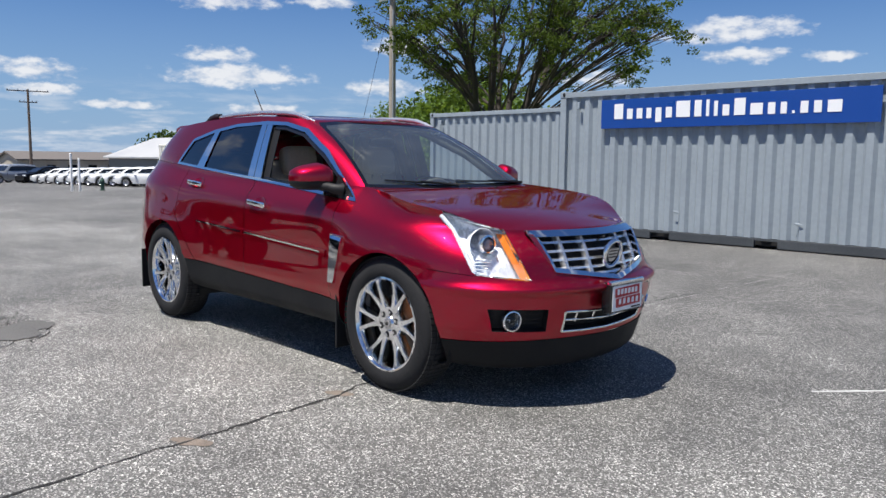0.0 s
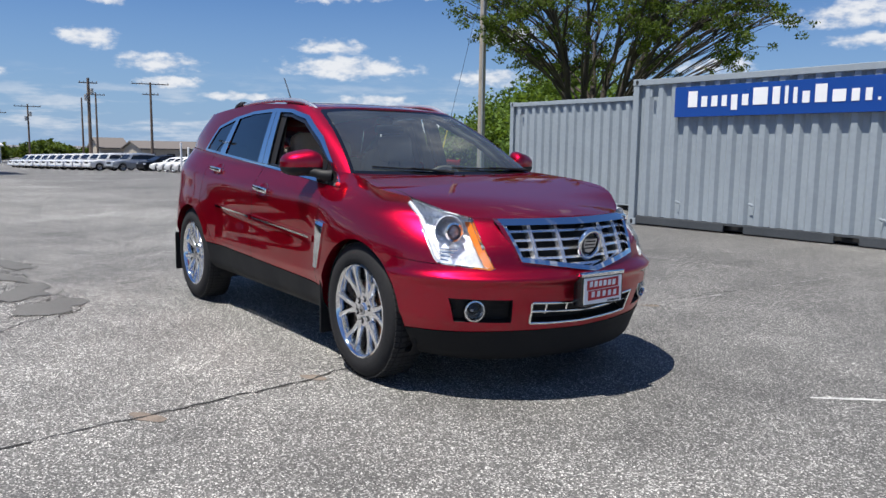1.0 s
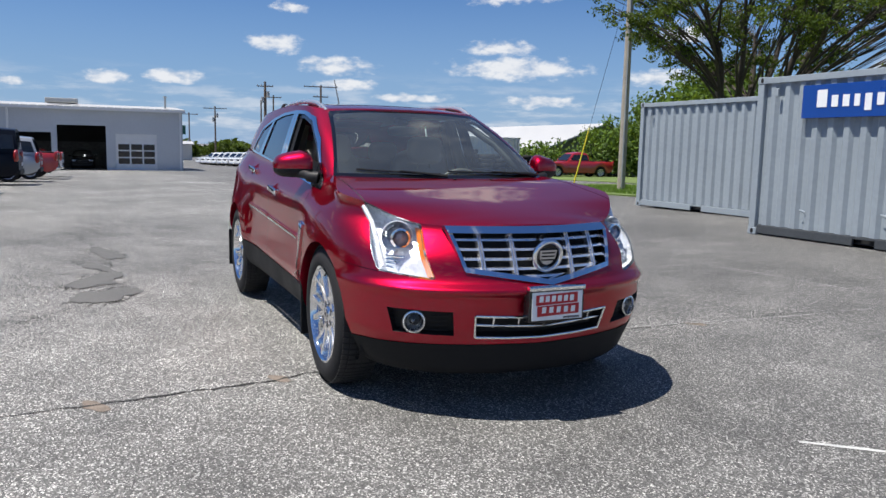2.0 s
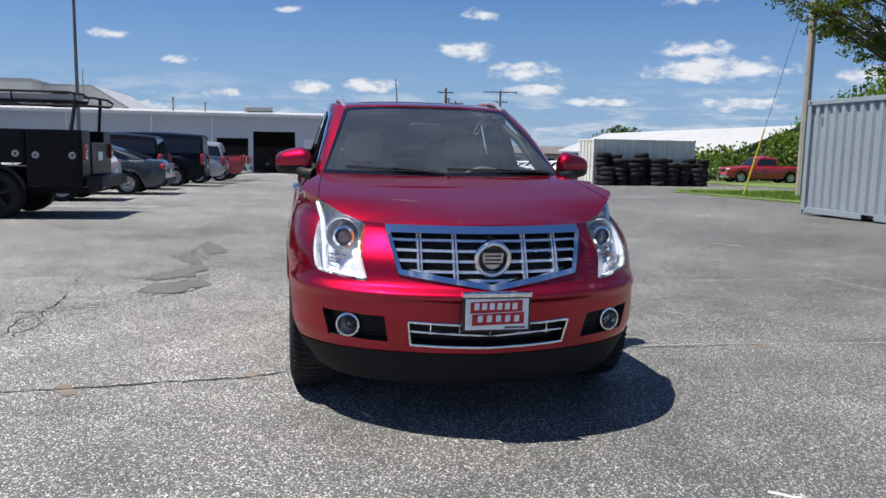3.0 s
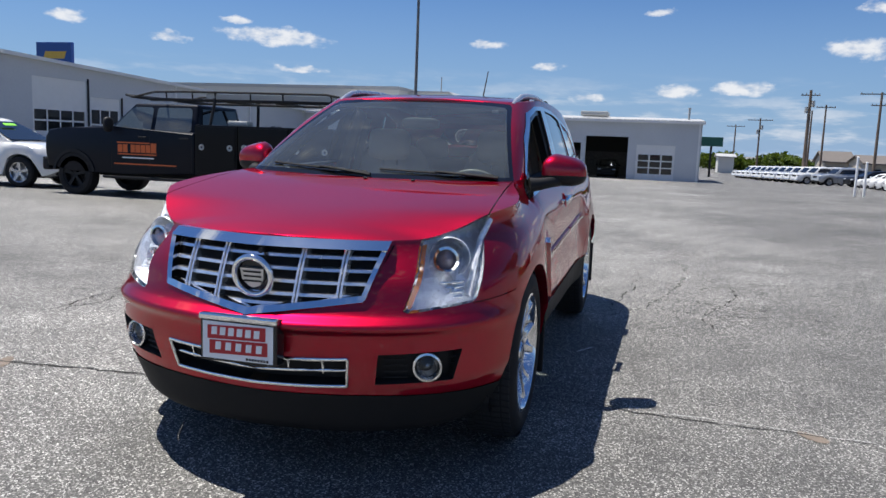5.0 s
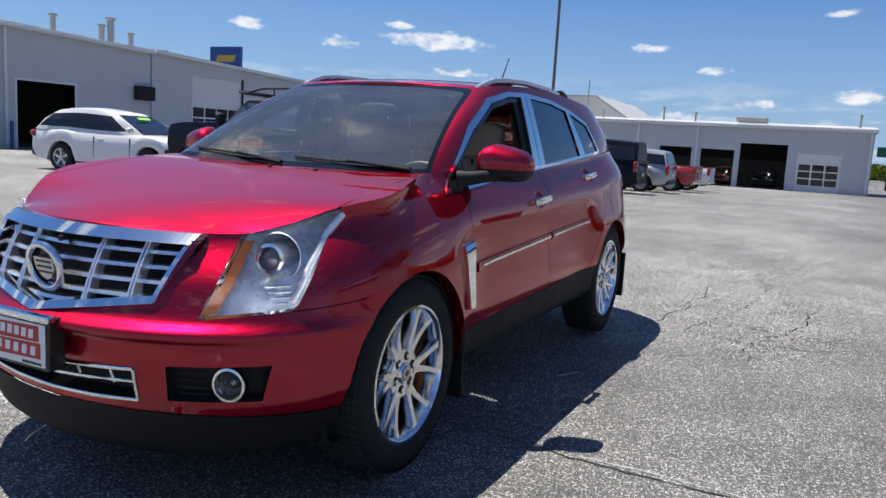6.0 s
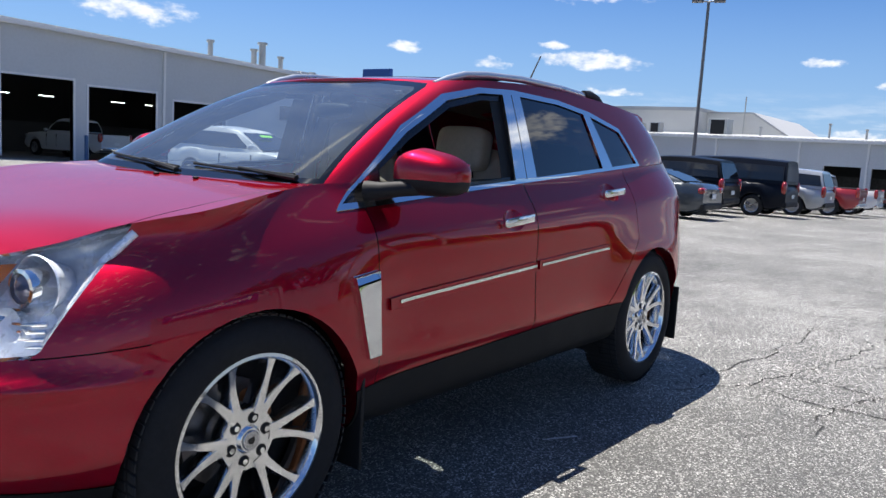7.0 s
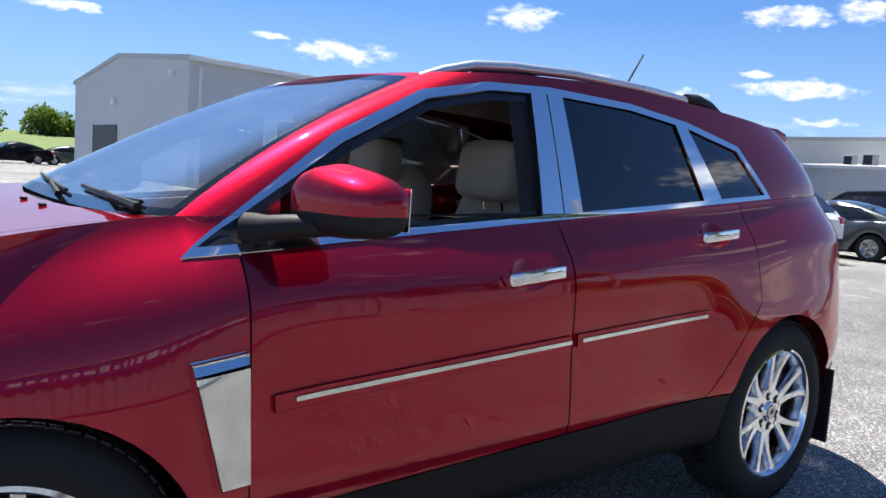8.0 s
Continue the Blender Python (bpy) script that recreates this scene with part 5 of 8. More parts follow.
# ---- the red crossover: body, doors, glass ----
def candy_red():
    m = bpy.data.materials.new("deep_red_tintcoat")
    m.use_nodes = True
    n, l = m.node_tree.nodes, m.node_tree.links
    b = n["Principled BSDF"]
    b.inputs["Metallic"].default_value = 0.92
    b.inputs["Specular Tint"].default_value = (0.85, 0.10, 0.13, 1)
    b.inputs["Roughness"].default_value = 0.34
    b.inputs["Coat Weight"].default_value = 1.0
    b.inputs["Coat Roughness"].default_value = 0.012
    b.inputs["Coat IOR"].default_value = 1.5
    tc, fl, dirt = n.new("ShaderNodeTexCoord"), n.new("ShaderNodeTexNoise"), n.new("ShaderNodeTexNoise")
    fl.inputs["Scale"].default_value, dirt.inputs["Scale"].default_value, dirt.inputs["Detail"].default_value = 900, 2.3, 6
    l.new(tc.outputs["Object"], fl.inputs["Vector"]), l.new(tc.outputs["Object"], dirt.inputs["Vector"])
    r = n.new("ShaderNodeValToRGB")
    r.color_ramp.elements[0].position, r.color_ramp.elements[0].color = 0.35, (0.285, 0.0010, 0.0170, 1)
    r.color_ramp.elements[1].position, r.color_ramp.elements[1].color = 0.65, (0.41, 0.0016, 0.024, 1)
    l.new(fl.outputs["Fac"], r.inputs[0]), l.new(r.outputs[0], b.inputs["Base Color"])
    mr = n.new("ShaderNodeMapRange")
    mr.inputs["To Min"].default_value, mr.inputs["To Max"].default_value = 0.36, 0.42
    l.new(dirt.outputs["Fac"], mr.inputs["Value"]), l.new(mr.outputs[0], b.inputs["Roughness"])
    return m


RED = candy_red()
CLAD = surface("dark_grey_cladding", (0.009, 0.0095, 0.0105), 0.62, spec=0.22, vary=0.15, scale=3, fine=60, bump=0.05, bump_scale=400)
GAP = surface("shut_line_dark", (0.006, 0.004, 0.004), 0.8, vary=0.1)
TINT = glass("privacy_glass", (0.10, 0.11, 0.12), 0.0, 0.5, 1.9)
SCREEN = glass("windscreen_glass", (0.80, 0.9, 0.88), 0.0, 0.88, 1.75, 0.040)
FRIT = surface("black_glass_border", (0.006, 0.006, 0.007), 0.06, vary=0.1, rough_vary=0)
TRIM_BLACK = surface("gloss_black_trim", (0.012, 0.012, 0.013), 0.2, vary=0.1)

car = thing("crossover_suv", "dark red crossover with chrome trim and open front windows", "car", pose(0, 0, 0))

lower = quads(lower_skin())
house = quads(house_skin())

# wheel arches
for ax, r in ((AXLE, 0.415), (-AXLE, 0.425)):
    gone, lower = cut(lower, circle(ax, HUB, r), side_view, lambda p, ax=ax: p[1] > 0.5)
arch_lip = edge_strip(lower, lambda p: (p[0], p[1] - 0.06, p[2]), (1, -1), lambda p: p[2] > 0.2 and min(math.hypot(p[0] - AXLE, p[2] - HUB), math.hypot(p[0] + AXLE, p[2] - HUB)) < 0.46 and p[1] > 0.6 and p[2] < 0.9)

# lower cladding: a band along the sills, the rear and the chin
clad = []
for band in ([(1.05, 0.1), (1.05, 0.452), (-1.0, 0.525), (-1.0, 0.1)],):
    got, lower = cut(lower, band, side_view, lambda p: p[1] > 0.6)
    clad += got
got, lower = cut(lower, [(0, 0.1), (0, 0.360), (0.35, 0.364), (0.62, 0.371), (0.85, 0.376), (1.2, 0.385), (1.2, 0.1)], front_view, lambda p: p[0] > 1.2)
clad += got
got, lower = cut(lower, [(-2.6, 0.1), (-2.6, 0.5), (-1.4, 0.5), (-1.4, 0.1)], side_view)
clad += got

# front openings
GRILLE = [(-0.2, 0.668), (0.0, 0.668), (0.415, 0.728), (0.462, 0.915), (-0.2, 0.915)]
gone, lower = cut(lower, GRILLE, front_view, lambda p: p[0] > 1.5)
MOUTH = [(-0.2, 0.388), (0.0, 0.388), (0.355, 0.402), (0.372, 0.515), (-0.2, 0.50)]
mouth, lower = cut(lower, MOUTH, front_view, lambda p: p[0] > 1.5)
FOG = [(0.455, 0.412), (0.715, 0.424), (0.745, 0.545), (0.475, 0.535)]
fog, lower = cut(lower, FOG, front_view, lambda p: p[0] > 1.5)
LAMP = [(-0.672, 1.05), (-0.80, 1.030), (-1.0, 0.953), (-1.02, 0.925), (-1.152, 0.69), (-1.135, 0.684), (-0.868, 0.712), (-0.845, 0.73)]
lamp, lower = cut(lower, LAMP, corner_view, lambda p: p[0] > 1.5)
# side vent in the wing
VENT = [(0.968, 0.565), (0.9, 0.565), (0.905, 0.855), (1.035, 0.843)]
vent, lower = cut(lower, VENT, side_view, lambda p: p[1] > 0.6)

# tail lamps wrap round the rear corners
tail, lower = cut(lower, [(-2.06, 1.262), (-2.6, 1.262), (-2.6, 0.86), (-2.2, 0.86)], side_view, lambda p: p[1] > 0.45)

# side window openings reach down into the shoulder
DLO = [(1.028, 1.048), (0.60, 1.352), (0.30, 1.497), (0.06, 1.548), (-0.2, 1.562), (-0.6, 1.552), (-0.93, 1.516), (-1.245, 1.449), (-1.425, 1.250)]
IN = [(0.985, 1.070), (0.585, 1.328), (0.29, 1.473), (0.055, 1.524), (-0.2, 1.538), (-0.6, 1.528), (-0.92, 1.492), (-1.228, 1.428), (-1.378, 1.263)]


def on_side(p):
    return p[1] > 0.45 and p[4] > 0.2


dlo_low, lower = cut(lower, DLO, side_view, on_side)

# doors
F_DOOR = [(0.892, 0.462), (0.892, 1.2), (-0.152, 1.2), (-0.152, 0.49)]
R_DOOR = [(-0.158, 1.3), (-0.158, 0.49), (-0.86, 0.518), (-0.99, 0.66), (-1.175, 0.86), (-1.19, 1.3)]


def panel(outline, source):
    """Cuts a panel with a dark gap round it out of the skin."""
    got, rest = cut(source, grown(outline, 0.0045), side_view, lambda p: p[1] > 0.55 and p[2] < 1.4)
    inner, ring = cut(got, outline, side_view)
    return inner, ring, rest


f_door, ring_f, lower = panel(F_DOOR, lower)
r_door, ring_r, lower = panel(R_DOOR, lower)
seam_a, lower = cut(lower, [(1.99, 0.708), (1.99, 0.7115), (1.74, 0.7335), (1.74, 0.730)], side_view, lambda p: p[1] > 0.6)

# hollows behind the door handles
def hollow(polys, cx, cz, r):
    out = []
    oval_at = lambda k: [(cx + (u - cx) * k * 1.15, cz + (w - cz) * k * 0.62) for u, w in circle(cx, cz, r, 28)]
    got, polys = cut(polys, oval_at(1.0), side_view)
    for k in (0.8, 0.55, 0.3):
        inner, ringed = cut(got, oval_at(k), side_view)
        out += ringed
        got = inner
    out += got
    bowl = []
    for poly in out:
        q = []
        for pt in poly:
            e = min(1.0, math.hypot((pt[0] - cx) / 1.15, (pt[2] - cz) / 0.62) / r)
            d = 0.022 * (1 - e * e)
            sl = 0.6 * e
            q.append((pt[0], pt[1] - d, pt[2], pt[3] - sl * (pt[0] - cx) / r, pt[4], pt[5] - sl * (pt[2] - cz) / r))
        bowl.append(q)
    return bowl, polys


cup_f, f_door = hollow(f_door, 0.03, 0.992, 0.072)
cup_r, r_door = hollow(r_door, -0.94, 1.104, 0.072)


def strip_on(polys, x0, z0, x1, z1, w):
    d = Vector((x1 - x0, z1 - z0)).normalized()
    nx, nz = -d.y * w / 2, d.x * w / 2
    return cut(polys, [(x0 - nx, z0 - nz), (x1 - nx, z1 - nz), (x1 + nx, z1 + nz), (x0 + nx, z0 + nz)], side_view)[0]


mould_f = strip_on(f_door, 0.835, 0.7285, -0.140, 0.7835, 0.040)
bright_f = strip_on(f_door, 0.783, 0.733, -0.140, 0.785, 0.012)
mould_r = strip_on(r_door, -0.170, 0.786, -0.86, 0.8225, 0.040)
bright_r = strip_on(r_door, -0.190, 0.787, -0.837, 0.822, 0.012)

front_skin, rear_skin = cut(lower, [(0.35, 0.0), (3.0, 0.0), (3.0, 2.0), (0.35, 2.0)], side_view)
part("front_body", skin_mesh("front_body", front_skin, 0, (1, -1)), RED, car, "deep red metallic front wings and bumper")
part("rear_body", skin_mesh("rear_body", rear_skin, 0, (1, -1)), RED, car, "deep red metallic rear quarters and bumper")
part("arch_lip", arch_lip, RED, car)
part("cladding", skin_mesh("cladding", clad, 0.004, (1, -1)), CLAD, car, "dark grey lower body cladding")
for s in (1, -1):
    for ring in (ring_f, ring_r, seam_a):
        part("shut_line", skin_mesh("shut_line", ring, -0.006, (s,)), GAP, car)
for s, side in ((1, "left"), (-1, "right")):
    for name, skin, cup, mould, bright, hx, hz, tilt in (("front_door", f_door, cup_f, mould_f, bright_f, 0.026, 0.994, 5.0), ("rear_door", r_door, cup_r, mould_r, bright_r, -0.948, 1.106, 4.5)):
        d = part(name, skin_mesh(name, skin, 0, (s,)), RED, car)
        part("handle_hollow", skin_mesh("handle_hollow", cup, 0, (s,)), RED, d)
        part("side_moulding", skin_mesh("side_moulding", mould, 0.010, (s,)), RED, d)
        part("moulding_edge", edge_strip(mould, lambda p: (p[0], p[1] + 0.0102, p[2]), (s,)), RED, d)
        part("chrome_strip", skin_mesh("chrome_strip", bright, 0.014, (s,)), CHROME, d, "thin chrome strip")
        yh = 0.893 if hx > 0 else 0.853
        h = Geo().box(-0.112, 0.112, -0.012, 0.012, -0.019, 0.019, 0.010)
        h.box(-0.105, -0.07, -0.05, 0.0, -0.014, 0.014, 0.004)
        h.box(0.07, 0.105, -0.05, 0.0, -0.014, 0.014, 0.004)
        h.v = [(p[0], p[1] - 0.012 * (p[0] / 0.11) ** 2, p[2]) for p in h.v]
        h.moved(pose(hx, yh, hz, 0, tilt, 0))
        h.v = [(p[0], p[1] * s, p[2]) for p in h.v]
        part("door_handle", h, CHROME, d, "chrome pull handle", smooth=50)

# bonnet: from the crest in to the middle
crest = [tuple(r) for r in lower_skin()[:KF + 1, KV]]
crest = [p for p in crest if p[0] > 1.02]
crest.append((1.0, house_y(1.0), crest_x(1.0)))
hood = quads(top_skin(crest, hood_x, 24, 2.4))
rear_edge = [(0.9, -0.1), (1.155, -0.1), (1.155, 0.0), (1.14, 0.3), (1.10, 0.55), (1.055, 0.7), (1.03, 0.72), (0.9, 0.72)]
cowl_gap, hood = cut(hood, rear_edge, plan_view)
# bonnet shut line, a hand's width inside the crest
shut = []
for (x0, y0), (x1, y1) in (((1.04, 0.715), (1.74, 0.752)), ((1.74, 0.752), (2.05, 0.555))):
    got, hood = cut(hood, [(x0, y0), (x1, y1), (x1, y1 + 0.006), (x0, y0 + 0.006)], plan_view)
    shut += got
part("bonnet", skin_mesh("bonnet", hood, 0, (1, -1)), RED, car, "deep red metallic bonnet")
for s in (1, -1):
    part("bonnet_shut_line", skin_mesh("bonnet_shut_line", shut, -0.006, (s,)), GAP, car)
part("cowl_panel", skin_mesh("cowl_panel", cowl_gap, -0.018, (1, -1)), PLASTIC, car)

# greenhouse
ws, house = cut(house, [(-0.2, 1.05), (0.2, 1.05), (0.722, 1.12), (0.556, 1.525), (0.535, 1.545), (0.3, 1.565), (-0.2, 1.575)], front_view, lambda p: p[0] > 0.1)
ws_clear, ws_frit = cut(ws, [(-0.2, 1.14), (0.0, 1.14), (0.694, 1.15), (0.536, 1.508), (0.515, 1.524), (0.3, 1.542), (-0.2, 1.552)], front_view)
dlo, house = cut(house, DLO, side_view, on_side)
dlo += dlo_low
window, chrome_ring = cut(dlo, IN, side_view)
back, house = cut(house, [(-0.2, 1.30), (0.6, 1.30), (0.5, 1.44), (-0.2, 1.45)], front_view, lambda p: p[0] < -1.7)
part("roof_pillar", skin_mesh("roof_pillar", house, 0, (1, -1)), RED, car)
for s in (1, -1):
    part("window_surround", skin_mesh("window_surround", chrome_ring, 0.004, (s,)), CHROME, car, "bright chrome window surround")
part("windscreen", skin_mesh("windscreen", ws_clear, 0, (1, -1)), SCREEN, car, "clear windscreen")
part("windscreen_border", skin_mesh("windscreen_border", ws_frit, 0, (1, -1)), FRIT, car)
part("rear_window", skin_mesh("rear_window", back, 0, (1, -1)), TINT, car)

B_FRONT = [(-0.075, 1.0), (-0.177, 1.0), (-0.177, 1.6), (-0.114, 1.6)]
B_REAR = [(-0.183, 1.0), (-0.272, 1.0), (-0.248, 1.6), (-0.183, 1.6)]
C_TRIM = [(-0.968, 1.15), (-1.104, 1.15), (-0.861, 1.6), (-0.812, 1.6)]
SAIL = [(1.1, 1.0), (0.80, 1.0), (0.74, 1.4), (1.1, 1.4)]
b_front, window = cut(window, B_FRONT, side_view)
b_rear, window = cut(window, B_REAR, side_view)
c_trim, window = cut(window, C_TRIM, side_view)
sail, window = cut(window, SAIL, side_view)
b_gap, window = cut(window, [(-0.170, 1.0), (-0.190, 1.0), (-0.190, 1.6), (-0.170, 1.6)], side_view)
front_open, window = cut(window, [(-0.16, 1.0), (1.0, 1.0), (1.0, 1.7), (-0.16, 1.7)], side_view)
front_clear, seal = cut(front_open, grown(IN, -0.026), side_view)
jamb, front_clear = cut(front_clear, [(0.0, 1.0), (-0.075, 1.0), (-0.114, 1.6), (-0.03, 1.6)], side_view)
rear_glass, window = cut(window, [(-0.18, 1.0), (-1.09, 1.0), (-0.79, 1.7), (-0.18, 1.7)], side_view)
for s in (1, -1):
    part("pillar_trim", skin_mesh("pillar_trim", b_front, 0.006, (s,)), CHROME, car)
    part("pillar_trim", skin_mesh("pillar_trim", b_rear, 0.006, (s,)), CHROME, car)
    part("pillar_trim", skin_mesh("pillar_trim", c_trim, 0.005, (s,)), CHROME, car)
    part("pillar_gap", skin_mesh("pillar_gap", b_gap, -0.004, (s,)), TRIM_BLACK, car)
    part("door_sail", skin_mesh("door_sail", sail, -0.002, (s,)), TRIM_BLACK, car)
    part("rear_door_glass", skin_mesh("rear_door_glass", rear_glass, -0.004, (s,)), TINT, car, "dark privacy glass")
    part("quarter_glass", skin_mesh("quarter_glass", window, -0.004, (s,)), TINT, car, "dark privacy glass")
    part("window_seal", skin_mesh("window_seal", seal, -0.008, (s,)), TRIM_BLACK, car)
    part("window_jamb", skin_mesh("window_jamb", jamb, -0.014, (s,)), PLASTIC, car)
    part("window_frame", edge_strip(front_open, lambda p: (p[0], p[1] - 0.07, p[2]), (s,)), PLASTIC, car)

# roof
eaves = [tuple(r) for r in house_skin()[:, 40]]
roof = quads(top_skin(eaves, roof_x, 22, 2.2))
sunroof, roof = cut(roof, [(0.0, -0.1), (0.0, 0.42), (-1.1, 0.42), (-1.1, -0.1)], plan_view)
part("roof", skin_mesh("roof", roof, 0, (1, -1)), RED, car)
part("sunroof", skin_mesh("sunroof", sunroof, 0.002, (1, -1)), FRIT, car, "black glass sunroof panel")


# dark boxes behind the skin: wheel wells, floor, engine bay
for ax in (AXLE, -AXLE):
    for s in (1, -1):
        g = Geo().lathe([(0.0, 0.0), (0.0, 0.45), (0.27, 0.45)], "y", 28)
        g.v = [(p[0] + ax, s * (0.54 + p[1]), max(p[2] + HUB, 0.22)) for p in g.v]
        part("wheel_well", g, BLACK, car)
part("floor_pan", Geo().box(-0.97, 0.95, -0.58, 0.58, 0.24, 0.34, 0.02), BLACK, car)
part("rear_undertray", Geo().box(-2.1, -0.9, -0.5, 0.5, 0.24, 0.55, 0.03), BLACK, car)
part("front_undertray", Geo().box(0.9, 1.95, -0.52, 0.52, 0.2, 0.62, 0.03), BLACK, car)

# ---- the red crossover: front, lamps, wheels, mirrors, cabin ----
def nose_band(ys, z0, z1, out0, out1):
    """A band that follows the nose between two heights."""
    g = Geo()
    for i in range(len(ys) - 1):
        a, b = ys[i], ys[i + 1]
        za0, za1, zb0, zb1 = z0(a), z1(a), z0(b), z1(b)
        p = [(nose_x(a, za0) + out0, a, za0), (nose_x(b, zb0) + out0, b, zb0), (nose_x(b, zb1) + out0, b, zb1), (nose_x(a, za1) + out0, a, za1)]
        q = [(x + out1 - out0, y, z) for x, y, z in p]
        g.add(p + q, [(4, 5, 6, 7), (0, 1, 5, 4), (3, 2, 6, 7)[::-1], (0, 3, 7, 4)[::-1], (1, 2, 6, 5)])
    return g


GRILLE_CHROME = surface("satin_grille_chrome", (0.86, 0.86, 0.86), 0.22, metal=0.85, vary=0.03)
YS = [-0.46 + 0.92 * i / 46 for i in range(47)]
HALF = [-0.41 + 0.82 * i / 40 for i in range(41)]


def grille_foot(y):
    return 0.668 + 0.060 * min(1.0, abs(y) / 0.415)


grille = part("grille", nose_band(YS, lambda y: 0.903, lambda y: 0.934, -0.03, 0.012), CHROME, car, "chrome grille with dark openings", smooth=30)
part("grille_lower_frame", nose_band(HALF, lambda y: grille_foot(y) - 0.004, lambda y: grille_foot(y) + 0.020, -0.03, 0.010), CHROME, grille, smooth=30)
for s in (1, -1):
    g = Geo()
    pts = [(0.414 + 0.048 * k / 10, 0.728 + 0.187 * k / 10) for k in range(11)]
    for (y0, z0), (y1, z1) in zip(pts, pts[1:]):
        p = [(nose_x(y, z) + o, s * yy, z) for o in (-0.03, 0.009) for yy, y, z in ((y0 - 0.02, y0, z0), (y0, y0, z0), (y1, y1, z1), (y1 - 0.02, y1, z1))]
        g.add(p, [(4, 5, 6, 7), (0, 3, 7, 4), (1, 2, 6, 5)])
    part("grille_side_frame", g, CHROME, grille)
for z in (0.870, 0.825, 0.780, 0.735, 0.700):
    lim = 0.45 if z > 0.735 else 0.415 * (z - 0.678) / 0.06
    lim = min(lim, 0.414 + 0.048 * max(0.0, z - 0.728) / 0.187) - 0.015
    ys = [-lim + 2 * lim * i / 30 for i in range(31)]
    part("grille_bar", nose_band(ys, lambda y, z=z: z - 0.0065, lambda y, z=z: z + 0.0045, -0.065, -0.026), GRILLE_CHROME, grille, smooth=30)
for y0 in (-0.315, -0.16, 0.16, 0.315):
    lo = grille_foot(y0) + 0.015
    g = Geo()
    zs = [lo + (0.905 - lo) * i / 8 for i in range(9)]
    for a, b in zip(zs, zs[1:]):
        for w0, w1, dx in ((-0.011, -0.003, 0.0), (0.003, 0.011, 0.0)):
            p = [(nose_x(y0, z) + o, y0 + w, z) for o in (-0.05, -0.012) for w, z in ((w0, a), (w1, a), (w1, b), (w0, b))]
            g.add(p, [(4, 5, 6, 7), (0, 3, 7, 4), (1, 2, 6, 5)])
    part("grille_upright", g, GRILLE_CHROME, grille)
part("grille_back", nose_band(YS, grille_foot, lambda y: 0.915, -0.10, -0.075), BLACK, grille)
emblem = part("emblem_ring", Geo().lathe([(0.014 * math.cos(a * 0.6283), 0.0735 + 0.012 * math.sin(a * 0.6283)) for a in range(10)], "x", 40, closed=True).moved(pose(2.292, 0, 0.797, 0, 12, 0)), CHROME, grille, "round chrome emblem ring", smooth=60)
part("emblem_disc", Geo().lathe([(-0.012, 0.0), (-0.012, 0.072)], "x", 32).moved(pose(2.292, 0, 0.797, 0, 12, 0)), TRIM_BLACK, emblem)
SHIELD = [(-0.048, 0.03), (0.048, 0.03), (0.044, -0.012), (0.022, -0.038), (0.0, -0.045), (-0.022, -0.038), (-0.044, -0.012)]
part("emblem_shield", Geo().prism(SHIELD, -0.010, 0.004, "x").moved(pose(2.292, 0, 0.797, 0, 12, 0)), SILVER, emblem)
for z in (-0.022, -0.004, 0.014):
    part("emblem_bar", Geo().box(0.004, 0.006, -0.036, 0.036, z, z + 0.007).moved(pose(2.292, 0, 0.797, 0, 12, 0)), TRIM_BLACK, emblem)
part("camera_knob", Geo().rod((2.20, 0, 0.886), (2.24, 0, 0.884), 0.010, n=12), PLASTIC, grille)

# lower mouth
lower_grille = part("lower_grille", skin_mesh("lower_grille", mouth, -0.055, (1, -1)), BLACK, car, "black lower grille with thin chrome outline")
for s in (1, -1):
    part("mouth_wall", edge_strip(mouth, sunk(0.055), (s,), lambda p: abs(p[1]) > 1e-4), PLASTIC, lower_grille)
for path in ([(0.0, 0.500), (0.2, 0.506), (0.37, 0.515)], [(0.37, 0.515), (0.355, 0.402)], [(0.355, 0.402), (0.2, 0.394), (0.0, 0.388)]):
    for s in (1, -1):
        pts = []
        for (y0, z0), (y1, z1) in zip(path, path[1:]):
            pts += [(y0 + (y1 - y0) * i / 6, z0 + (z1 - z0) * i / 6) for i in range(7)]
        part("chrome_outline", Geo().tube([(nose_x(y, z) + 0.003, s * y, z) for y, z in pts], 0.0065, 6), CHROME, lower_grille, smooth=60)
ys = [-0.358 + 0.716 * i / 30 for i in range(31)]
part("mouth_bar", Geo().tube([(nose_x(y, 0.46) - 0.012, y, 0.447 + 0.02 * abs(y) / 0.385) for y in ys], 0.006, 6), CHROME, lower_grille, smooth=60)
for y in (-0.27, -0.14, 0.0, 0.14, 0.27):
    part("mouth_tick", Geo().rod((nose_x(y, 0.45) - 0.014, y, 0.45), (nose_x(y, 0.5) - 0.014, y, 0.505), 0.005, n=6), CHROME, lower_grille)

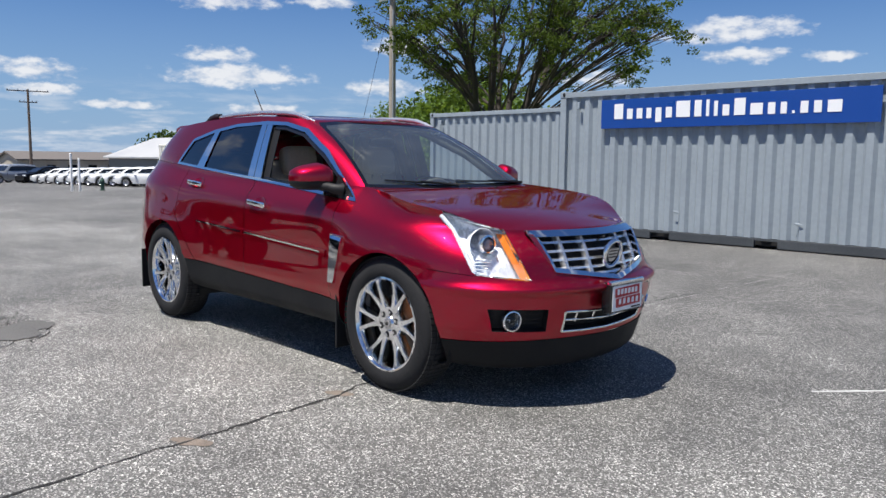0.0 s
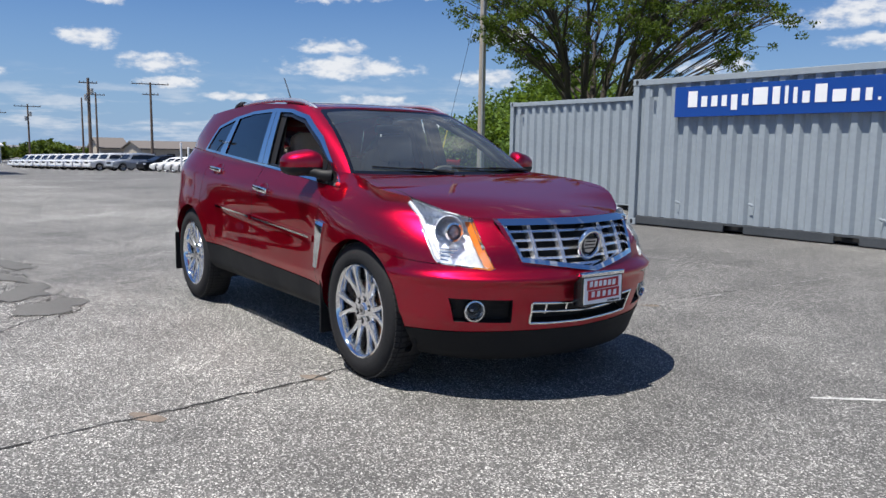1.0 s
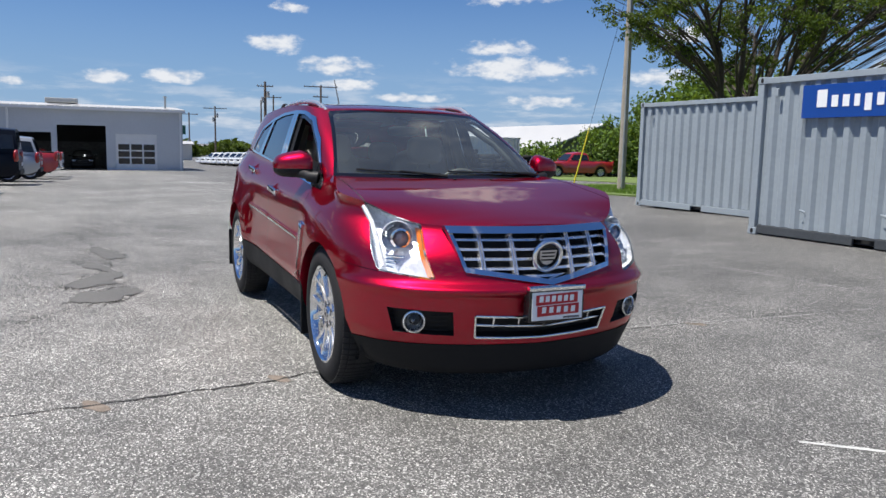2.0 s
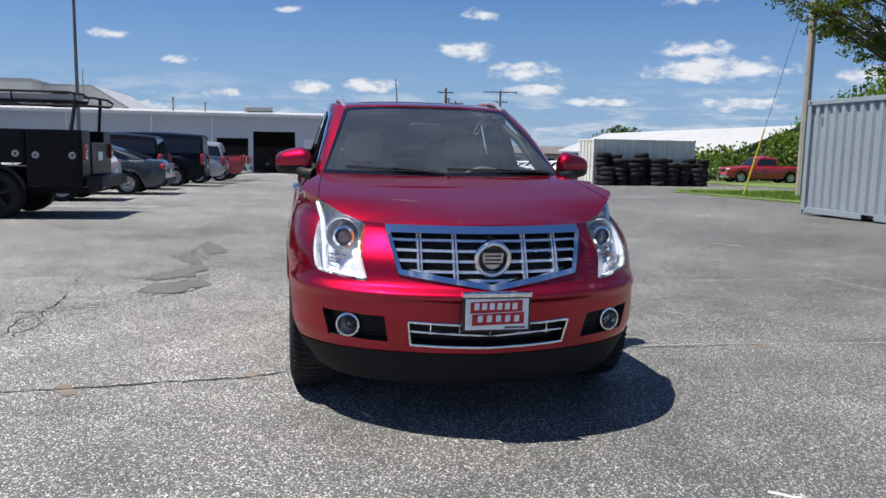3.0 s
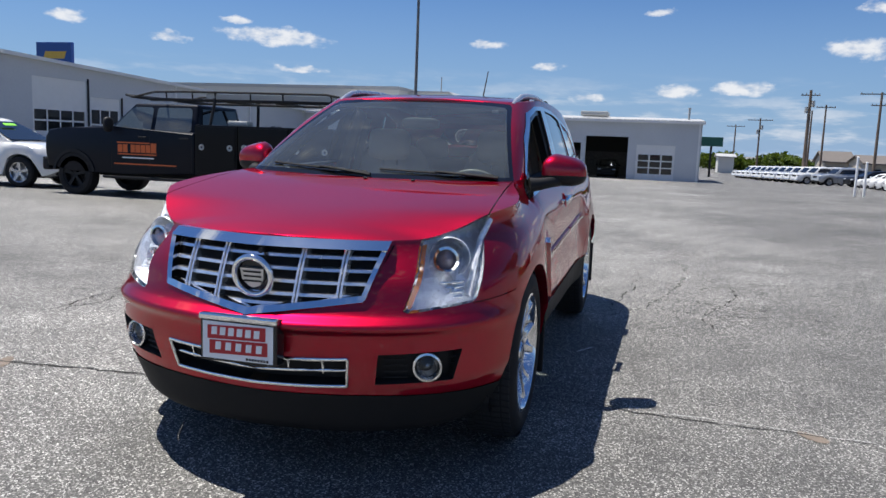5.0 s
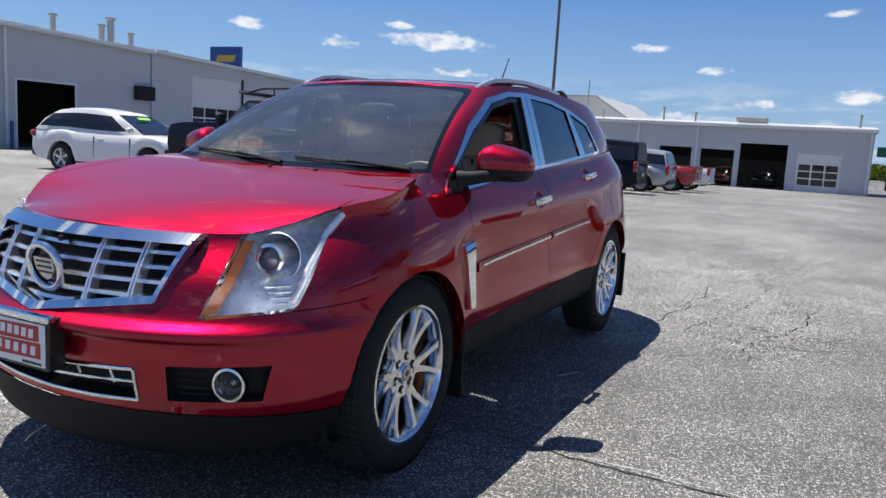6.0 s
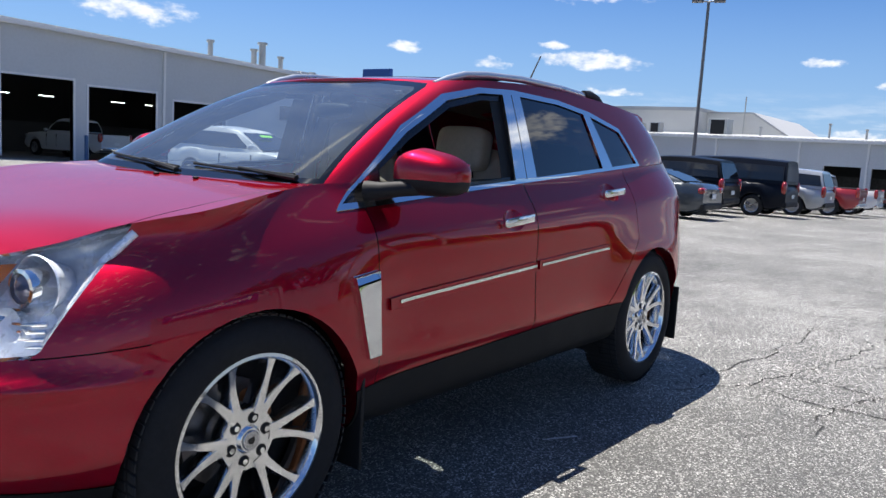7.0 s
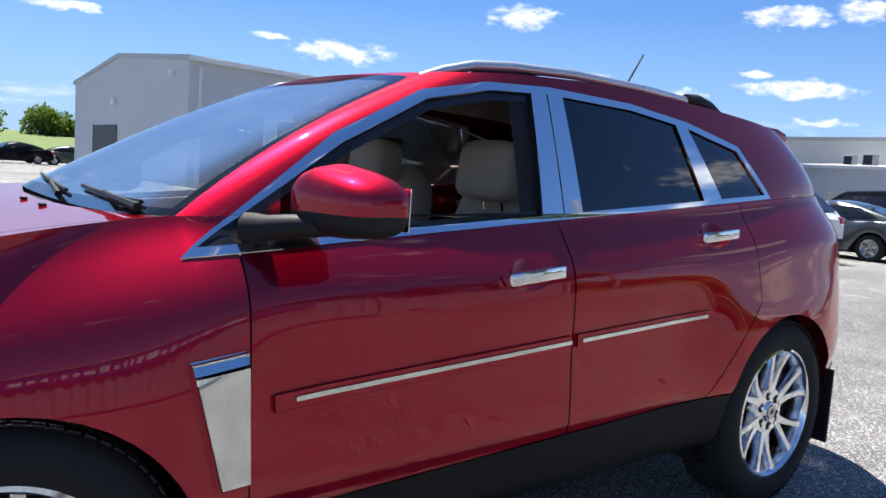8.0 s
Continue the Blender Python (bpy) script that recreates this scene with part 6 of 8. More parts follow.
# dealer plate: white board with red panels; the writing is plain bars
plate = part("front_plate", Geo().box(2.335, 2.396, -0.153, 0.153, 0.492, 0.658, 0.006), TRIM_BLACK, car, "white dealer plate with red panels in a black frame")
part("plate_board", Geo().box(2.3965, 2.400, -0.141, 0.141, 0.503, 0.640, 0.002), SIGN_WHITE, plate)
part("plate_frame_top", Geo().box(2.372, 2.404, -0.156, 0.156, 0.645, 0.668, 0.006), CHROME, plate)
PLATE_RED = surface("plate_red", (0.45, 0.012, 0.02), 0.4, vary=0.04)
for y0, y1, z0, dz in ((-0.120, 0.112, 0.580, 0.050), (-0.112, 0.120, 0.526, 0.050)):
    part("red_panel", Geo().prism([(y0, z0 - 0.004), (y1, z0 + 0.004), (y1, z0 + dz + 0.004), (y0, z0 + dz - 0.004)], 2.4003, 2.4018, "x"), PLATE_RED, plate)
for z0, spans in ((0.588, 6), (0.534, 5)):
    for i in range(spans):
        y = -0.106 + i * (0.204 / spans) + (0 if spans == 6 else 0.016)
        part("letter_bar", Geo().prism([(y + 0.002, z0 + 0.004), (y + 0.024, z0 + 0.005), (y + 0.026, z0 + 0.034), (y + 0.004, z0 + 0.033)], 2.402, 2.4032, "x"), SIGN_WHITE, plate)
for i in range(8):
    part("small_bar", Geo().box(2.4005, 2.4015, 0.035 + i * 0.0115, 0.0435 + i * 0.0115, 0.508, 0.517), TRIM_BLACK, plate)

# fog lamps in dark pockets
LAMP_GLASS = glass("clear_lamp_glass", (0.97, 0.98, 1.0), 0.0, 0.97, 1.2)
for s in (1, -1):
    pocket = part("fog_pocket", skin_mesh("fog_pocket", fog, -0.045, (s,)), PLASTIC, car)
    part("pocket_wall", edge_strip(fog, sunk(0.045), (s,)), PLASTIC, pocket)
    for z in (0.435, 0.46, 0.485, 0.51):
        part("pocket_rib", Geo().tube([(nose_x(y, z) - 0.03, s * y, z) for y in (0.70, 0.715, 0.73)], 0.004, 5), PLASTIC, pocket)
        part("pocket_rib", Geo().tube([(nose_x(y, z) - 0.03, s * y, z) for y in (0.48, 0.52, 0.56)], 0.004, 5), PLASTIC, pocket)
    m = pose(nose_x(0.628, 0.477) - 0.022, s * 0.628, 0.477, 0, 0, s * 16)
    fl = part("fog_lamp", Geo().lathe([(-0.06, 0.034), (0.0, 0.040), (0.016, 0.047), (0.014, 0.055), (-0.004, 0.060), (-0.03, 0.05)], "x", 36).moved(m), surface("satin_chrome", (0.75, 0.75, 0.76), 0.15, metal=1.0, vary=0.03), car, "round chrome-ringed fog lamp", smooth=50)
    part("fog_reflector", Geo().lathe([(-0.045, 0.004), (-0.035, 0.022), (-0.008, 0.040)], "x", 28).moved(m), surface("fog_reflector", (0.30, 0.30, 0.29), 0.25, metal=0.6, vary=0.15, scale=20, fine=80), fl, smooth=60)
    part("fog_bulb", Geo().lathe([(-0.045, 0.011), (-0.02, 0.011), (-0.012, 0.006), (-0.010, 0.0005)], "x", 14).moved(m), CHROME, fl, smooth=60)
    part("fog_lens", Geo().lathe([(0.010, 0.0005), (0.006, 0.022), (-0.004, 0.042)], "x", 28).moved(m), LAMP_GLASS, fl, smooth=60).visible_shadow = False

# headlights
LAMP_SILVER = surface("lamp_reflector", (0.84, 0.87, 0.92), 0.28, metal=0.25, vary=0.2, scale=14, fine=60, bump=0.35, bump_scale=34, rough_vary=0.06)
AMBER = surface("amber_lens", (0.75, 0.20, 0.015), 0.18, vary=0.08, scale=20, coat=1.0)
amber, lamp_rest = cut(lamp, [(-0.985, 0.95), (-1.03, 0.95), (-1.165, 0.686), (-1.108, 0.686)], corner_view)
lamp_mid = [sum(q[i] for poly in lamp for q in poly) / sum(len(poly) for poly in lamp) for i in range(3)]
# the inner edge of the lamp, from its foot to its top
rim_points = [q for poly in amber for q in poly]
inner_edge = []
for k in range(14):
    z = 0.705 + 0.0165 * k
    near = [q for q in rim_points if abs(q[2] - z) < 0.022]
    if near:
        inner_edge.append(min(near, key=lambda q: q[1])[:3])
for s in (1, -1):
    deep = [[(q[0] - 0.075, q[1] - 0.035, q[2] - 0.02, *q[3:]) for q in poly] for poly in lamp]
    hl = part("headlight", skin_mesh("headlight", deep, 0, (s,)), LAMP_SILVER, car, "tall clear headlight with projector lens and amber marker")
    part("lamp_wall", edge_strip(lamp, lambda p: (p[0] - 0.075, p[1] - 0.035, p[2] - 0.02), (s,)), LAMP_SILVER, hl)
    part("lamp_cover", skin_mesh("lamp_cover", lamp_rest, 0.001, (s,)), LAMP_GLASS, hl).visible_shadow = False
    wall = Geo()
    wall.add([(x - dx, s * (y + dy), z) for x, y, z in inner_edge for dx, dy in ((0.004, 0.003), (0.072, 0.010))], [(2 * i, 2 * i + 1, 2 * i + 3, 2 * i + 2) for i in range(len(inner_edge) - 1)])
    part("amber_marker", wall, AMBER, hl, "amber side marker strip", smooth=60)
    part("marker_cover", skin_mesh("marker_cover", amber, 0.001, (s,)), LAMP_GLASS, hl).visible_shadow = False
    rim = edge_strip(lamp, lambda p: (p[0] - 0.008, p[1] - 0.004, p[2] - 0.002), (s,))
    part("lamp_rim", rim, CHROME, hl)
    part("lamp_border", edge_strip(lamp, lambda p: tuple(p[i] + 0.05 * (lamp_mid[i] - p[i]) - (0.016 if i == 0 else 0.0) for i in range(3)), (s,)), CHROME, hl)
    bowl_at = pose(1.915, s * 0.645, 0.866, 0, 0, s * 14)
    part("projector_bowl", Geo().lathe([(-0.075, 0.050), (-0.045, 0.060), (-0.015, 0.072), (0.004, 0.077), (0.006, 0.079), (0.002, 0.081)], "x", 36).moved(bowl_at), LAMP_SILVER, hl, smooth=60)
    for k in range(4):
        z = 0.712 + 0.019 * k
        part("reflector_rib", Geo().tube([(1.985 - 0.004 * k, s * 0.605, z), (1.968 - 0.004 * k, s * 0.655, z + 0.003), (1.93 - 0.004 * k, s * 0.705, z + 0.008)], 0.006, 6), CHROME, hl, smooth=60)
    m = pose(1.945, s * 0.640, 0.862, 0, 0, s * 10)
    pr = part("projector", Geo().lathe([(-0.10, 0.055), (0.0, 0.052), (0.012, 0.050), (0.014, 0.040), (0.0, 0.038)], "x", 30).moved(m), CHROME, hl, smooth=40)
    part("projector_lens", Geo().lathe([(0.022, 0.0005), (0.018, 0.018), (0.008, 0.032), (-0.002, 0.039)], "x", 28).moved(m), surface("projector_glass", (0.16, 0.15, 0.18), 0.04, metal=0.4, vary=0.2, scale=18, rough_vary=0.0), pr, smooth=60)
    m2 = pose(1.985, s * 0.645, 0.775, 0, 0, s * 12)
    part("high_beam", Geo().lathe([(-0.07, 0.004), (-0.05, 0.030), (0.0, 0.045)], "x", 26).moved(m2), CHROME, hl, smooth=60)
    guide = [(1.745, 0.785, 1.005), (1.82, 0.765, 0.93), (1.875, 0.760, 0.85), (1.93, 0.757, 0.775), (1.965, 0.755, 0.725)]
    part("light_guide", Geo().tube([(x - 0.03, s * (y - 0.03), z) for x, y, z in guide], 0.013, 8), LAMP_SILVER, hl, smooth=60)


# chrome side vents
vent_head, vent_face = cut(vent, [(0.87, 0.8245), (1.06, 0.8065), (1.06, 0.9), (0.87, 0.9)], side_view)
for s in (1, -1):
    v = part("side_vent", skin_mesh("side_vent", vent_face, 0.016, (s,)), CHROME, car, "wedge-shaped chrome side vent")
    head = [[(x, y - 0.016 * max(0.0, (z - 0.81 - 0.09 * (0.97 - x)) / 0.035), z, 0.0, 0.88, 0.47) for x, y, z, _, _, _ in poly] for poly in vent_head]
    part("vent_head", skin_mesh("vent_head", head, 0.016, (s,)), CHROME, v)
    part("vent_edge", edge_strip(vent, lambda p: (p[0], p[1] + 0.0165, p[2]), (s,)), CHROME, v)


# wheels
TREAD = surface("tyre_tread", (0.018, 0.018, 0.019), 0.85, vary=0.3, scale=9, fine=70, bump=0.2, bump_scale=60)


WHEEL_CHROME = surface("polished_wheel_chrome", (0.80, 0.81, 0.82), 0.13, metal=1.0, vary=0.03, rough_vary=0.04)


def make_wheel(m, face=1):
    """A wheel at the pose m whose outer face looks to +y."""
    w = part("wheel", Geo().lathe([(-0.115, 0.262), (-0.118, 0.30), (-0.110, 0.345), (-0.09, 0.372), (-0.06, 0.381), (0.0, 0.383), (0.06, 0.381), (0.09, 0.373), (0.108, 0.350), (0.117, 0.315), (0.116, 0.285), (0.104, 0.262)], "y", 72), RUBBER, car, "black tyre on a chrome split-spoke rim", smooth=40, at=m)
    tread = Geo()
    for k in range(72):
        a0, a1 = 6.28318 * k / 72, 6.28318 * (k + 0.72) / 72
        for y0, y1, sk in ((-0.098, -0.066, 0.010), (-0.058, -0.022, 0.0), (-0.016, 0.016, 0.0), (0.022, 0.058, 0.0), (0.066, 0.098, -0.010)):
            r0 = 0.376
            r1 = 0.3855 if abs(y0) < 0.06 and abs(y1) < 0.06 else 0.381
            p = [(r * math.cos(a + (sk if y == y1 else 0)), y, r * math.sin(a + (sk if y == y1 else 0))) for r in (r0, r1) for a, y in ((a0, y0), (a1, y0), (a1, y1), (a0, y1))]
            tread.add(p, [(4, 5, 6, 7), (0, 1, 5, 4), (1, 2, 6, 5), (2, 3, 7, 6), (3, 0, 4, 7)])
    part("tread", tread, TREAD, w)["kind"] = "stuff"
    rim = part("rim", Geo().lathe([(0.098, 0.272), (0.108, 0.268), (0.110, 0.258), (0.102, 0.250), (0.086, 0.246), (0.04, 0.238), (-0.09, 0.235), (-0.10, 0.262)], "y", 64), CHROME, w, "chrome split-spoke alloy rim", smooth=50)
    for k in range(6):
        a = 6.28318 * k / 6 + 0.26
        for d in (-1, 1):
            # twins share a root at the hub and part towards the rim
            g = Geo()
            rows = []
            for t in [i / 8 for i in range(9)]:
                r = 0.078 + t * 0.174
                ang = a + d * (0.100 + 0.125 * t + 0.02 * t * t)
                wd = 0.0190 - 0.0070 * min(1.0, t * 1.5) + 0.007 * max(0, t - 0.85) / 0.15
                y = 0.072 + 0.022 * t - 0.006 * math.sin(3.14 * t)
                c, s = math.cos(ang), math.sin(ang)
                rows.append([(r * c - wd * s * q, y + yy, r * s + wd * c * q) for q, yy in ((-1.25, -0.05), (-1.0, -0.004), (-0.8, 0.004), (0.8, 0.004), (1.0, -0.004), (1.25, -0.05))])
            v = [p for row in rows for p in row]
            g.add(v, [(i * 6 + j, i * 6 + j + 1, (i + 1) * 6 + j + 1, (i + 1) * 6 + j) for i in range(8) for j in range(5)])
            part("spoke", g, WHEEL_CHROME, rim, smooth=25)
        # web between the twins at the hub
        c, s = math.cos(a), math.sin(a)
        web = [(0.06, -0.036), (0.100, -0.028), (0.122, -0.012), (0.128, 0.0), (0.122, 0.012), (0.100, 0.028), (0.06, 0.036)]
        part("spoke_web", Geo().prism([(u * c - w * s, u * s + w * c) for u, w in web], 0.02, 0.0735, "y"), WHEEL_CHROME, rim)
    hub = part("hub", Geo().lathe([(0.0, 0.102), (0.062, 0.100), (0.074, 0.094), (0.074, 0.044), (0.081, 0.039), (0.084, 0.036), (0.086, 0.0005)], "y", 36), WHEEL_CHROME, w, smooth=30)
    part("centre_cap", Geo().lathe([(0.0862, 0.031), (0.089, 0.028), (0.0895, 0.0005)], "y", 24), SILVER, hub, smooth=40)
    part("cap_shape", Geo().prism([(-0.012, 0.008), (0.012, 0.008), (0.010, -0.006), (0.0, -0.012), (-0.010, -0.006)], 0.0896, 0.091, "y"), TRIM_BLACK, hub)
    for k in range(6):
        a = 6.28318 * k / 6
        part("lug_socket", Geo().rod((0.066 * math.cos(a), 0.0725, 0.066 * math.sin(a)), (0.066 * math.cos(a), 0.0755, 0.066 * math.sin(a)), 0.0185, 0.0185, 14), PLASTIC, hub)
        part("lug_nut", Geo().rod((0.066 * math.cos(a), 0.062, 0.066 * math.sin(a)), (0.066 * math.cos(a), 0.082, 0.066 * math.sin(a)), 0.0105, 0.009, 8), CHROME, hub)
    disc = part("brake_disc", Geo().lathe([(-0.02, 0.07), (-0.02, 0.165), (-0.045, 0.165), (-0.045, 0.07)], "y", 40), surface("brake_steel", (0.22, 0.19, 0.17), 0.45, metal=0.8, vary=0.3, scale=9), w, "rust-tinged brake disc")
    part("brake_caliper", Geo().box(-0.15, -0.06, -0.06, 0.01, -0.10, 0.10, 0.02), surface("rusted_caliper", (0.36, 0.13, 0.045), 0.8, vary=0.35, scale=14, fine=70), disc)
    # flat black disc stands in for the shade inside the barrel
    part("barrel_shade", Geo().lathe([(-0.06, 0.0005), (-0.06, 0.236)], "y", 32), BLACK, w)
    return w


for ax, steer in ((AXLE, 0), (-AXLE, 0)):
    for s in (1, -1):
        make_wheel(pose(ax, s * 0.782, 0.383, 0, 17 if ax > 0 else 41, 0 if s > 0 else 180))
        g = Geo().box(ax - 0.445, ax - 0.43, min(s * 0.70, s * 0.905), max(s * 0.70, s * 0.905), 0.17 if ax > 0 else 0.19, 0.52, 0.006)
        part("mud_flap", g, PLASTIC, car)

# door mirrors
def rounded_pod(size, n=2.8, seg=28, rings=18):
    g = Geo()
    v, f = [], []
    for i in range(rings + 1):
        th = math.pi * i / rings
        for j in range(seg):
            ph = 6.28318 * j / seg
            d = (math.sin(th) * math.cos(ph), math.sin(th) * math.sin(ph), math.cos(th))
            r = sum(abs(c) ** n for c in d) ** (-1 / n)
            v.append(tuple(r * c * k for c, k in zip(d, size)))
    for i in range(rings):
        for j in range(seg):
            f.append((i * seg + j, i * seg + (j + 1) % seg, (i + 1) * seg + (j + 1) % seg, (i + 1) * seg + j))
    return g.add(v, f)


def shape_mirror(p, s):
    """Swept back to the outer tip, with a sloping brow and a flat underside."""
    x, y, z = p
    k = (1 - 0.34 * max(0.0, min(1.0, (y + 0.05) / 0.165))) * (1 - 0.22 * max(0.0, (x + 0.02) / 0.11))
    z = z * k * 1.12 if z > 0 else z * 0.82
    return (0.690 + x - 0.36 * y, s * ((0.925 if s > 0 else 0.885) + y), 1.180 + z)


for s in (1, -1):
    yc = 0.925 if s > 0 else 0.885
    pod = rounded_pod((0.088, 0.112, 0.088), 3.1, 40, 30)
    cap, foot = Geo(), Geo()
    for q in pod.f:
        zs = [pod.v[i][2] for i in q]
        (cap if sum(zs) / len(zs) > -0.022 else foot).add([pod.v[i] for i in q], [(0, 1, 2, 3)])
    for g in (cap, foot):
        bm = bmesh.new()
        vs = [bm.verts.new(shape_mirror(p, s)) for p in g.v]
        for q in g.f:
            bm.faces.new([vs[i] for i in q])
        bmesh.ops.remove_doubles(bm, verts=bm.verts[:], dist=1e-5)
        g.v, g.f = [], []
        g.take(bm)
    mr = part("door_mirror", cap, RED, car, "red-capped door mirror on a black arm", smooth=80)
    part("mirror_base", foot, PLASTIC, mr, smooth=80)
    part("mirror_arm", Geo().tube([(0.86, s * 0.77, 1.112), (0.84, s * 0.82, 1.118), (0.80, s * (yc - 0.06), 1.128), (0.73, s * (yc - 0.01), 1.135)], [0.040, 0.032, 0.028, 0.026], 10), PLASTIC, mr, smooth=60)
    part("mirror_glass", Geo().box(-0.002, 0.002, -0.085, 0.085, -0.050, 0.050, 0.001).moved(pose(0.606, s * yc, 1.178, 0, 0, s * 19)), CHROME, mr)

# roof rails and aerial
RAIL = surface("satin_rail", (0.62, 0.63, 0.64), 0.28, metal=0.8, vary=0.03)
for s in (1, -1):
    pts = [(0.245, 0.545, 1.546), (0.16, 0.552, 1.575), (0.05, 0.558, 1.604), (-0.10, 0.562, 1.620), (-0.4, 0.562, 1.633), (-0.8, 0.548, 1.631), (-1.14, 0.525, 1.620)]
    rail = part("roof_rail", Geo().tube([(x, s * y, z) for x, y, z in pts], [0.012, 0.016, 0.017, 0.017, 0.017, 0.017, 0.016], 10), RAIL, car, "satin chrome roof rail", smooth=60)
    end = [(-1.10, 0.528, 1.628), (-1.18, 0.520, 1.630), (-1.29, 0.507, 1.617), (-1.41, 0.495, 1.585)]
    part("rail_end", Geo().tube([(x, s * y, z) for x, y, z in end], [0.022, 0.027, 0.026, 0.016], 10), PLASTIC, rail, smooth=60)
    part("rail_foot", Geo().tube([(0.05, s * 0.555, 1.582), (-0.18, s * 0.558, 1.612), (-0.26, s * 0.56, 1.622)], [0.008, 0.014, 0.008], 8), PLASTIC, rail, smooth=60)
aerial = part("roof_aerial", Geo().tube([(-1.28, 0.0, 1.605), (-1.30, 0.0, 1.64), (-1.48, 0.0, 1.90)], [0.012, 0.006, 0.004], 8), PLASTIC, car, "thin black whip aerial")
part("aerial_base", rounded_pod((0.06, 0.025, 0.018)).moved(pose(-1.27, 0, 1.624)), PLASTIC, aerial, smooth=60)
spoiler = softened(Geo().prism([(-1.60, 1.53), (-1.60, 1.578), (-1.84, 1.572), (-1.91, 1.556), (-1.93, 1.535), (-1.90, 1.490), (-1.80, 1.48)], -0.53, 0.53), 0.014)
part("rear_spoiler", spoiler, RED, car, smooth=40)
# tail lamps
TAIL_RED = surface("tail_lamp_red", (0.30, 0.008, 0.01), 0.12, vary=0.1, coat=1.0)
for s in (1, -1):
    part("tail_lamp", skin_mesh("tail_lamp", tail, 0.003, (s,)), TAIL_RED, car, "tall dark red tail lamp")

# wipers and washer jets
def on_screen(y, h, out=0.0):
    """A place on the windscreen at a share h of its height, lifted off it by out."""
    n = corner_round(h)
    x = -0.5 + (screen_x(h) + 0.5) * (1 - min(0.98, abs(y) / house_width(h)) ** n) ** (1 / n)
    z0 = house_foot(1.1, y)
    return Vector((x + 0.45 * out, y, z0 + (1.553 - z0) * h + 0.89 * out))


for y0, y1 in ((0.62, 0.02), (-0.04, -0.58)):
    pts = [on_screen(y0 + (y1 - y0) * i / 10, 0.045 + 0.040 * i / 10, 0.010) for i in range(11)]
    wp = part("wiper_blade", Geo().tube(pts, 0.006, 6), PLASTIC, car)
    arm = [on_screen(y0 + 0.03, 0.01, 0.014), on_screen(y0 + 0.28 * (y1 - y0), 0.040, 0.020), pts[5] + Vector((0.003, 0, 0.007))]
    part("wiper_arm", Geo().tube(arm, [0.011, 0.008, 0.005], 6), PLASTIC, wp)
for y in (0.0, 0.25):
    part("washer_jet", rounded_pod((0.010, 0.010, 0.005)).moved(pose(1.19, y, hood_x(1.19) + 0.004)), PLASTIC, car)
part("inspection_sticker", Geo().box(-0.02, 0.02, -0.0005, 0.0005, -0.012, 0.012).moved(pose(on_screen(0.47, 0.88).x - 0.004, 0.47, on_screen(0.47, 0.88).z - 0.004, 0, 60, 0) @ pose(0, 0, 0, 0, 0, 90)), SIGN_WHITE, car)

# cabin
TAN = surface("tan_leather", (0.54, 0.48, 0.40), 0.55, vary=0.12, scale=5, fine=60, bump=0.1, bump_scale=200)
CABIN = surface("dark_cabin_plastic", (0.035, 0.033, 0.032), 0.65, vary=0.15)
HEADLINER = surface("headliner_cloth", (0.34, 0.32, 0.29), 0.9, vary=0.06, fine=90)
for s in (1, -1):
    seat = part("front_seat", Geo().box(-0.30, 0.24, s * 0.38 - 0.26, s * 0.38 + 0.26, 0.55, 0.72, 0.07), TAN, car, "tan leather front seat", smooth=50)
    bk = rounded_pod((0.085, 0.26, 0.34), 3.4).moved(pose(-0.27, s * 0.38, 0.96, 0, -14, 0))
    part("backrest", bk, TAN, seat, smooth=80)
    part("headrest", rounded_pod((0.062, 0.140, 0.105), 5.0).moved(pose(-0.215, s * 0.38, 1.285, 0, -8, 0)), TAN, seat, smooth=80)
    for d in (-0.05, 0.05):
        part("headrest_post", Geo().rod((-0.25, s * 0.38 + d, 1.1), (-0.22, s * 0.38 + d, 1.22), 0.008), CHROME, seat)
    part("door_card", Geo().box(-1.05, 0.86, s * 0.715 - 0.03, s * 0.715 + 0.03, 0.45, 1.05, 0.03), CABIN, car)
    part("armrest", Geo().box(-0.1, 0.5, s * 0.65 - 0.05, s * 0.65 + 0.05, 0.80, 0.88, 0.03), TAN, car)
    part("inner_pillar", Geo().tube([(-0.20, s * 0.735, 0.7), (-0.21, s * 0.715, 1.15), (-0.26, s * 0.60, 1.50)], [0.05, 0.045, 0.035], 8), HEADLINER, car, smooth=60)
    part("inner_a_pillar", Geo().tube([(0.97, s * 0.69, 1.08), (0.55, s * 0.60, 1.34), (0.16, s * 0.51, 1.51)], [0.03, 0.025, 0.025], 8), CABIN, car, smooth=60)
    part("seat_belt", Geo().box(-0.005, 0.005, -0.025, 0.025, 0, 0.55).moved(pose(-0.23, s * 0.675, 0.92, s * 12, -4, 0)), surface("belt_grey", (0.2, 0.19, 0.17), 0.8), car)
    part("rear_headrest", rounded_pod((0.055, 0.13, 0.09), 3.4).moved(pose(-1.16, s * 0.36, 1.26)), TAN, car, smooth=80)
part("rear_bench", Geo().box(-1.12, -0.62, -0.62, 0.62, 0.5, 0.72, 0.07), TAN, car, smooth=50)
part("rear_backrest", Geo().box(-1.26, -1.08, -0.62, 0.62, 0.66, 1.2, 0.07), TAN, car, smooth=50)
part("cargo_cover", Geo().box(-2.1, -1.2, -0.66, 0.66, 0.98, 1.02, 0.01), CABIN, car)
dash = rounded_pod((0.33, 0.70, 0.17), 3.0).moved(pose(0.70, 0, 0.90))
part("dashboard", dash, CABIN, car, smooth=80)
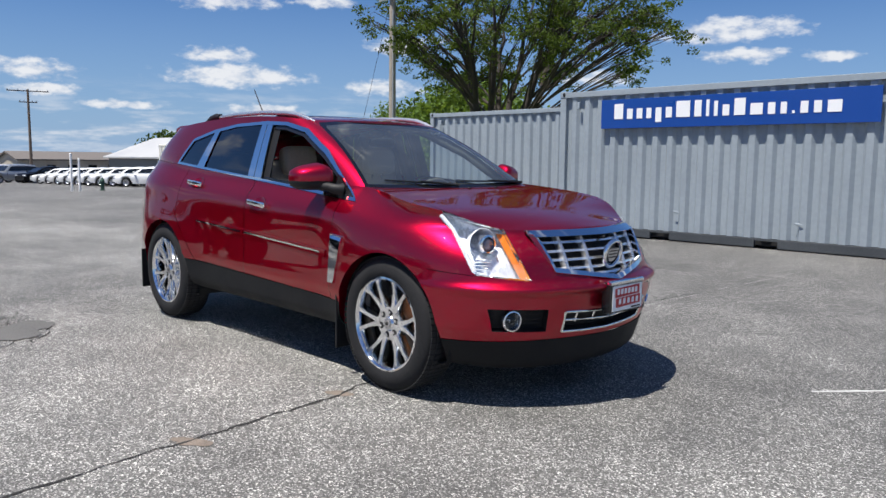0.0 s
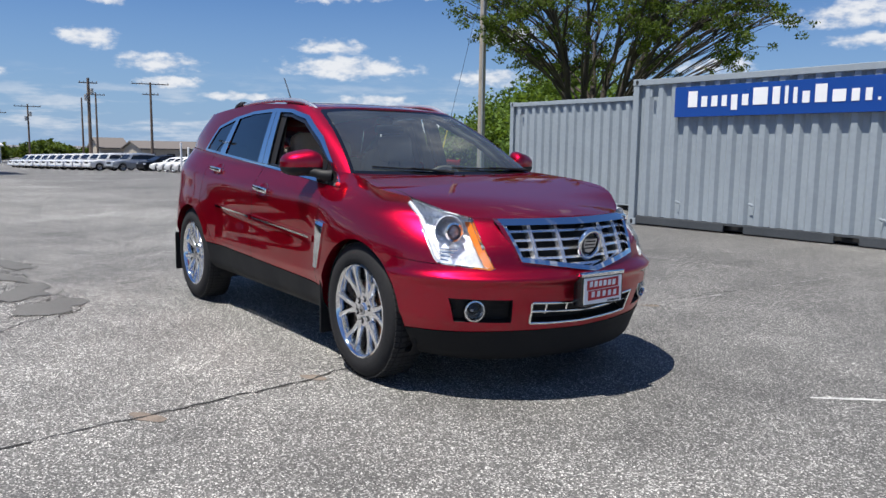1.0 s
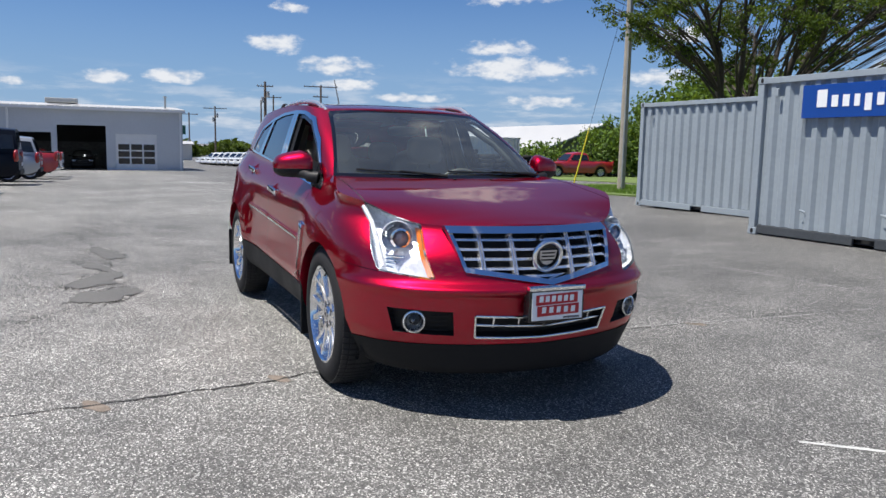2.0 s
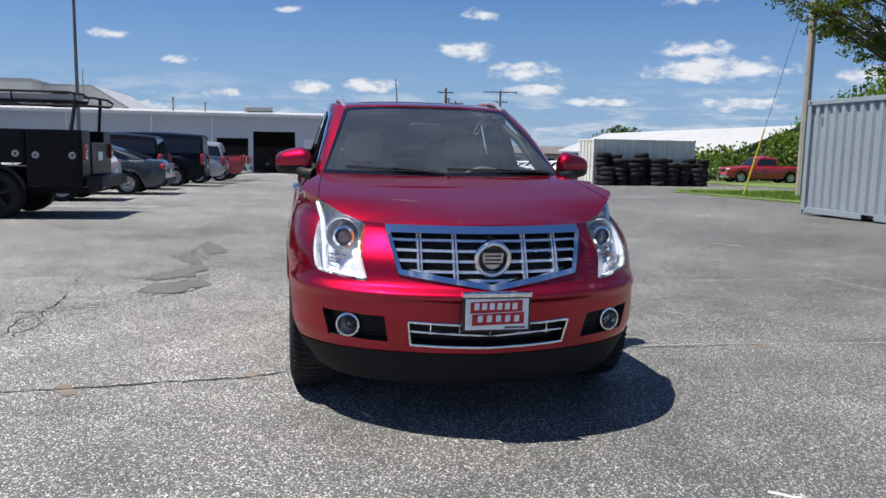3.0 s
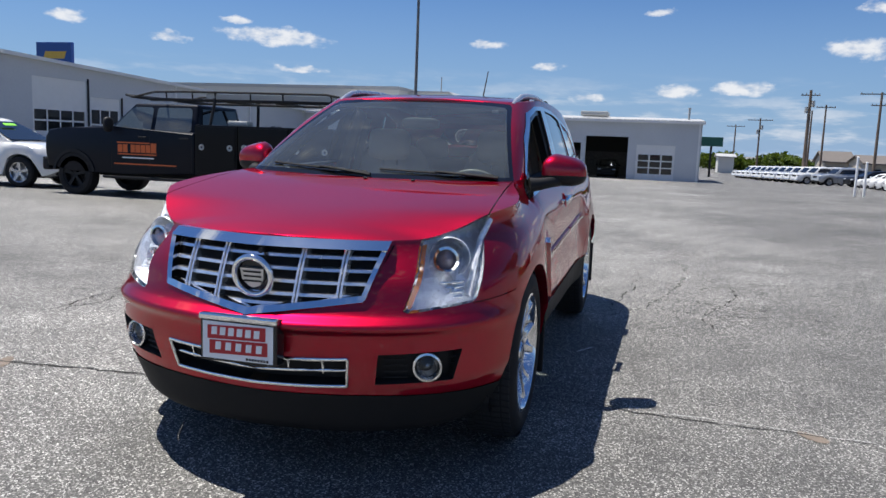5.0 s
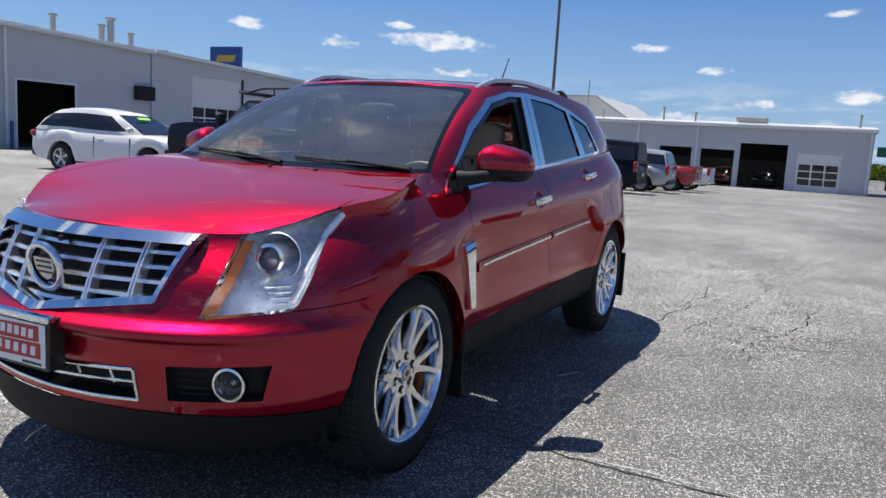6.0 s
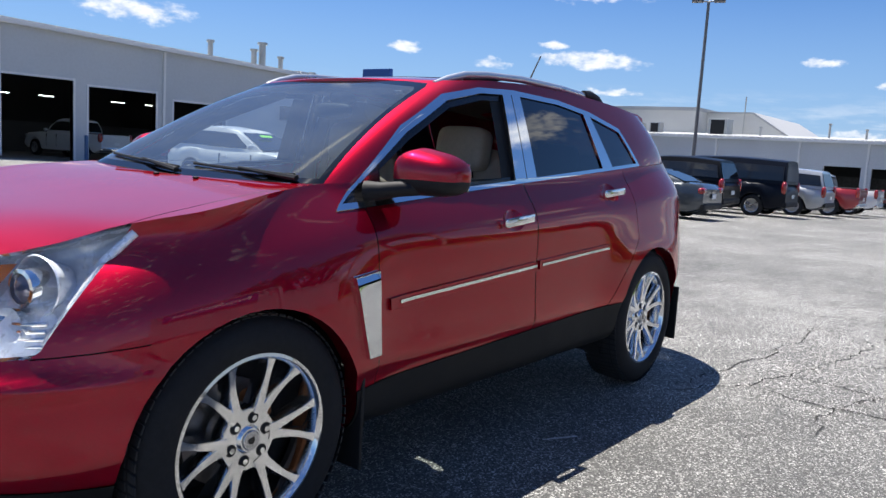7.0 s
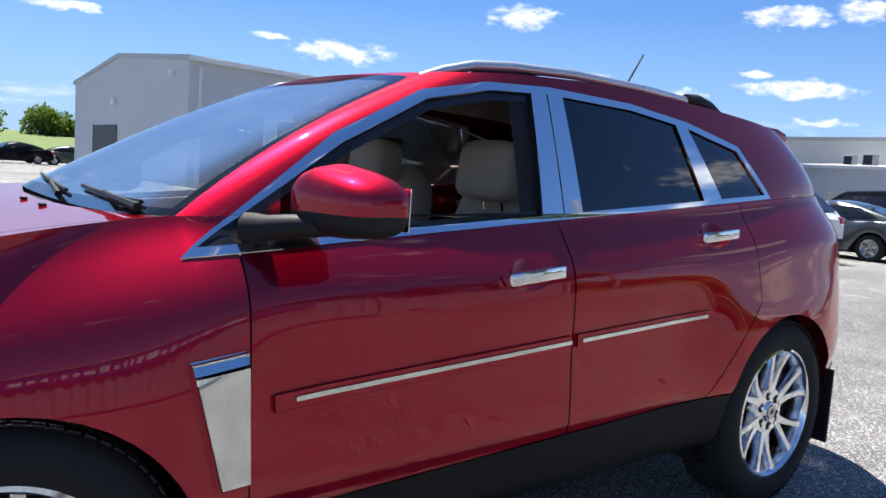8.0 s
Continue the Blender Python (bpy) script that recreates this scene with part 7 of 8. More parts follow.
part("instrument_hood", rounded_pod((0.14, 0.2, 0.06), 2.6).moved(pose(0.55, 0.38, 1.055)), CABIN, car, smooth=80)
wheel_ring = Geo().lathe([(0.016 * math.cos(k * 0.7854), 0.185 + 0.016 * math.sin(k * 0.7854)) for k in range(8)], "x", 36, closed=True).moved(pose(0.40, 0.38, 0.985, 0, 25, 0))
sw = part("steering_wheel", wheel_ring, surface("wheel_leather", (0.2, 0.17, 0.14), 0.5), car, smooth=60)
part("wheel_boss", rounded_pod((0.035, 0.075, 0.06)).moved(pose(0.41, 0.38, 0.98, 0, 25, 0)), CABIN, sw, smooth=60)
for a in (0.2, 2.9, 4.71):
    part("wheel_spoke", Geo().rod((0.41, 0.38, 0.98), (0.41 - 0.07 * math.sin(a), 0.38 + 0.18 * math.cos(a), 0.98 + 0.165 * math.sin(a)), 0.014, n=6), CABIN, sw)
part("centre_console", Geo().box(-0.25, 0.55, -0.11, 0.11, 0.45, 0.80, 0.04), CABIN, car)
part("rear_view_mirror", rounded_pod((0.02, 0.12, 0.035), 3.4).moved(pose(0.30, 0.0, 1.42)), CABIN, car, smooth=60)
part("sensor_pod", rounded_pod((0.06, 0.05, 0.03)).moved(pose(0.24, 0.0, 1.485)), CABIN, car, smooth=60)
part("headliner", skin_mesh("headliner", [[(q[0], q[1], q[2] - 0.035, *q[3:]) for q in poly] for poly in roof], 0, (1, -1)), HEADLINER, car)
part("sunshade", skin_mesh("sunshade", [[(q[0], q[1], q[2] - 0.037, *q[3:]) for q in poly] for poly in sunroof], 0, (1, -1)), HEADLINER, car)
for s in (1, -1):
    part("sun_visor", Geo().box(0.05, 0.22, s * 0.36 - 0.2, s * 0.36 + 0.2, 1.515, 1.53, 0.005), HEADLINER, car)

# ---- other vehicles of the lot ----
TAIL = surface("vehicle_tail_red", (0.28, 0.012, 0.012), 0.2, vary=0.1, coat=1.0)
LAMP_CLEAR = surface("vehicle_lamp_clear", (0.55, 0.57, 0.6), 0.12, metal=0.3, vary=0.1)
PAINTS = {
    "white": paint("white_paint", (0.72, 0.72, 0.71)),
    "silver": paint("silver_paint", (0.42, 0.43, 0.44), metal=0.5),
    "black": paint("black_paint", (0.004, 0.0045, 0.006)),
    "navy": paint("navy_paint", (0.006, 0.008, 0.014)),
    "grey": paint("dark_grey_paint", (0.035, 0.045, 0.055), metal=0.3),
    "red": paint("red_paint", (0.32, 0.014, 0.02)),
    "green": paint("dark_green_paint", (0.05, 0.075, 0.05)),
}
KINDS = {
    # length, width, wheel radius, front axle, rear axle, ground gap
    "sedan": (4.85, 1.84, 0.335, 1.45, -1.38, 0.20),
    "suv": (4.60, 1.83, 0.355, 1.37, -1.28, 0.25),
    "bigsuv": (5.20, 2.02, 0.40, 1.55, -1.45, 0.30),
    "van": (5.60, 2.01, 0.38, 1.75, -1.70, 0.28),
    "pickup": (5.80, 2.03, 0.41, 1.90, -1.75, 0.32),
}
DECK = {
    "sedan": [(-0.5, 0.86), (-0.485, 0.98), (-0.36, 1.04), (-0.1, 0.97), (0.16, 0.95), (0.36, 0.86), (0.47, 0.74), (0.5, 0.60)],
    "suv": [(-0.5, 0.95), (-0.485, 1.08), (-0.3, 1.08), (0.0, 1.03), (0.2, 1.04), (0.38, 0.98), (0.47, 0.88), (0.5, 0.72)],
    "bigsuv": [(-0.5, 1.0), (-0.49, 1.16), (-0.3, 1.18), (0.0, 1.16), (0.22, 1.18), (0.4, 1.12), (0.485, 1.02), (0.5, 0.8)],
    "van": [(-0.5, 1.0), (-0.495, 1.22), (-0.3, 1.22), (0.0, 1.20), (0.3, 1.18), (0.42, 1.06), (0.49, 0.96), (0.5, 0.75)],
    "pickup": [(-0.5, 1.0), (-0.495, 1.22), (-0.3, 1.24), (-0.1, 1.24), (0.18, 1.22), (0.4, 1.15), (0.485, 1.06), (0.5, 0.8)],
}
CAB = {
    # belt rear, roof rear, roof front, belt front (shares of the length), roof height
    "sedan": (-0.40, -0.20, 0.07, 0.22, 1.44),
    "suv": (-0.475, -0.345, 0.03, 0.26, 1.64),
    "bigsuv": (-0.49, -0.45, 0.06, 0.20, 1.88),
    "van": (-0.495, -0.485, 0.22, 0.36, 2.08),
    "pickup": (-0.145, -0.115, 0.09, 0.20, 1.92),
}


def car_wheel(parent, x, y, r, wide=0.22, dark=False):
    s = 1 if y > 0 else -1
    w = part("wheel", Geo().lathe([(-wide / 2, r * 0.66), (-wide / 2, r * 0.9), (-wide * 0.36, r), (wide * 0.36, r), (wide / 2, r * 0.9), (wide / 2, r * 0.66)], "y", 28), RUBBER, parent, smooth=35, at=pose(x, y, r, 0, 0, 0 if s > 0 else 180))
    g = Geo().lathe([(wide * 0.46, r * 0.66), (wide * 0.38, r * 0.60), (0.0, r * 0.58), (-0.01, 0.001)], "y", 28)
    rim = part("rim", g, PLASTIC if dark else SILVER, w, smooth=40)
    for k in range(5):
        a = 6.28318 * k / 5 + 0.3
        c, sn = math.cos(a), math.sin(a)
        q = r * 0.1
        part("spoke", Geo().add([(q * 0.6 * -sn, wide * 0.36, q * 0.6 * c), (q * 0.6 * sn, wide * 0.36, -q * 0.6 * c), (r * 0.62 * c + q * sn, wide * 0.42, r * 0.62 * sn - q * c), (r * 0.62 * c - q * sn, wide * 0.42, r * 0.62 * sn + q * c), (r * 0.62 * c, 0.0, r * 0.62 * sn), (0, 0, 0)], [(0, 1, 2, 3), (1, 5, 4, 2), (0, 3, 4, 5)]), PLASTIC if dark else SILVER, rim)
    return w


def vehicle(kind, colour, label, m, group="", doors=True, category="car"):
    """A parked vehicle that looks to +x; its origin lies on the ground in its middle."""
    L, W, R, fa, ra, gap = KINDS[kind]
    v = thing("parked_" + {"bigsuv": "suv"}.get(kind, kind), label, category, m, group)
    body = PAINTS[colour]
    deck = curve([(a * L, b) for a, b in DECK[kind]])
    k, hw = 34, W / 2
    rows = []
    for i in range(k + 1):
        x = -L / 2 + L * i / k
        e = abs(x) / (L / 2)
        w = hw * (1 - 0.13 * e ** 6 - 0.03 * e ** 2)
        zt = deck(x)
        zb = gap + 0.16 * max(0, e - 0.86) / 0.14
        for ax in (fa, ra):
            d = R + 0.06
            if abs(x - ax) < d:
                zb = max(zb, R + math.sqrt(max(0.0, d * d - (x - ax) ** 2)) * 0.98)
        zb = min(zb, zt - 0.06)
        lo, hi = zb, zt
        rows.append([(x, 0, lo), (x, w * 0.80, lo), (x, w * 0.97, lo + 0.05 * (hi - lo)), (x, w, lo + 0.35 * (hi - lo)), (x, w * 0.995, lo + 0.62 * (hi - lo)), (x, w * 0.965, lo + 0.86 * (hi - lo)), (x, w * 0.90, hi - 0.015), (x, w * 0.6, hi + 0.012), (x, 0, hi + 0.02)])
    g = Geo()
    q = len(rows[0])
    full = [r + [(x, -y, z) for x, y, z in r[::-1][1:-1]] for r in rows]
    n = len(full[0])
    g.add([p for r in full for p in r], [(i * n + j, i * n + (j + 1) % n, (i + 1) * n + (j + 1) % n, (i + 1) * n + j) for i in range(k) for j in range(n)] + [tuple(range(n)), tuple(range(k * n, (k + 1) * n))])
    part("body", g, body, v, smooth=38)
    # cabin with sloped sides and its glass
    b0, r0, r1, b1, H = CAB[kind]
    zb0, zb1 = deck(b0 * L), deck(b1 * L)
    yb, yr = hw * 0.90, hw * 0.68
    foot = [(b0 * L, zb0), (b1 * L, zb1)]
    roof_z = lambda t: H - 0.08 + 0.08 * math.sin(math.pi * min(1, max(0, t)))
    secs = []
    for t in [i / 10 for i in range(11)]:
        xb = b0 * L + (b1 - b0) * L * t
        xr = r0 * L + (r1 - r0) * L * t
        secs.append([(xb, yb * (0.93 if t in (0, 1) else 1), deck(xb) - 0.04), ((xb + xr) / 2, (yb + yr) / 2 + 0.03, (deck(xb) + roof_z(t)) / 2), (xr, yr, roof_z(t) - 0.03), (xr, yr * 0.85, roof_z(t)), (xr, 0, roof_z(t) + 0.03)])
    g = Geo()
    full = [r + [(x, -y, z) for x, y, z in r[::-1][1:]] for r in secs]
    n = len(full[0])
    g.add([p for r in full for p in r], [(i * n + j, i * n + j + 1, (i + 1) * n + j + 1, (i + 1) * n + j) for i in range(10) for j in range(n - 1)] + [tuple(range(n)), tuple(range(10 * n, 11 * n))])
    part("cabin", g, body, v, smooth=38)

    def at(t, h, s, out=0.006):
        """A place on the cabin's side, t along and h up."""
        xb = b0 * L + (b1 - b0) * L * t
        xr = r0 * L + (r1 - r0) * L * t
        zlo, zhi = deck(xb), roof_z(t)
        hh = h
        y = (yb + (yr - yb) * hh) + 0.05 * math.sin(math.pi * hh)
        return (xb + (xr - xb) * hh, s * (y + out), zlo + (zhi - zlo) * hh)

    spans = {"sedan": [(0.13, 0.45), (0.49, 0.86)], "suv": [(0.05, 0.24), (0.28, 0.54), (0.58, 0.88)], "bigsuv": [(0.04, 0.28), (0.32, 0.58), (0.62, 0.90)], "van": [(0.03, 0.26), (0.29, 0.55), (0.60, 0.90)], "pickup": [(0.08, 0.46), (0.52, 0.88)]}[kind]
    for s in (1, -1):
        t0, t1 = spans[0][0] - 0.012, spans[-1][1] + 0.012
        cols = [t0 + (t1 - t0) * i / 10 for i in range(11)]
        part("window_pillar", Geo().add([at(t, h, s, 0.003) for t in cols for h in (0.11, 0.45, 0.76)], [(i * 3 + j, (i + 1) * 3 + j, (i + 1) * 3 + j + 1, i * 3 + j + 1) for i in range(10) for j in range(2)]), TRIM_BLACK, v)
        for t0, t1 in spans:
            cols = [t0 + (t1 - t0) * i / 4 for i in range(5)]
            hs = [0.14, 0.45, 0.73]
            w = Geo().add([at(t, h, s) for t in cols for h in hs], [(i * 3 + j, (i + 1) * 3 + j, (i + 1) * 3 + j + 1, i * 3 + j + 1) for i in range(4) for j in range(2)])
            part("side_window", w, GLASS_DARK, v)
        dm = part("door_mirror", rounded_pod((0.07, 0.10, 0.07), 3.0, 14, 10).moved(pose(b1 * L * 0.78, s * (hw + 0.07), deck(b1 * L * 0.8) + 0.10)), body if kind != "van" else PLASTIC, v, smooth=60)
        if doors:
            for x in (spans[-1][0], spans[-1][1] + 0.02):
                xb = b0 * L + (b1 - b0) * L * x
                part("door_gap", Geo().box(xb - 0.004, xb + 0.004, min(s * (hw * 0.90), s * (hw + 0.0045)), max(s * (hw * 0.90), s * (hw + 0.0045)), gap + 0.18, deck(xb) - 0.1), BLACK, v)
            part("door_handle", Geo().box(-0.09, 0.09, -0.02, 0.02, -0.015, 0.015, 0.008).moved(pose(b0 * L + (b1 - b0) * L * (spans[-1][0] + 0.06), s * (hw + 0.0), deck(0) - 0.16)), body, v)
        part("headlight", rounded_pod((0.14, 0.20, 0.085), 3.0, 14, 10).moved(pose(L / 2 - 0.14, s * hw * 0.68, deck(L * 0.47) - 0.12)), LAMP_CLEAR, v, smooth=60)
        tz = deck(-L * 0.48) - 0.15
        tall = 0.22 if kind in ("van", "pickup", "bigsuv") else 0.09
        part("tail_lamp", rounded_pod((0.09, 0.11 if tall > 0.1 else 0.2, tall), 3.0, 14, 10).moved(pose(-L / 2 + 0.07, s * hw * (0.86 if tall > 0.1 else 0.74), tz)), TAIL, v, smooth=60)
        for ax in (fa, ra):
            car_wheel(v, ax, s * (hw - 0.125), R)

    def screen(x0, x1, name, t, sgn):
        a = Geo()
        pts = []
        for h in (0.10, 0.5, 0.88):
            p = at(t, h, 1, 0)
            pts.append([(p[0] + sgn * 0.012, y, p[2] + 0.008) for y in (-p[1] * 0.88, -p[1] * 0.4, p[1] * 0.4, p[1] * 0.88)])
        a.add([q for r in pts for q in r], [(i * 4 + j, i * 4 + j + 1, (i + 1) * 4 + j + 1, (i + 1) * 4 + j) for i in range(2) for j in range(3)])
        part(name, a, GLASS_DARK, v)

    screen(0, 0, "windscreen", 1.0, 1)
    screen(0, 0, "rear_window", 0.0, -1)
    part("grille", Geo().box(L / 2 - 0.06, L / 2 + 0.012, -hw * 0.42, hw * 0.42, deck(L * 0.47) - 0.32, deck(L * 0.47) - 0.10, 0.03), PLASTIC, v)
    part("front_bumper", Geo().box(L / 2 - 0.16, L / 2 + 0.02, -hw * 0.80, hw * 0.80, gap + 0.05, gap + 0.22, 0.06), PLASTIC if kind != "pickup" else CHROME, v)
    part("rear_bumper", Geo().box(-L / 2 - 0.04, -L / 2 + 0.2, -hw * 0.84, hw * 0.84, gap + 0.10, gap + 0.30, 0.06), PLASTIC if kind != "pickup" else CHROME, v)
    part("plate_blank", Geo().box(-L / 2 - 0.045, -L / 2 - 0.03, -0.15, 0.15, gap + 0.42, gap + 0.55), SIGN_WHITE, v)
    part("underbody", Geo().box(-L * 0.44, L * 0.44, -hw * 0.62, hw * 0.62, gap - 0.02, gap + 0.35), BLACK, v)
    if kind == "pickup":
        g = Geo()
        x0, x1 = -L / 2 + 0.08, b0 * L - 0.05
        part("bed_floor", Geo().box(x0, x1, -hw * 0.78, hw * 0.78, 1.245, 1.262), PLASTIC, v)
        part("tailgate_panel", Geo().box(-L / 2 - 0.012, -L / 2 + 0.03, -hw * 0.74, hw * 0.74, 0.72, 1.22, 0.02), body, v)
    return v


def line_of(kind, colour, label, places, group, turn, category="car"):
    """The same vehicle repeated at several places."""
    x, y = places[0]
    first = vehicle(kind, colour, label, stand(x, y, turn), group, category=category)
    for i, (x, y) in enumerate(places[1:]):
        copy_thing(first, stand(x, y, turn + 2.0 * math.sin(i * 2.7)))
    return first


# the white crossover that faces the bays
crv = vehicle("suv", "white", "white compact crossover parked before the service bays", stand(-10.35, -14.25, 99))
part("window_tag", Geo().box(-0.005, 0.005, -0.22, 0.22, -0.05, 0.05).moved(pose(0.545, 0.0, 1.435, 0, -60, 0)), surface("lime_tag", (0.25, 0.75, 0.05), 0.6), crv, "lime green sale marking")
# the row whose tails look towards the camera's walk
ROW = -90
vehicle("suv", "white", "white crossover parked beside the black work truck", stand(-15.2, -7.8, ROW), "parked row")
vehicle("sedan", "grey", "dark grey saloon parked in the row", stand(-19.0, -7.2, ROW), "parked row")
vehicle("bigsuv", "black", "black large sport utility parked in the row", stand(-22.9, -8.1, ROW), "parked row")
vehicle("van", "navy", "dark navy cargo van parked in the row", stand(-26.8, -7.4, ROW), "parked row", category="van")
vehicle("bigsuv", "silver", "silver sport utility parked in the row", stand(-31.0, -6.8, ROW), "parked row")
vehicle("pickup", "red", "red pickup truck parked in the row", stand(-35.0, -6.6, ROW), "parked row", category="pickup truck")
vehicle("pickup", "white", "white pickup truck parked in the row", stand(-39.5, -6.6, ROW), "parked row", category="pickup truck")
# second line of cars in front of the service wing
vehicle("pickup", "white", "white pickup truck inside the workshop bay", stand(-16.6, -36.0, -80), category="pickup truck")
vehicle("sedan", "silver", "silver saloon parked by the service wing", stand(-30.5, -24.5, 178))
vehicle("sedan", "black", "black saloon parked by the service wing", stand(-36.5, -24.8, 180))
vehicle("suv", "black", "black crossover inside the far workshop", stand(-67.0, -3.2, 0))
vehicle("suv", "red", "dark red crossover inside the far workshop", stand(-67.0, -6.6, 0))
# stock in front of the road
line_of("sedan", "white", "white saloon in the row of stock cars", [(-50.5 - 2.75 * i, 20.0 + 0.1 * i) for i in range(9)], "white stock cars", 228)
vehicle("suv", "black", "black crossover in the row of stock cars", stand(-78.5, 21.0, -75), "stock cars")
vehicle("bigsuv", "silver", "silver sport utility in the row of stock cars", stand(-82.0, 19.0, -75), "stock cars")
line_of("pickup", "white", "white pickup truck in the row of stock trucks", [(-86.5 - 3.1 * i, 18.0 - 0.35 * i) for i in range(11)], "white stock trucks", -75, "pickup truck")
vehicle("van", "white", "white cargo van behind the stock trucks", stand(-104.0, 22.5, -80), "stock cars", category="van")
vehicle("van", "white", "white cargo van by the roadside shop", stand(-98.0, 38.0, -80), "stock cars", category="van")
# beyond the tyre container
vehicle("pickup", "red", "red pickup truck parked on the grass verge", stand(-45.5, 31.8, -96), category="pickup truck")
vehicle("sedan", "white", "white car parked beside the red pickup", stand(-50.5, 28.6, -96))
# far side of the service building
line_of("sedan", "black", "dark car parked beyond the service building", [(-3.4, -56.6), (-7.9, -57.4)], "far cars", 8)
vehicle("sedan", "green", "dark green car parked beyond the service building", stand(-12.2, -59.2, 175), "far cars")


# ---- the black work truck with a ladder rack ----
def work_truck(m):
    t = thing("work_truck", "black crew-cab work truck with service body and ladder rack", "pickup truck", m)
    body, hw = PAINTS["black"], 1.01
    navy = PAINTS["navy"]
    CAB_GLASS = surface("cab_glass", (0.07, 0.09, 0.10), 0.04, vary=0.2, scale=2, rough_vary=0.0, spec=0.9)
    # cab and bonnet
    low = [(3.04, 0.60), (3.09, 0.95), (3.07, 1.20), (2.98, 1.36), (2.6, 1.41), (1.58, 1.47), (1.38, 1.42), (-0.54, 1.40), (-0.54, 0.55), (1.05, 0.50), (1.35, 0.50), (2.5, 0.52)]
    part("cab_body", softened(Geo().prism(low, -hw, hw), 0.05), navy, t, smooth=40)
    top = Geo()
    ring0 = [(1.62, 0.93), (1.62, -0.93), (-0.53, -0.93), (-0.53, 0.93)]
    ring1 = [(1.02, 0.74), (1.02, -0.74), (-0.46, -0.74), (-0.46, 0.74)]
    top.add([(x, y, 1.34) for x, y in ring0] + [(x, y, 1.96) for x, y in ring1], [(0, 1, 5, 4), (1, 2, 6, 5), (2, 3, 7, 6), (3, 0, 4, 7), (4, 5, 6, 7)])
    part("cab_roof", softened(top, 0.06), navy, t, smooth=40)
    for s in (1, -1):
        for outline in (((1.43, 0.10), (1.40, 0.22), (1.06, 0.82), (0.99, 0.88), (0.60, 0.88), (0.55, 0.82), (0.54, 0.16), (0.57, 0.10)), ((0.42, 0.10), (0.45, 0.16), (0.45, 0.82), (0.41, 0.88), (-0.30, 0.88), (-0.36, 0.80), (-0.40, 0.17), (-0.36, 0.10))):
            p = [(x, s * (0.938 - 0.19 * h), 1.34 + 0.62 * h) for x, h in outline]
            part("side_window", Geo().add(p, [tuple(range(8))]), CAB_GLASS, t)
        for x in (1.42, 0.50, -0.47):
            part("door_gap", Geo().box(x - 0.004, x + 0.004, min(s * 0.96, s * 1.0125), max(s * 0.96, s * 1.0125), 0.6, 1.3), BLACK, t)
        for x in (0.66, -0.30):
            part("door_handle", Geo().box(x - 0.1, x + 0.1, min(s * 0.99, s * 1.035), max(s * 0.99, s * 1.035), 1.25, 1.285, 0.01), PLASTIC, t)
        part("door_mirror", rounded_pod((0.06, 0.12, 0.15), 3.2, 14, 10).moved(pose(1.36, s * 1.17, 1.50)), PLASTIC, t, smooth=60)
        part("running_board", Geo().box(-0.55, 1.6, min(s * 0.85, s * 1.08), max(s * 0.85, s * 1.08), 0.40, 0.46, 0.02), PLASTIC, t)
        part("headlight", Geo().box(2.92, 3.09, min(s * 0.62, s * 0.985), max(s * 0.62, s * 0.985), 0.98, 1.24, 0.04), LAMP_CLEAR, t)
        # wheels
        for x in (2.36, -2.10):
            car_wheel(t, x, s * 0.86, 0.43, 0.30, True)
            rim = [(r * math.cos(a), r * math.sin(a)) for r, sign in ((0.47, 1), (0.535, -1)) for a in [math.pi * (0.06 + 0.88 * (k if sign > 0 else 18 - k) / 18) for k in range(19)]]
            g = Geo().prism([(x + u, 0.43 + w) for u, w in rim], min(s * 0.98, s * 1.03), max(s * 0.98, s * 1.03))
            part("wheel_arch", g, PLASTIC, t)
        # service body
        y0, y1 = (0.48, 1.04) if s > 0 else (-1.04, -0.48)
        sb = part("service_box", Geo().box(-3.55, -2.64, y0, y1, 0.56, 1.56, 0.02), body, t)
        part("service_box", Geo().box(-1.52, -0.57, y0, y1, 0.56, 1.56, 0.02), body, t)
        part("service_box", Geo().box(-2.63, -1.53, y0, y1, 0.98, 1.56, 0.02), body, t)
        for x0, x1, z0 in ((-3.51, -2.68, 0.62), (-2.60, -1.56, 1.02), (-1.48, -0.61, 0.62)):
            d = part("locker_door", Geo().box(x0, x1, min(s * 1.041, s * 1.056), max(s * 1.041, s * 1.056), z0, 1.52, 0.006), body, t)
            xm = (x0 + x1) / 2
            for xx in ((xm,) if x1 - x0 < 0.8 else (x0 + 0.12, x1 - 0.12)):
                part("paddle_latch", Geo().lathe([(0.0, 0.02), (0.012, 0.05), (0.008, 0.06), (0.0, 0.062)], "y", 18).moved(pose(xx, s * 1.056, 1.14 if z0 > 0.9 else 1.12, 0, 0, 0 if s > 0 else 180)), GALV, d)
        part("tail_lamp", Geo().box(-3.60, -3.54, min(s * 0.86, s * 1.0), max(s * 0.86, s * 1.0), 1.05, 1.32, 0.01), TAIL, t)
    part("bed_floor", Geo().box(-3.5, -0.57, -0.49, 0.49, 0.8, 0.9), PLASTIC, t)
    part("tailgate", Geo().box(-3.57, -3.5, -0.48, 0.48, 0.75, 1.35, 0.02), body, t)
    part("plate_blank", Geo().box(-3.59, -3.572, -0.2, 0.1, 1.02, 1.18), SIGN_WHITE, t)
    part("rear_bumper", Geo().box(-3.85, -3.58, -1.0, 1.0, 0.55, 0.75, 0.03), PLASTIC, t)
    part("front_bumper", Geo().box(3.02, 3.20, -0.98, 0.98, 0.5, 0.78, 0.05), PLASTIC, t)
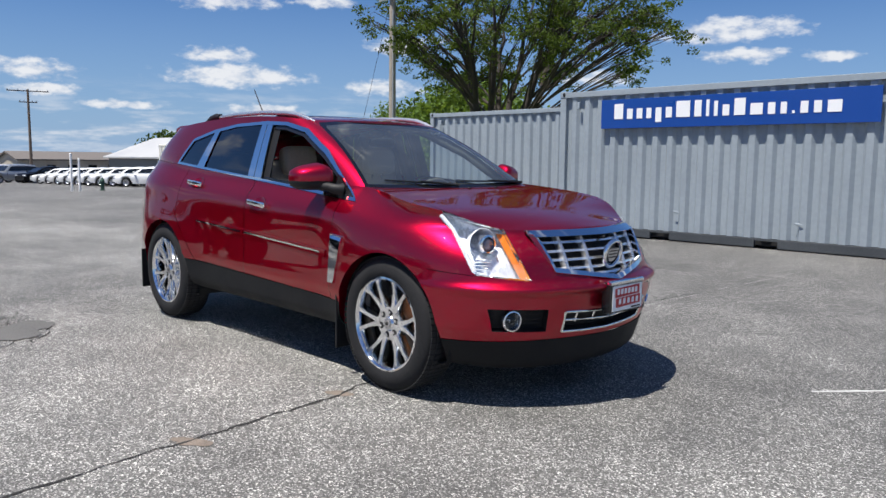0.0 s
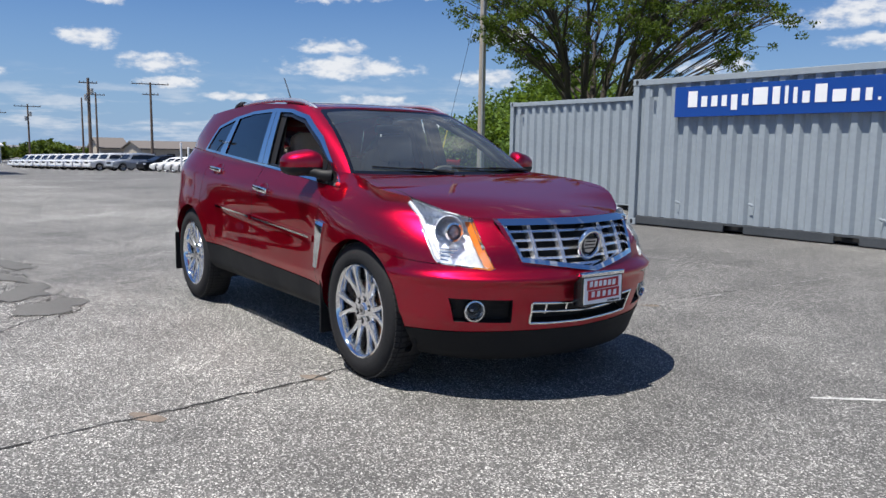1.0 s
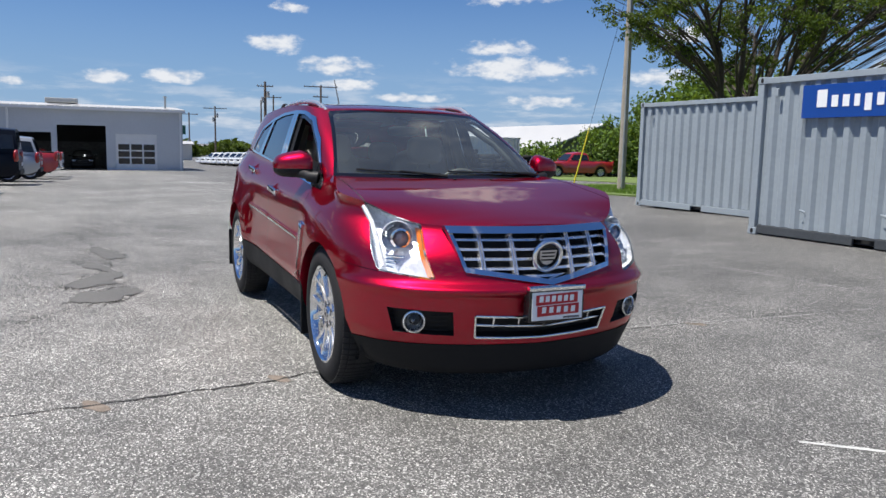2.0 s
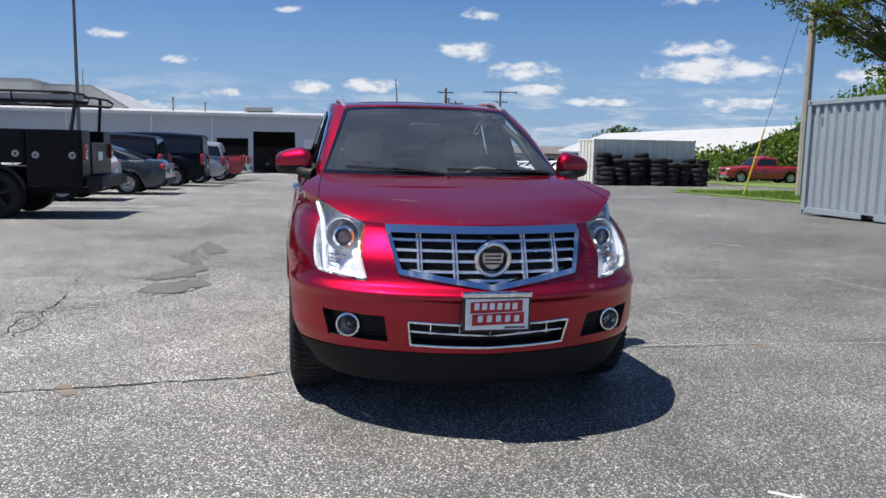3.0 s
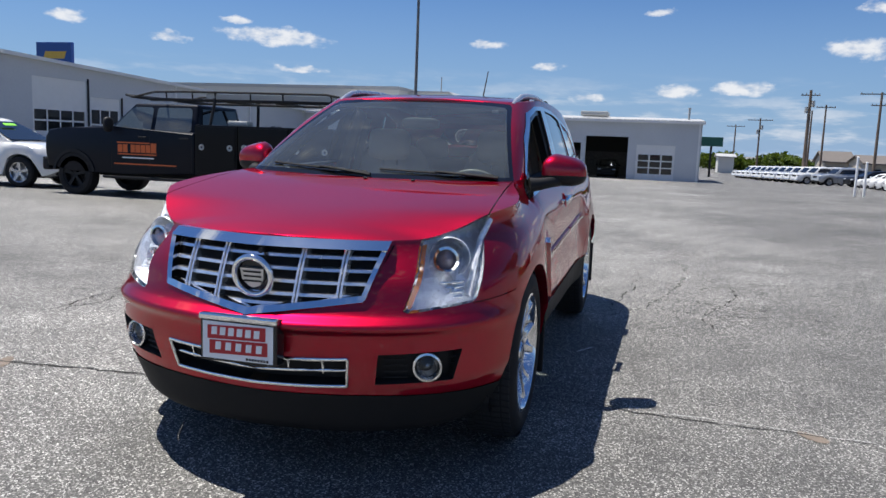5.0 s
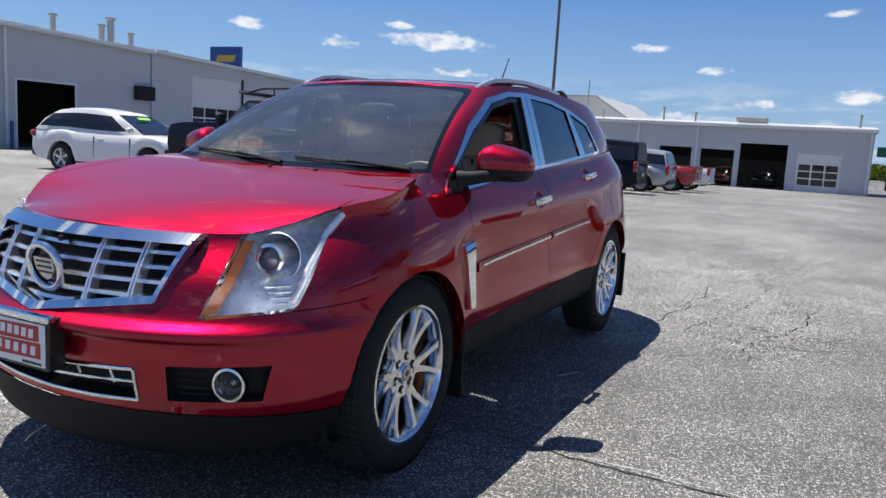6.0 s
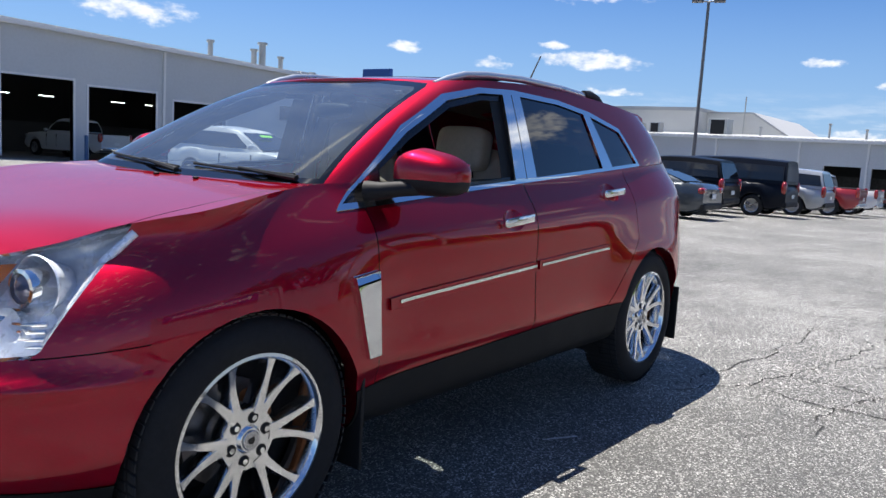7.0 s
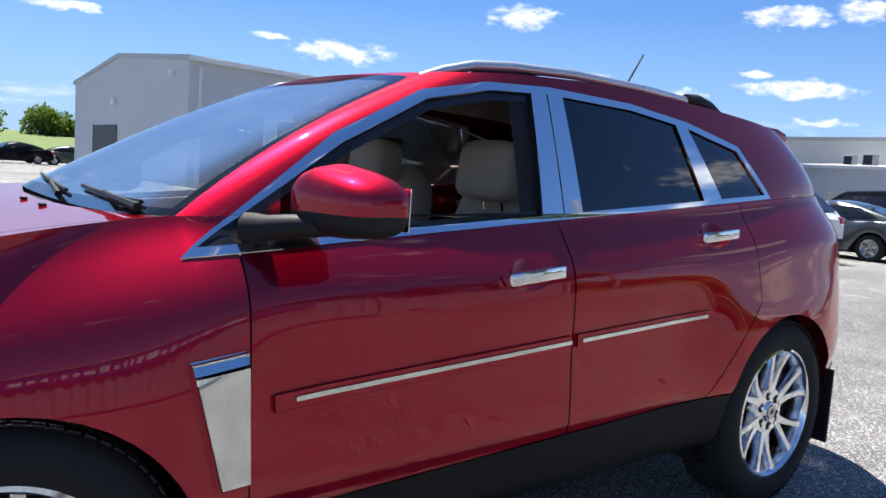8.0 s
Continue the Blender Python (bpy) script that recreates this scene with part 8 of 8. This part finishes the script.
    part("frame", Geo().box(-3.5, 2.95, -0.45, 0.45, 0.42, 0.62), BLACK, t)
    part("grille", Geo().box(3.04, 3.12, -0.6, 0.6, 0.82, 1.22, 0.02), PLASTIC, t)
    part("windscreen", Geo().add([(1.53, 0.78, 1.46), (1.53, -0.78, 1.46), (1.09, -0.64, 1.90), (1.09, 0.64, 1.90)], [(0, 1, 2, 3)]).moved(pose(0.02, 0, 0.01)), GLASS_DARK, t)
    part("rear_window", Geo().add([(-0.52, 0.7, 1.45), (-0.52, -0.7, 1.45), (-0.47, -0.62, 1.88), (-0.47, 0.62, 1.88)], [(0, 1, 2, 3)]).moved(pose(-0.015, 0, 0)), GLASS_DARK, t)
    # ladder rack
    rack = part("ladder_rack", Geo().box(-3.3, 1.2, -0.02, 0.02, 2.05, 2.09), PLASTIC, t, "black tube ladder rack")
    for s in (1, -1):
        part("rack_rail", Geo().tube([(-3.62, s * 0.84, 2.03), (-3.3, s * 0.84, 2.05), (0.55, s * 0.84, 2.05), (1.05, s * 0.80, 2.09), (1.27, s * 0.70, 2.13)], 0.028, 8), PLASTIC, rack)
        part("rack_rail", Geo().tube([(-3.62, s * 0.85, 2.03), (-3.66, s * 0.855, 2.10), (-3.56, s * 0.86, 2.17), (-3.3, s * 0.86, 2.21), (-0.2, s * 0.86, 2.21), (0.5, s * 0.86, 2.19), (0.95, s * 0.84, 2.09)], 0.022, 8), PLASTIC, rack)
        for x in (-3.42, -0.92):
            part("rack_leg", Geo().tube([(x + 0.06, s * 0.95, 1.55), (x, s * 0.86, 2.05), (x, s * 0.86, 2.19)], 0.032, 8), PLASTIC, rack)
        for x in (-2.4, -1.7, -0.4, 0.2):
            part("rack_stub", Geo().rod((x, s * 0.85, 2.05), (x, s * 0.86, 2.19), 0.016), PLASTIC, rack)
    for x in (-3.2, -2.0, -0.92, 0.3, 1.2):
        part("rack_crossbar", Geo().tube([(x, -0.84 if x < 1 else -0.72, 2.05 if x < 1 else 2.12), (x, 0.84 if x < 1 else 0.72, 2.05 if x < 1 else 2.12)], 0.024, 8), PLASTIC, rack)
    ladder = part("ladder", Geo().box(-3.4, -0.6, 0.25, 0.30, 2.10, 2.18), GALV, rack)
    part("ladder_rail", Geo().box(-3.4, -0.6, 0.62, 0.67, 2.10, 2.18), GALV, ladder)
    for i in range(9):
        part("rung", Geo().rod((-3.2 + 0.3 * i, 0.27, 2.14), (-3.2 + 0.3 * i, 0.65, 2.14), 0.016), GALV, ladder)
    part("tool_vice", Geo().box(-1.6, -1.15, 0.55, 0.8, 1.56, 1.66, 0.03), GALV, t)
    # lettering on the doors as plain bars
    orange = surface("orange_vinyl", (0.62, 0.12, 0.02), 0.5)
    white = SIGN_WHITE
    for s, flip in ((1, -1), (-1, 1)):
        yy = (1.012, 1.0165) if s > 0 else (-1.0165, -1.012)
        x = 0.0
        for i, w in enumerate((0.11, 0.11, 0.05, 0.10, 0.11, 0.11, 0.10, 0.13)):
            if i != 2:
                a, b = (1.26 - x - w, 1.26 - x) if s > 0 else (0.34 + x, 0.34 + x + w)
                part("letter_bar", Geo().box(a, b, *yy, 0.95, 1.11 if i != 7 else 1.15, 0.002), orange, t)
            x += w + 0.014
        for z, x0, x1, c in ((0.90, 0.34, 1.26, orange), (1.135, 0.50, 1.28, orange), (0.83, 0.40, 1.15, white), (0.70, -0.12, 1.35, orange)):
            part("small_bar", Geo().box(x0, x1, *yy, z, z + 0.025), c, t)
    return t


work_truck(stand(-9.85, -8.14, -90))

# ---- tyre stacks before the pale container, and small things of the lot ----
container(pose(-35.6, 15.15, ground_z(-37), 0, 0, 89), "pale grey shipping container behind stacks of used tyres", STEEL_LIGHT, STEEL_LIGHT, doors=True, group="containers")


def tyre_mesh(r, w):
    g = Geo().lathe([(-w / 2, r * 0.58), (-w / 2 - 0.005, r * 0.75), (-w * 0.46, r * 0.93), (-w * 0.34, r), (w * 0.34, r), (w * 0.46, r * 0.93), (w / 2 + 0.005, r * 0.75), (w / 2, r * 0.58), (w * 0.4, r * 0.60), (-w * 0.4, r * 0.60)], "z", 22, closed=True)
    me = bpy.data.meshes.new("tyre")
    me.from_pydata(g.v, [], g.f)
    me.polygons.foreach_set("use_smooth", [True] * len(me.polygons))
    me.materials.append(RUBBER)
    return me


rnd = random.Random(9)
tyre_kinds = [tyre_mesh(0.36, 0.24), tyre_mesh(0.39, 0.25), tyre_mesh(0.33, 0.21)]
c75, s75 = math.cos(radians(89)), math.sin(radians(89))
for k in range(9):
    u = 0.40 + 0.74 * k
    for back in (0.50, 1.25):
        if back > 1 and k in (3, 8):
            continue
        x0 = -35.6 + c75 * u + s75 * back * 1.0
        y0 = 15.15 + s75 * u - c75 * back * 1.0
        kind = rnd.choice(tyre_kinds)
        h = {0: 0.24, 1: 0.25, 2: 0.21}[tyre_kinds.index(kind)]
        z = ground_z(x0) + h / 2
        for i in range(rnd.choice((6, 7, 7)) if back < 1 else rnd.choice((4, 5, 6, 6))):
            ob = new("tyre", kind)
            ob.matrix_basis = pose(x0 + rnd.gauss(0, 0.03), y0 + rnd.gauss(0, 0.03), z, rnd.gauss(0, 2.5), rnd.gauss(0, 2.5), rnd.random() * 360)
            tagged(ob, "worn black tyre in a stack by the pale container", "tyre", "stacked tyres")
            z += h + 0.004
for (x, y) in ((-41.2, 11.5), (-41.4, 12.0)):
    post = thing("guard_post", "white painted steel guard post by the hydrant", "post", stand(x, y), "guard posts")
    part("post", Geo().rod((0, 0, -0.05), (0, 0, 2.1 if x > -41.3 else 1.85), 0.06, n=14), SIGN_WHITE, post, smooth=50)
    part("post_cap", Geo().lathe([(0.0, 0.06), (0.02, 0.045), (0.03, 0.001)], "z", 14, (0, 0, 2.1 if x > -41.3 else 1.85)), SIGN_WHITE, post)
hyd = thing("fire_hydrant", "dark green fire hydrant beside guard posts", "hydrant", stand(-41.8, 13.4))
HYD = surface("hydrant_green", (0.02, 0.06, 0.04), 0.5)
part("barrel", Geo().lathe([(0, 0.16), (0.05, 0.16), (0.06, 0.11), (0.5, 0.11), (0.52, 0.15), (0.56, 0.15), (0.62, 0.12), (0.72, 0.05), (0.78, 0.03), (0.79, 0.001)], "z", 18), HYD, hyd, smooth=40)
part("nozzle", Geo().rod((0, -0.2, 0.42), (0, 0.2, 0.42), 0.055), HYD, hyd)
bin_ = thing("waste_bin", "small dark utility bin with a green label by the pole", "bin", stand(-18.0, 17.6, 10))
part("body", Geo().box(-0.3, 0.3, -0.3, 0.3, 0.0, 0.95, 0.03), PLASTIC, bin_)
part("lid", Geo().box(-0.33, 0.33, -0.33, 0.33, 0.95, 1.05, 0.03), PLASTIC, bin_)
part("label_panel", Geo().box(0.302, 0.308, -0.2, 0.2, 0.5, 0.85), surface("green_label", (0.05, 0.45, 0.2), 0.5), bin_)

# ---- cracks, patches and paint on the asphalt ----
crack([(1.62, -4.6), (1.55, -2.78), (1.45, -2.39), (1.37, -1.88), (1.26, -1.06), (1.22, -0.6)], 0.022, 1, 0.035)
crack([(0.82, 0.7), (0.84, 0.93), (0.93, 1.77), (0.95, 2.51)], 0.012, 2, 0.02)
crack([(0.86, 2.54), (0.95, 3.59), (1.0, 4.6)], 0.010, 3, 0.02)
tar = crack([(0.90, 1.35), (0.87, 1.48), (0.87, 2.0), (0.96, 2.86), (1.0, 6.0)], 0.008, 14, 0.015)
tar.data.materials[0] = LINE_PAINT
for k, pts in enumerate((
    [(-1.35, 1.05), (-1.9, 1.33), (-2.4, 1.45), (-2.97, 1.6), (-3.9, 1.75), (-5.16, 1.65), (-6.2, 1.9)],
    [(-1.9, 1.3), (-1.8, 1.75), (-2.0, 2.66), (-1.7, 3.8)],
    [(-1.5, 1.05), (-2.3, 1.15), (-3.29, 1.3), (-4.2, 1.25)],
    [(-2.4, 1.45), (-2.2, 2.1), (-2.6, 2.9)],
    [(-3.9, 1.75), (-3.6, 2.4), (-3.8, 3.3), (-3.2, 4.4)],
    [(-2.97, 1.6), (-3.3, 2.1), (-3.0, 2.7), (-3.4, 3.4)],
    [(-1.2, 1.9), (-1.85, 1.9), (-2.8, 2.15), (-3.7, 2.1)],
    [(-2.0, -1.95), (-2.4, -2.9), (-2.3, -3.9), (-2.6, -5.2)],
    [(-3.3, -2.1), (-2.9, -3.0), (-3.2, -4.2)],
    [(-4.4, -2.0), (-5.6, -2.2), (-7.2, -2.3), (-8.4, -2.0)],
    [(-1.4, -1.9), (-0.6, -2.6), (-0.2, -3.6)],
    [(-2.4, -1.5), (-2.5, -1.0), (-2.3, -0.9)],
    [(-5.0, -3.0), (-5.4, -4.2), (-5.1, -5.4)],
    [(3.4, 1.9), (4.2, 2.6), (4.6, 4.0)],
    [(-6.5, 3.0), (-5.5, 4.0), (-5.8, 5.2)],
)):
    crack(pts, 0.014, 20 + k, 0.06)
rnd = random.Random(31)
for k in range(46):
    a, r = rnd.random() * 6.28, rnd.random() ** 0.6
    x, y = -2.6 + 1.5 * r * math.cos(a), 2.0 + 0.9 * r * math.sin(a)
    d = rnd.random() * 6.28
    crack([(x, y), (x + 0.16 * math.cos(d), y + 0.16 * math.sin(d)), (x + 0.33 * math.cos(d + 0.6), y + 0.33 * math.sin(d + 0.6))], 0.008, 60 + k, 0.05)
for k, (x, y, rx, ry, tn) in enumerate(((-1.58, -1.92, 0.30, 0.15, 0.3), (-2.2, -2.08, 0.34, 0.16, -0.2), (-3.3, -2.1, 0.42, 0.18, 0.1), (-4.3, -2.0, 0.45, 0.16, 0.0), (-7.2, -2.25, 0.55, 0.18, 0.1))):
    rnd2 = random.Random(k)
    for j in range(16):
        a = rnd2.random() * 6.28
        q = (x + rx * 1.1 * math.cos(a), y + ry * 1.3 * math.sin(a))
        crack([(x + rx * 0.8 * math.cos(a), y + ry * 0.8 * math.sin(a)), q, (q[0] + rnd2.gauss(0, 0.25), q[1] + rnd2.gauss(0, 0.2))], 0.016, 200 + 10 * k + j, 0.04)


for k, (x, y, rx, ry, tn) in enumerate(((-1.60, -1.98, 0.30, 0.26, 0.3), (-2.42, -2.05, 0.38, 0.21, -0.2), (-4.4, -1.95, 0.62, 0.13, 0.1), (-3.3, -2.05, 0.30, 0.10, 0.2))):
    blob(x, y, rx, ry, tn, PATCH, 300 + k, "asphalt_patch", 0.007, 0.26)
for k, (x, y, rx, ry) in enumerate(((1.42, -2.05, 0.10, 0.05), (1.27, -1.1, 0.09, 0.04), (0.95, 2.2, 0.07, 0.05))):
    blob(x, y, rx, ry, 0.6, RUST_STAIN, 340 + k, "rust_stain", 0.003)
for k, (pts, w) in enumerate((
    ([(-2.05, -5.2), (-2.0, -3.4), (-1.92, -2.7), (-1.86, -2.42)], 0.030),
    ([(-1.82, -1.6), (-1.75, -0.9)], 0.040),
    ([(-1.6, 2.5), (-1.62, 3.9), (-1.67, 5.4), (-1.2, 6.6)], 0.030),
    ([(-0.45, 5.09), (0.87, 5.38), (2.6, 5.42)], 0.024),
    ([(1.24, 4.11), (1.36, 5.11), (1.38, 6.65), (0.97, 8.0)], 0.020),
)):
    seam = crack(pts, w, 360 + k, 0.012, "dusty_seam")
    seam.data.materials[0] = DUST
for k, pts in enumerate((
    [(0.44, -2.71), (-0.14, -2.65), (-0.95, -2.74), (-1.3, -2.76)],
    [(-1.75, -2.86), (-2.2, -2.89), (-2.5, -2.86)],
    [(-2.1, -5.6), (-2.05, -4.6), (-2.0, -3.6)],
    [(-7.06, -2.33), (-7.8, -2.3), (-8.57, -1.97), (-8.2, -1.8)],
    [(0.29, -2.76), (-0.57, -2.80), (-1.39, -2.85)],
    [(-4.68, 0.6), (-4.89, 1.39), (-6.45, 1.87), (-6.41, 2.89)],
    [(-7.5, 0.4), (-6.9, 1.6), (-6.5, 2.6)],
    [(0.82, 3.02), (1.01, 3.73)],
)):
    crack(pts, 0.013, 380 + k, 0.05)


def paint_mark(x0, y0, x1, y1, w, name="paint_mark"):
    d = Vector((x1 - x0, y1 - y0)).normalized()
    nx, ny = -d.y * w / 2, d.x * w / 2
    rnd3 = random.Random(int(x0 * 100))
    k, v = 14, []
    for i in range(k + 1):
        x, y = x0 + (x1 - x0) * i / k, y0 + (y1 - y0) * i / k
        q, p = rnd3.uniform(0.6, 1.1), rnd3.uniform(0.6, 1.1)
        v += [(x + nx * q, y + ny * q, ground_z(x) + 0.0035), (x - nx * p, y - ny * p, ground_z(x) + 0.0035)]
    g = Geo().add(v, [(2 * i, 2 * i + 1, 2 * i + 3, 2 * i + 2) for i in range(k)])
    return part(name, g, LINE_PAINT, ground)


paint_mark(3.05, 0.92, 3.42, 1.36, 0.032)
paint_mark(-0.32, 1.06, -0.16, 0.97, 0.018)
paint_mark(-4.8, 5.1, -4.35, 5.4, 0.03)
paint_mark(-1.75, 4.62, 0.2, 4.83, 0.008)
paint_mark(-4.6, 4.3, -3.4, 4.43, 0.008)
for x in (-12.4, -16.8, -20.4, -24.6, -28.8, -33.0):
    paint_mark(x, -4.0, x, -9.5, 0.10)
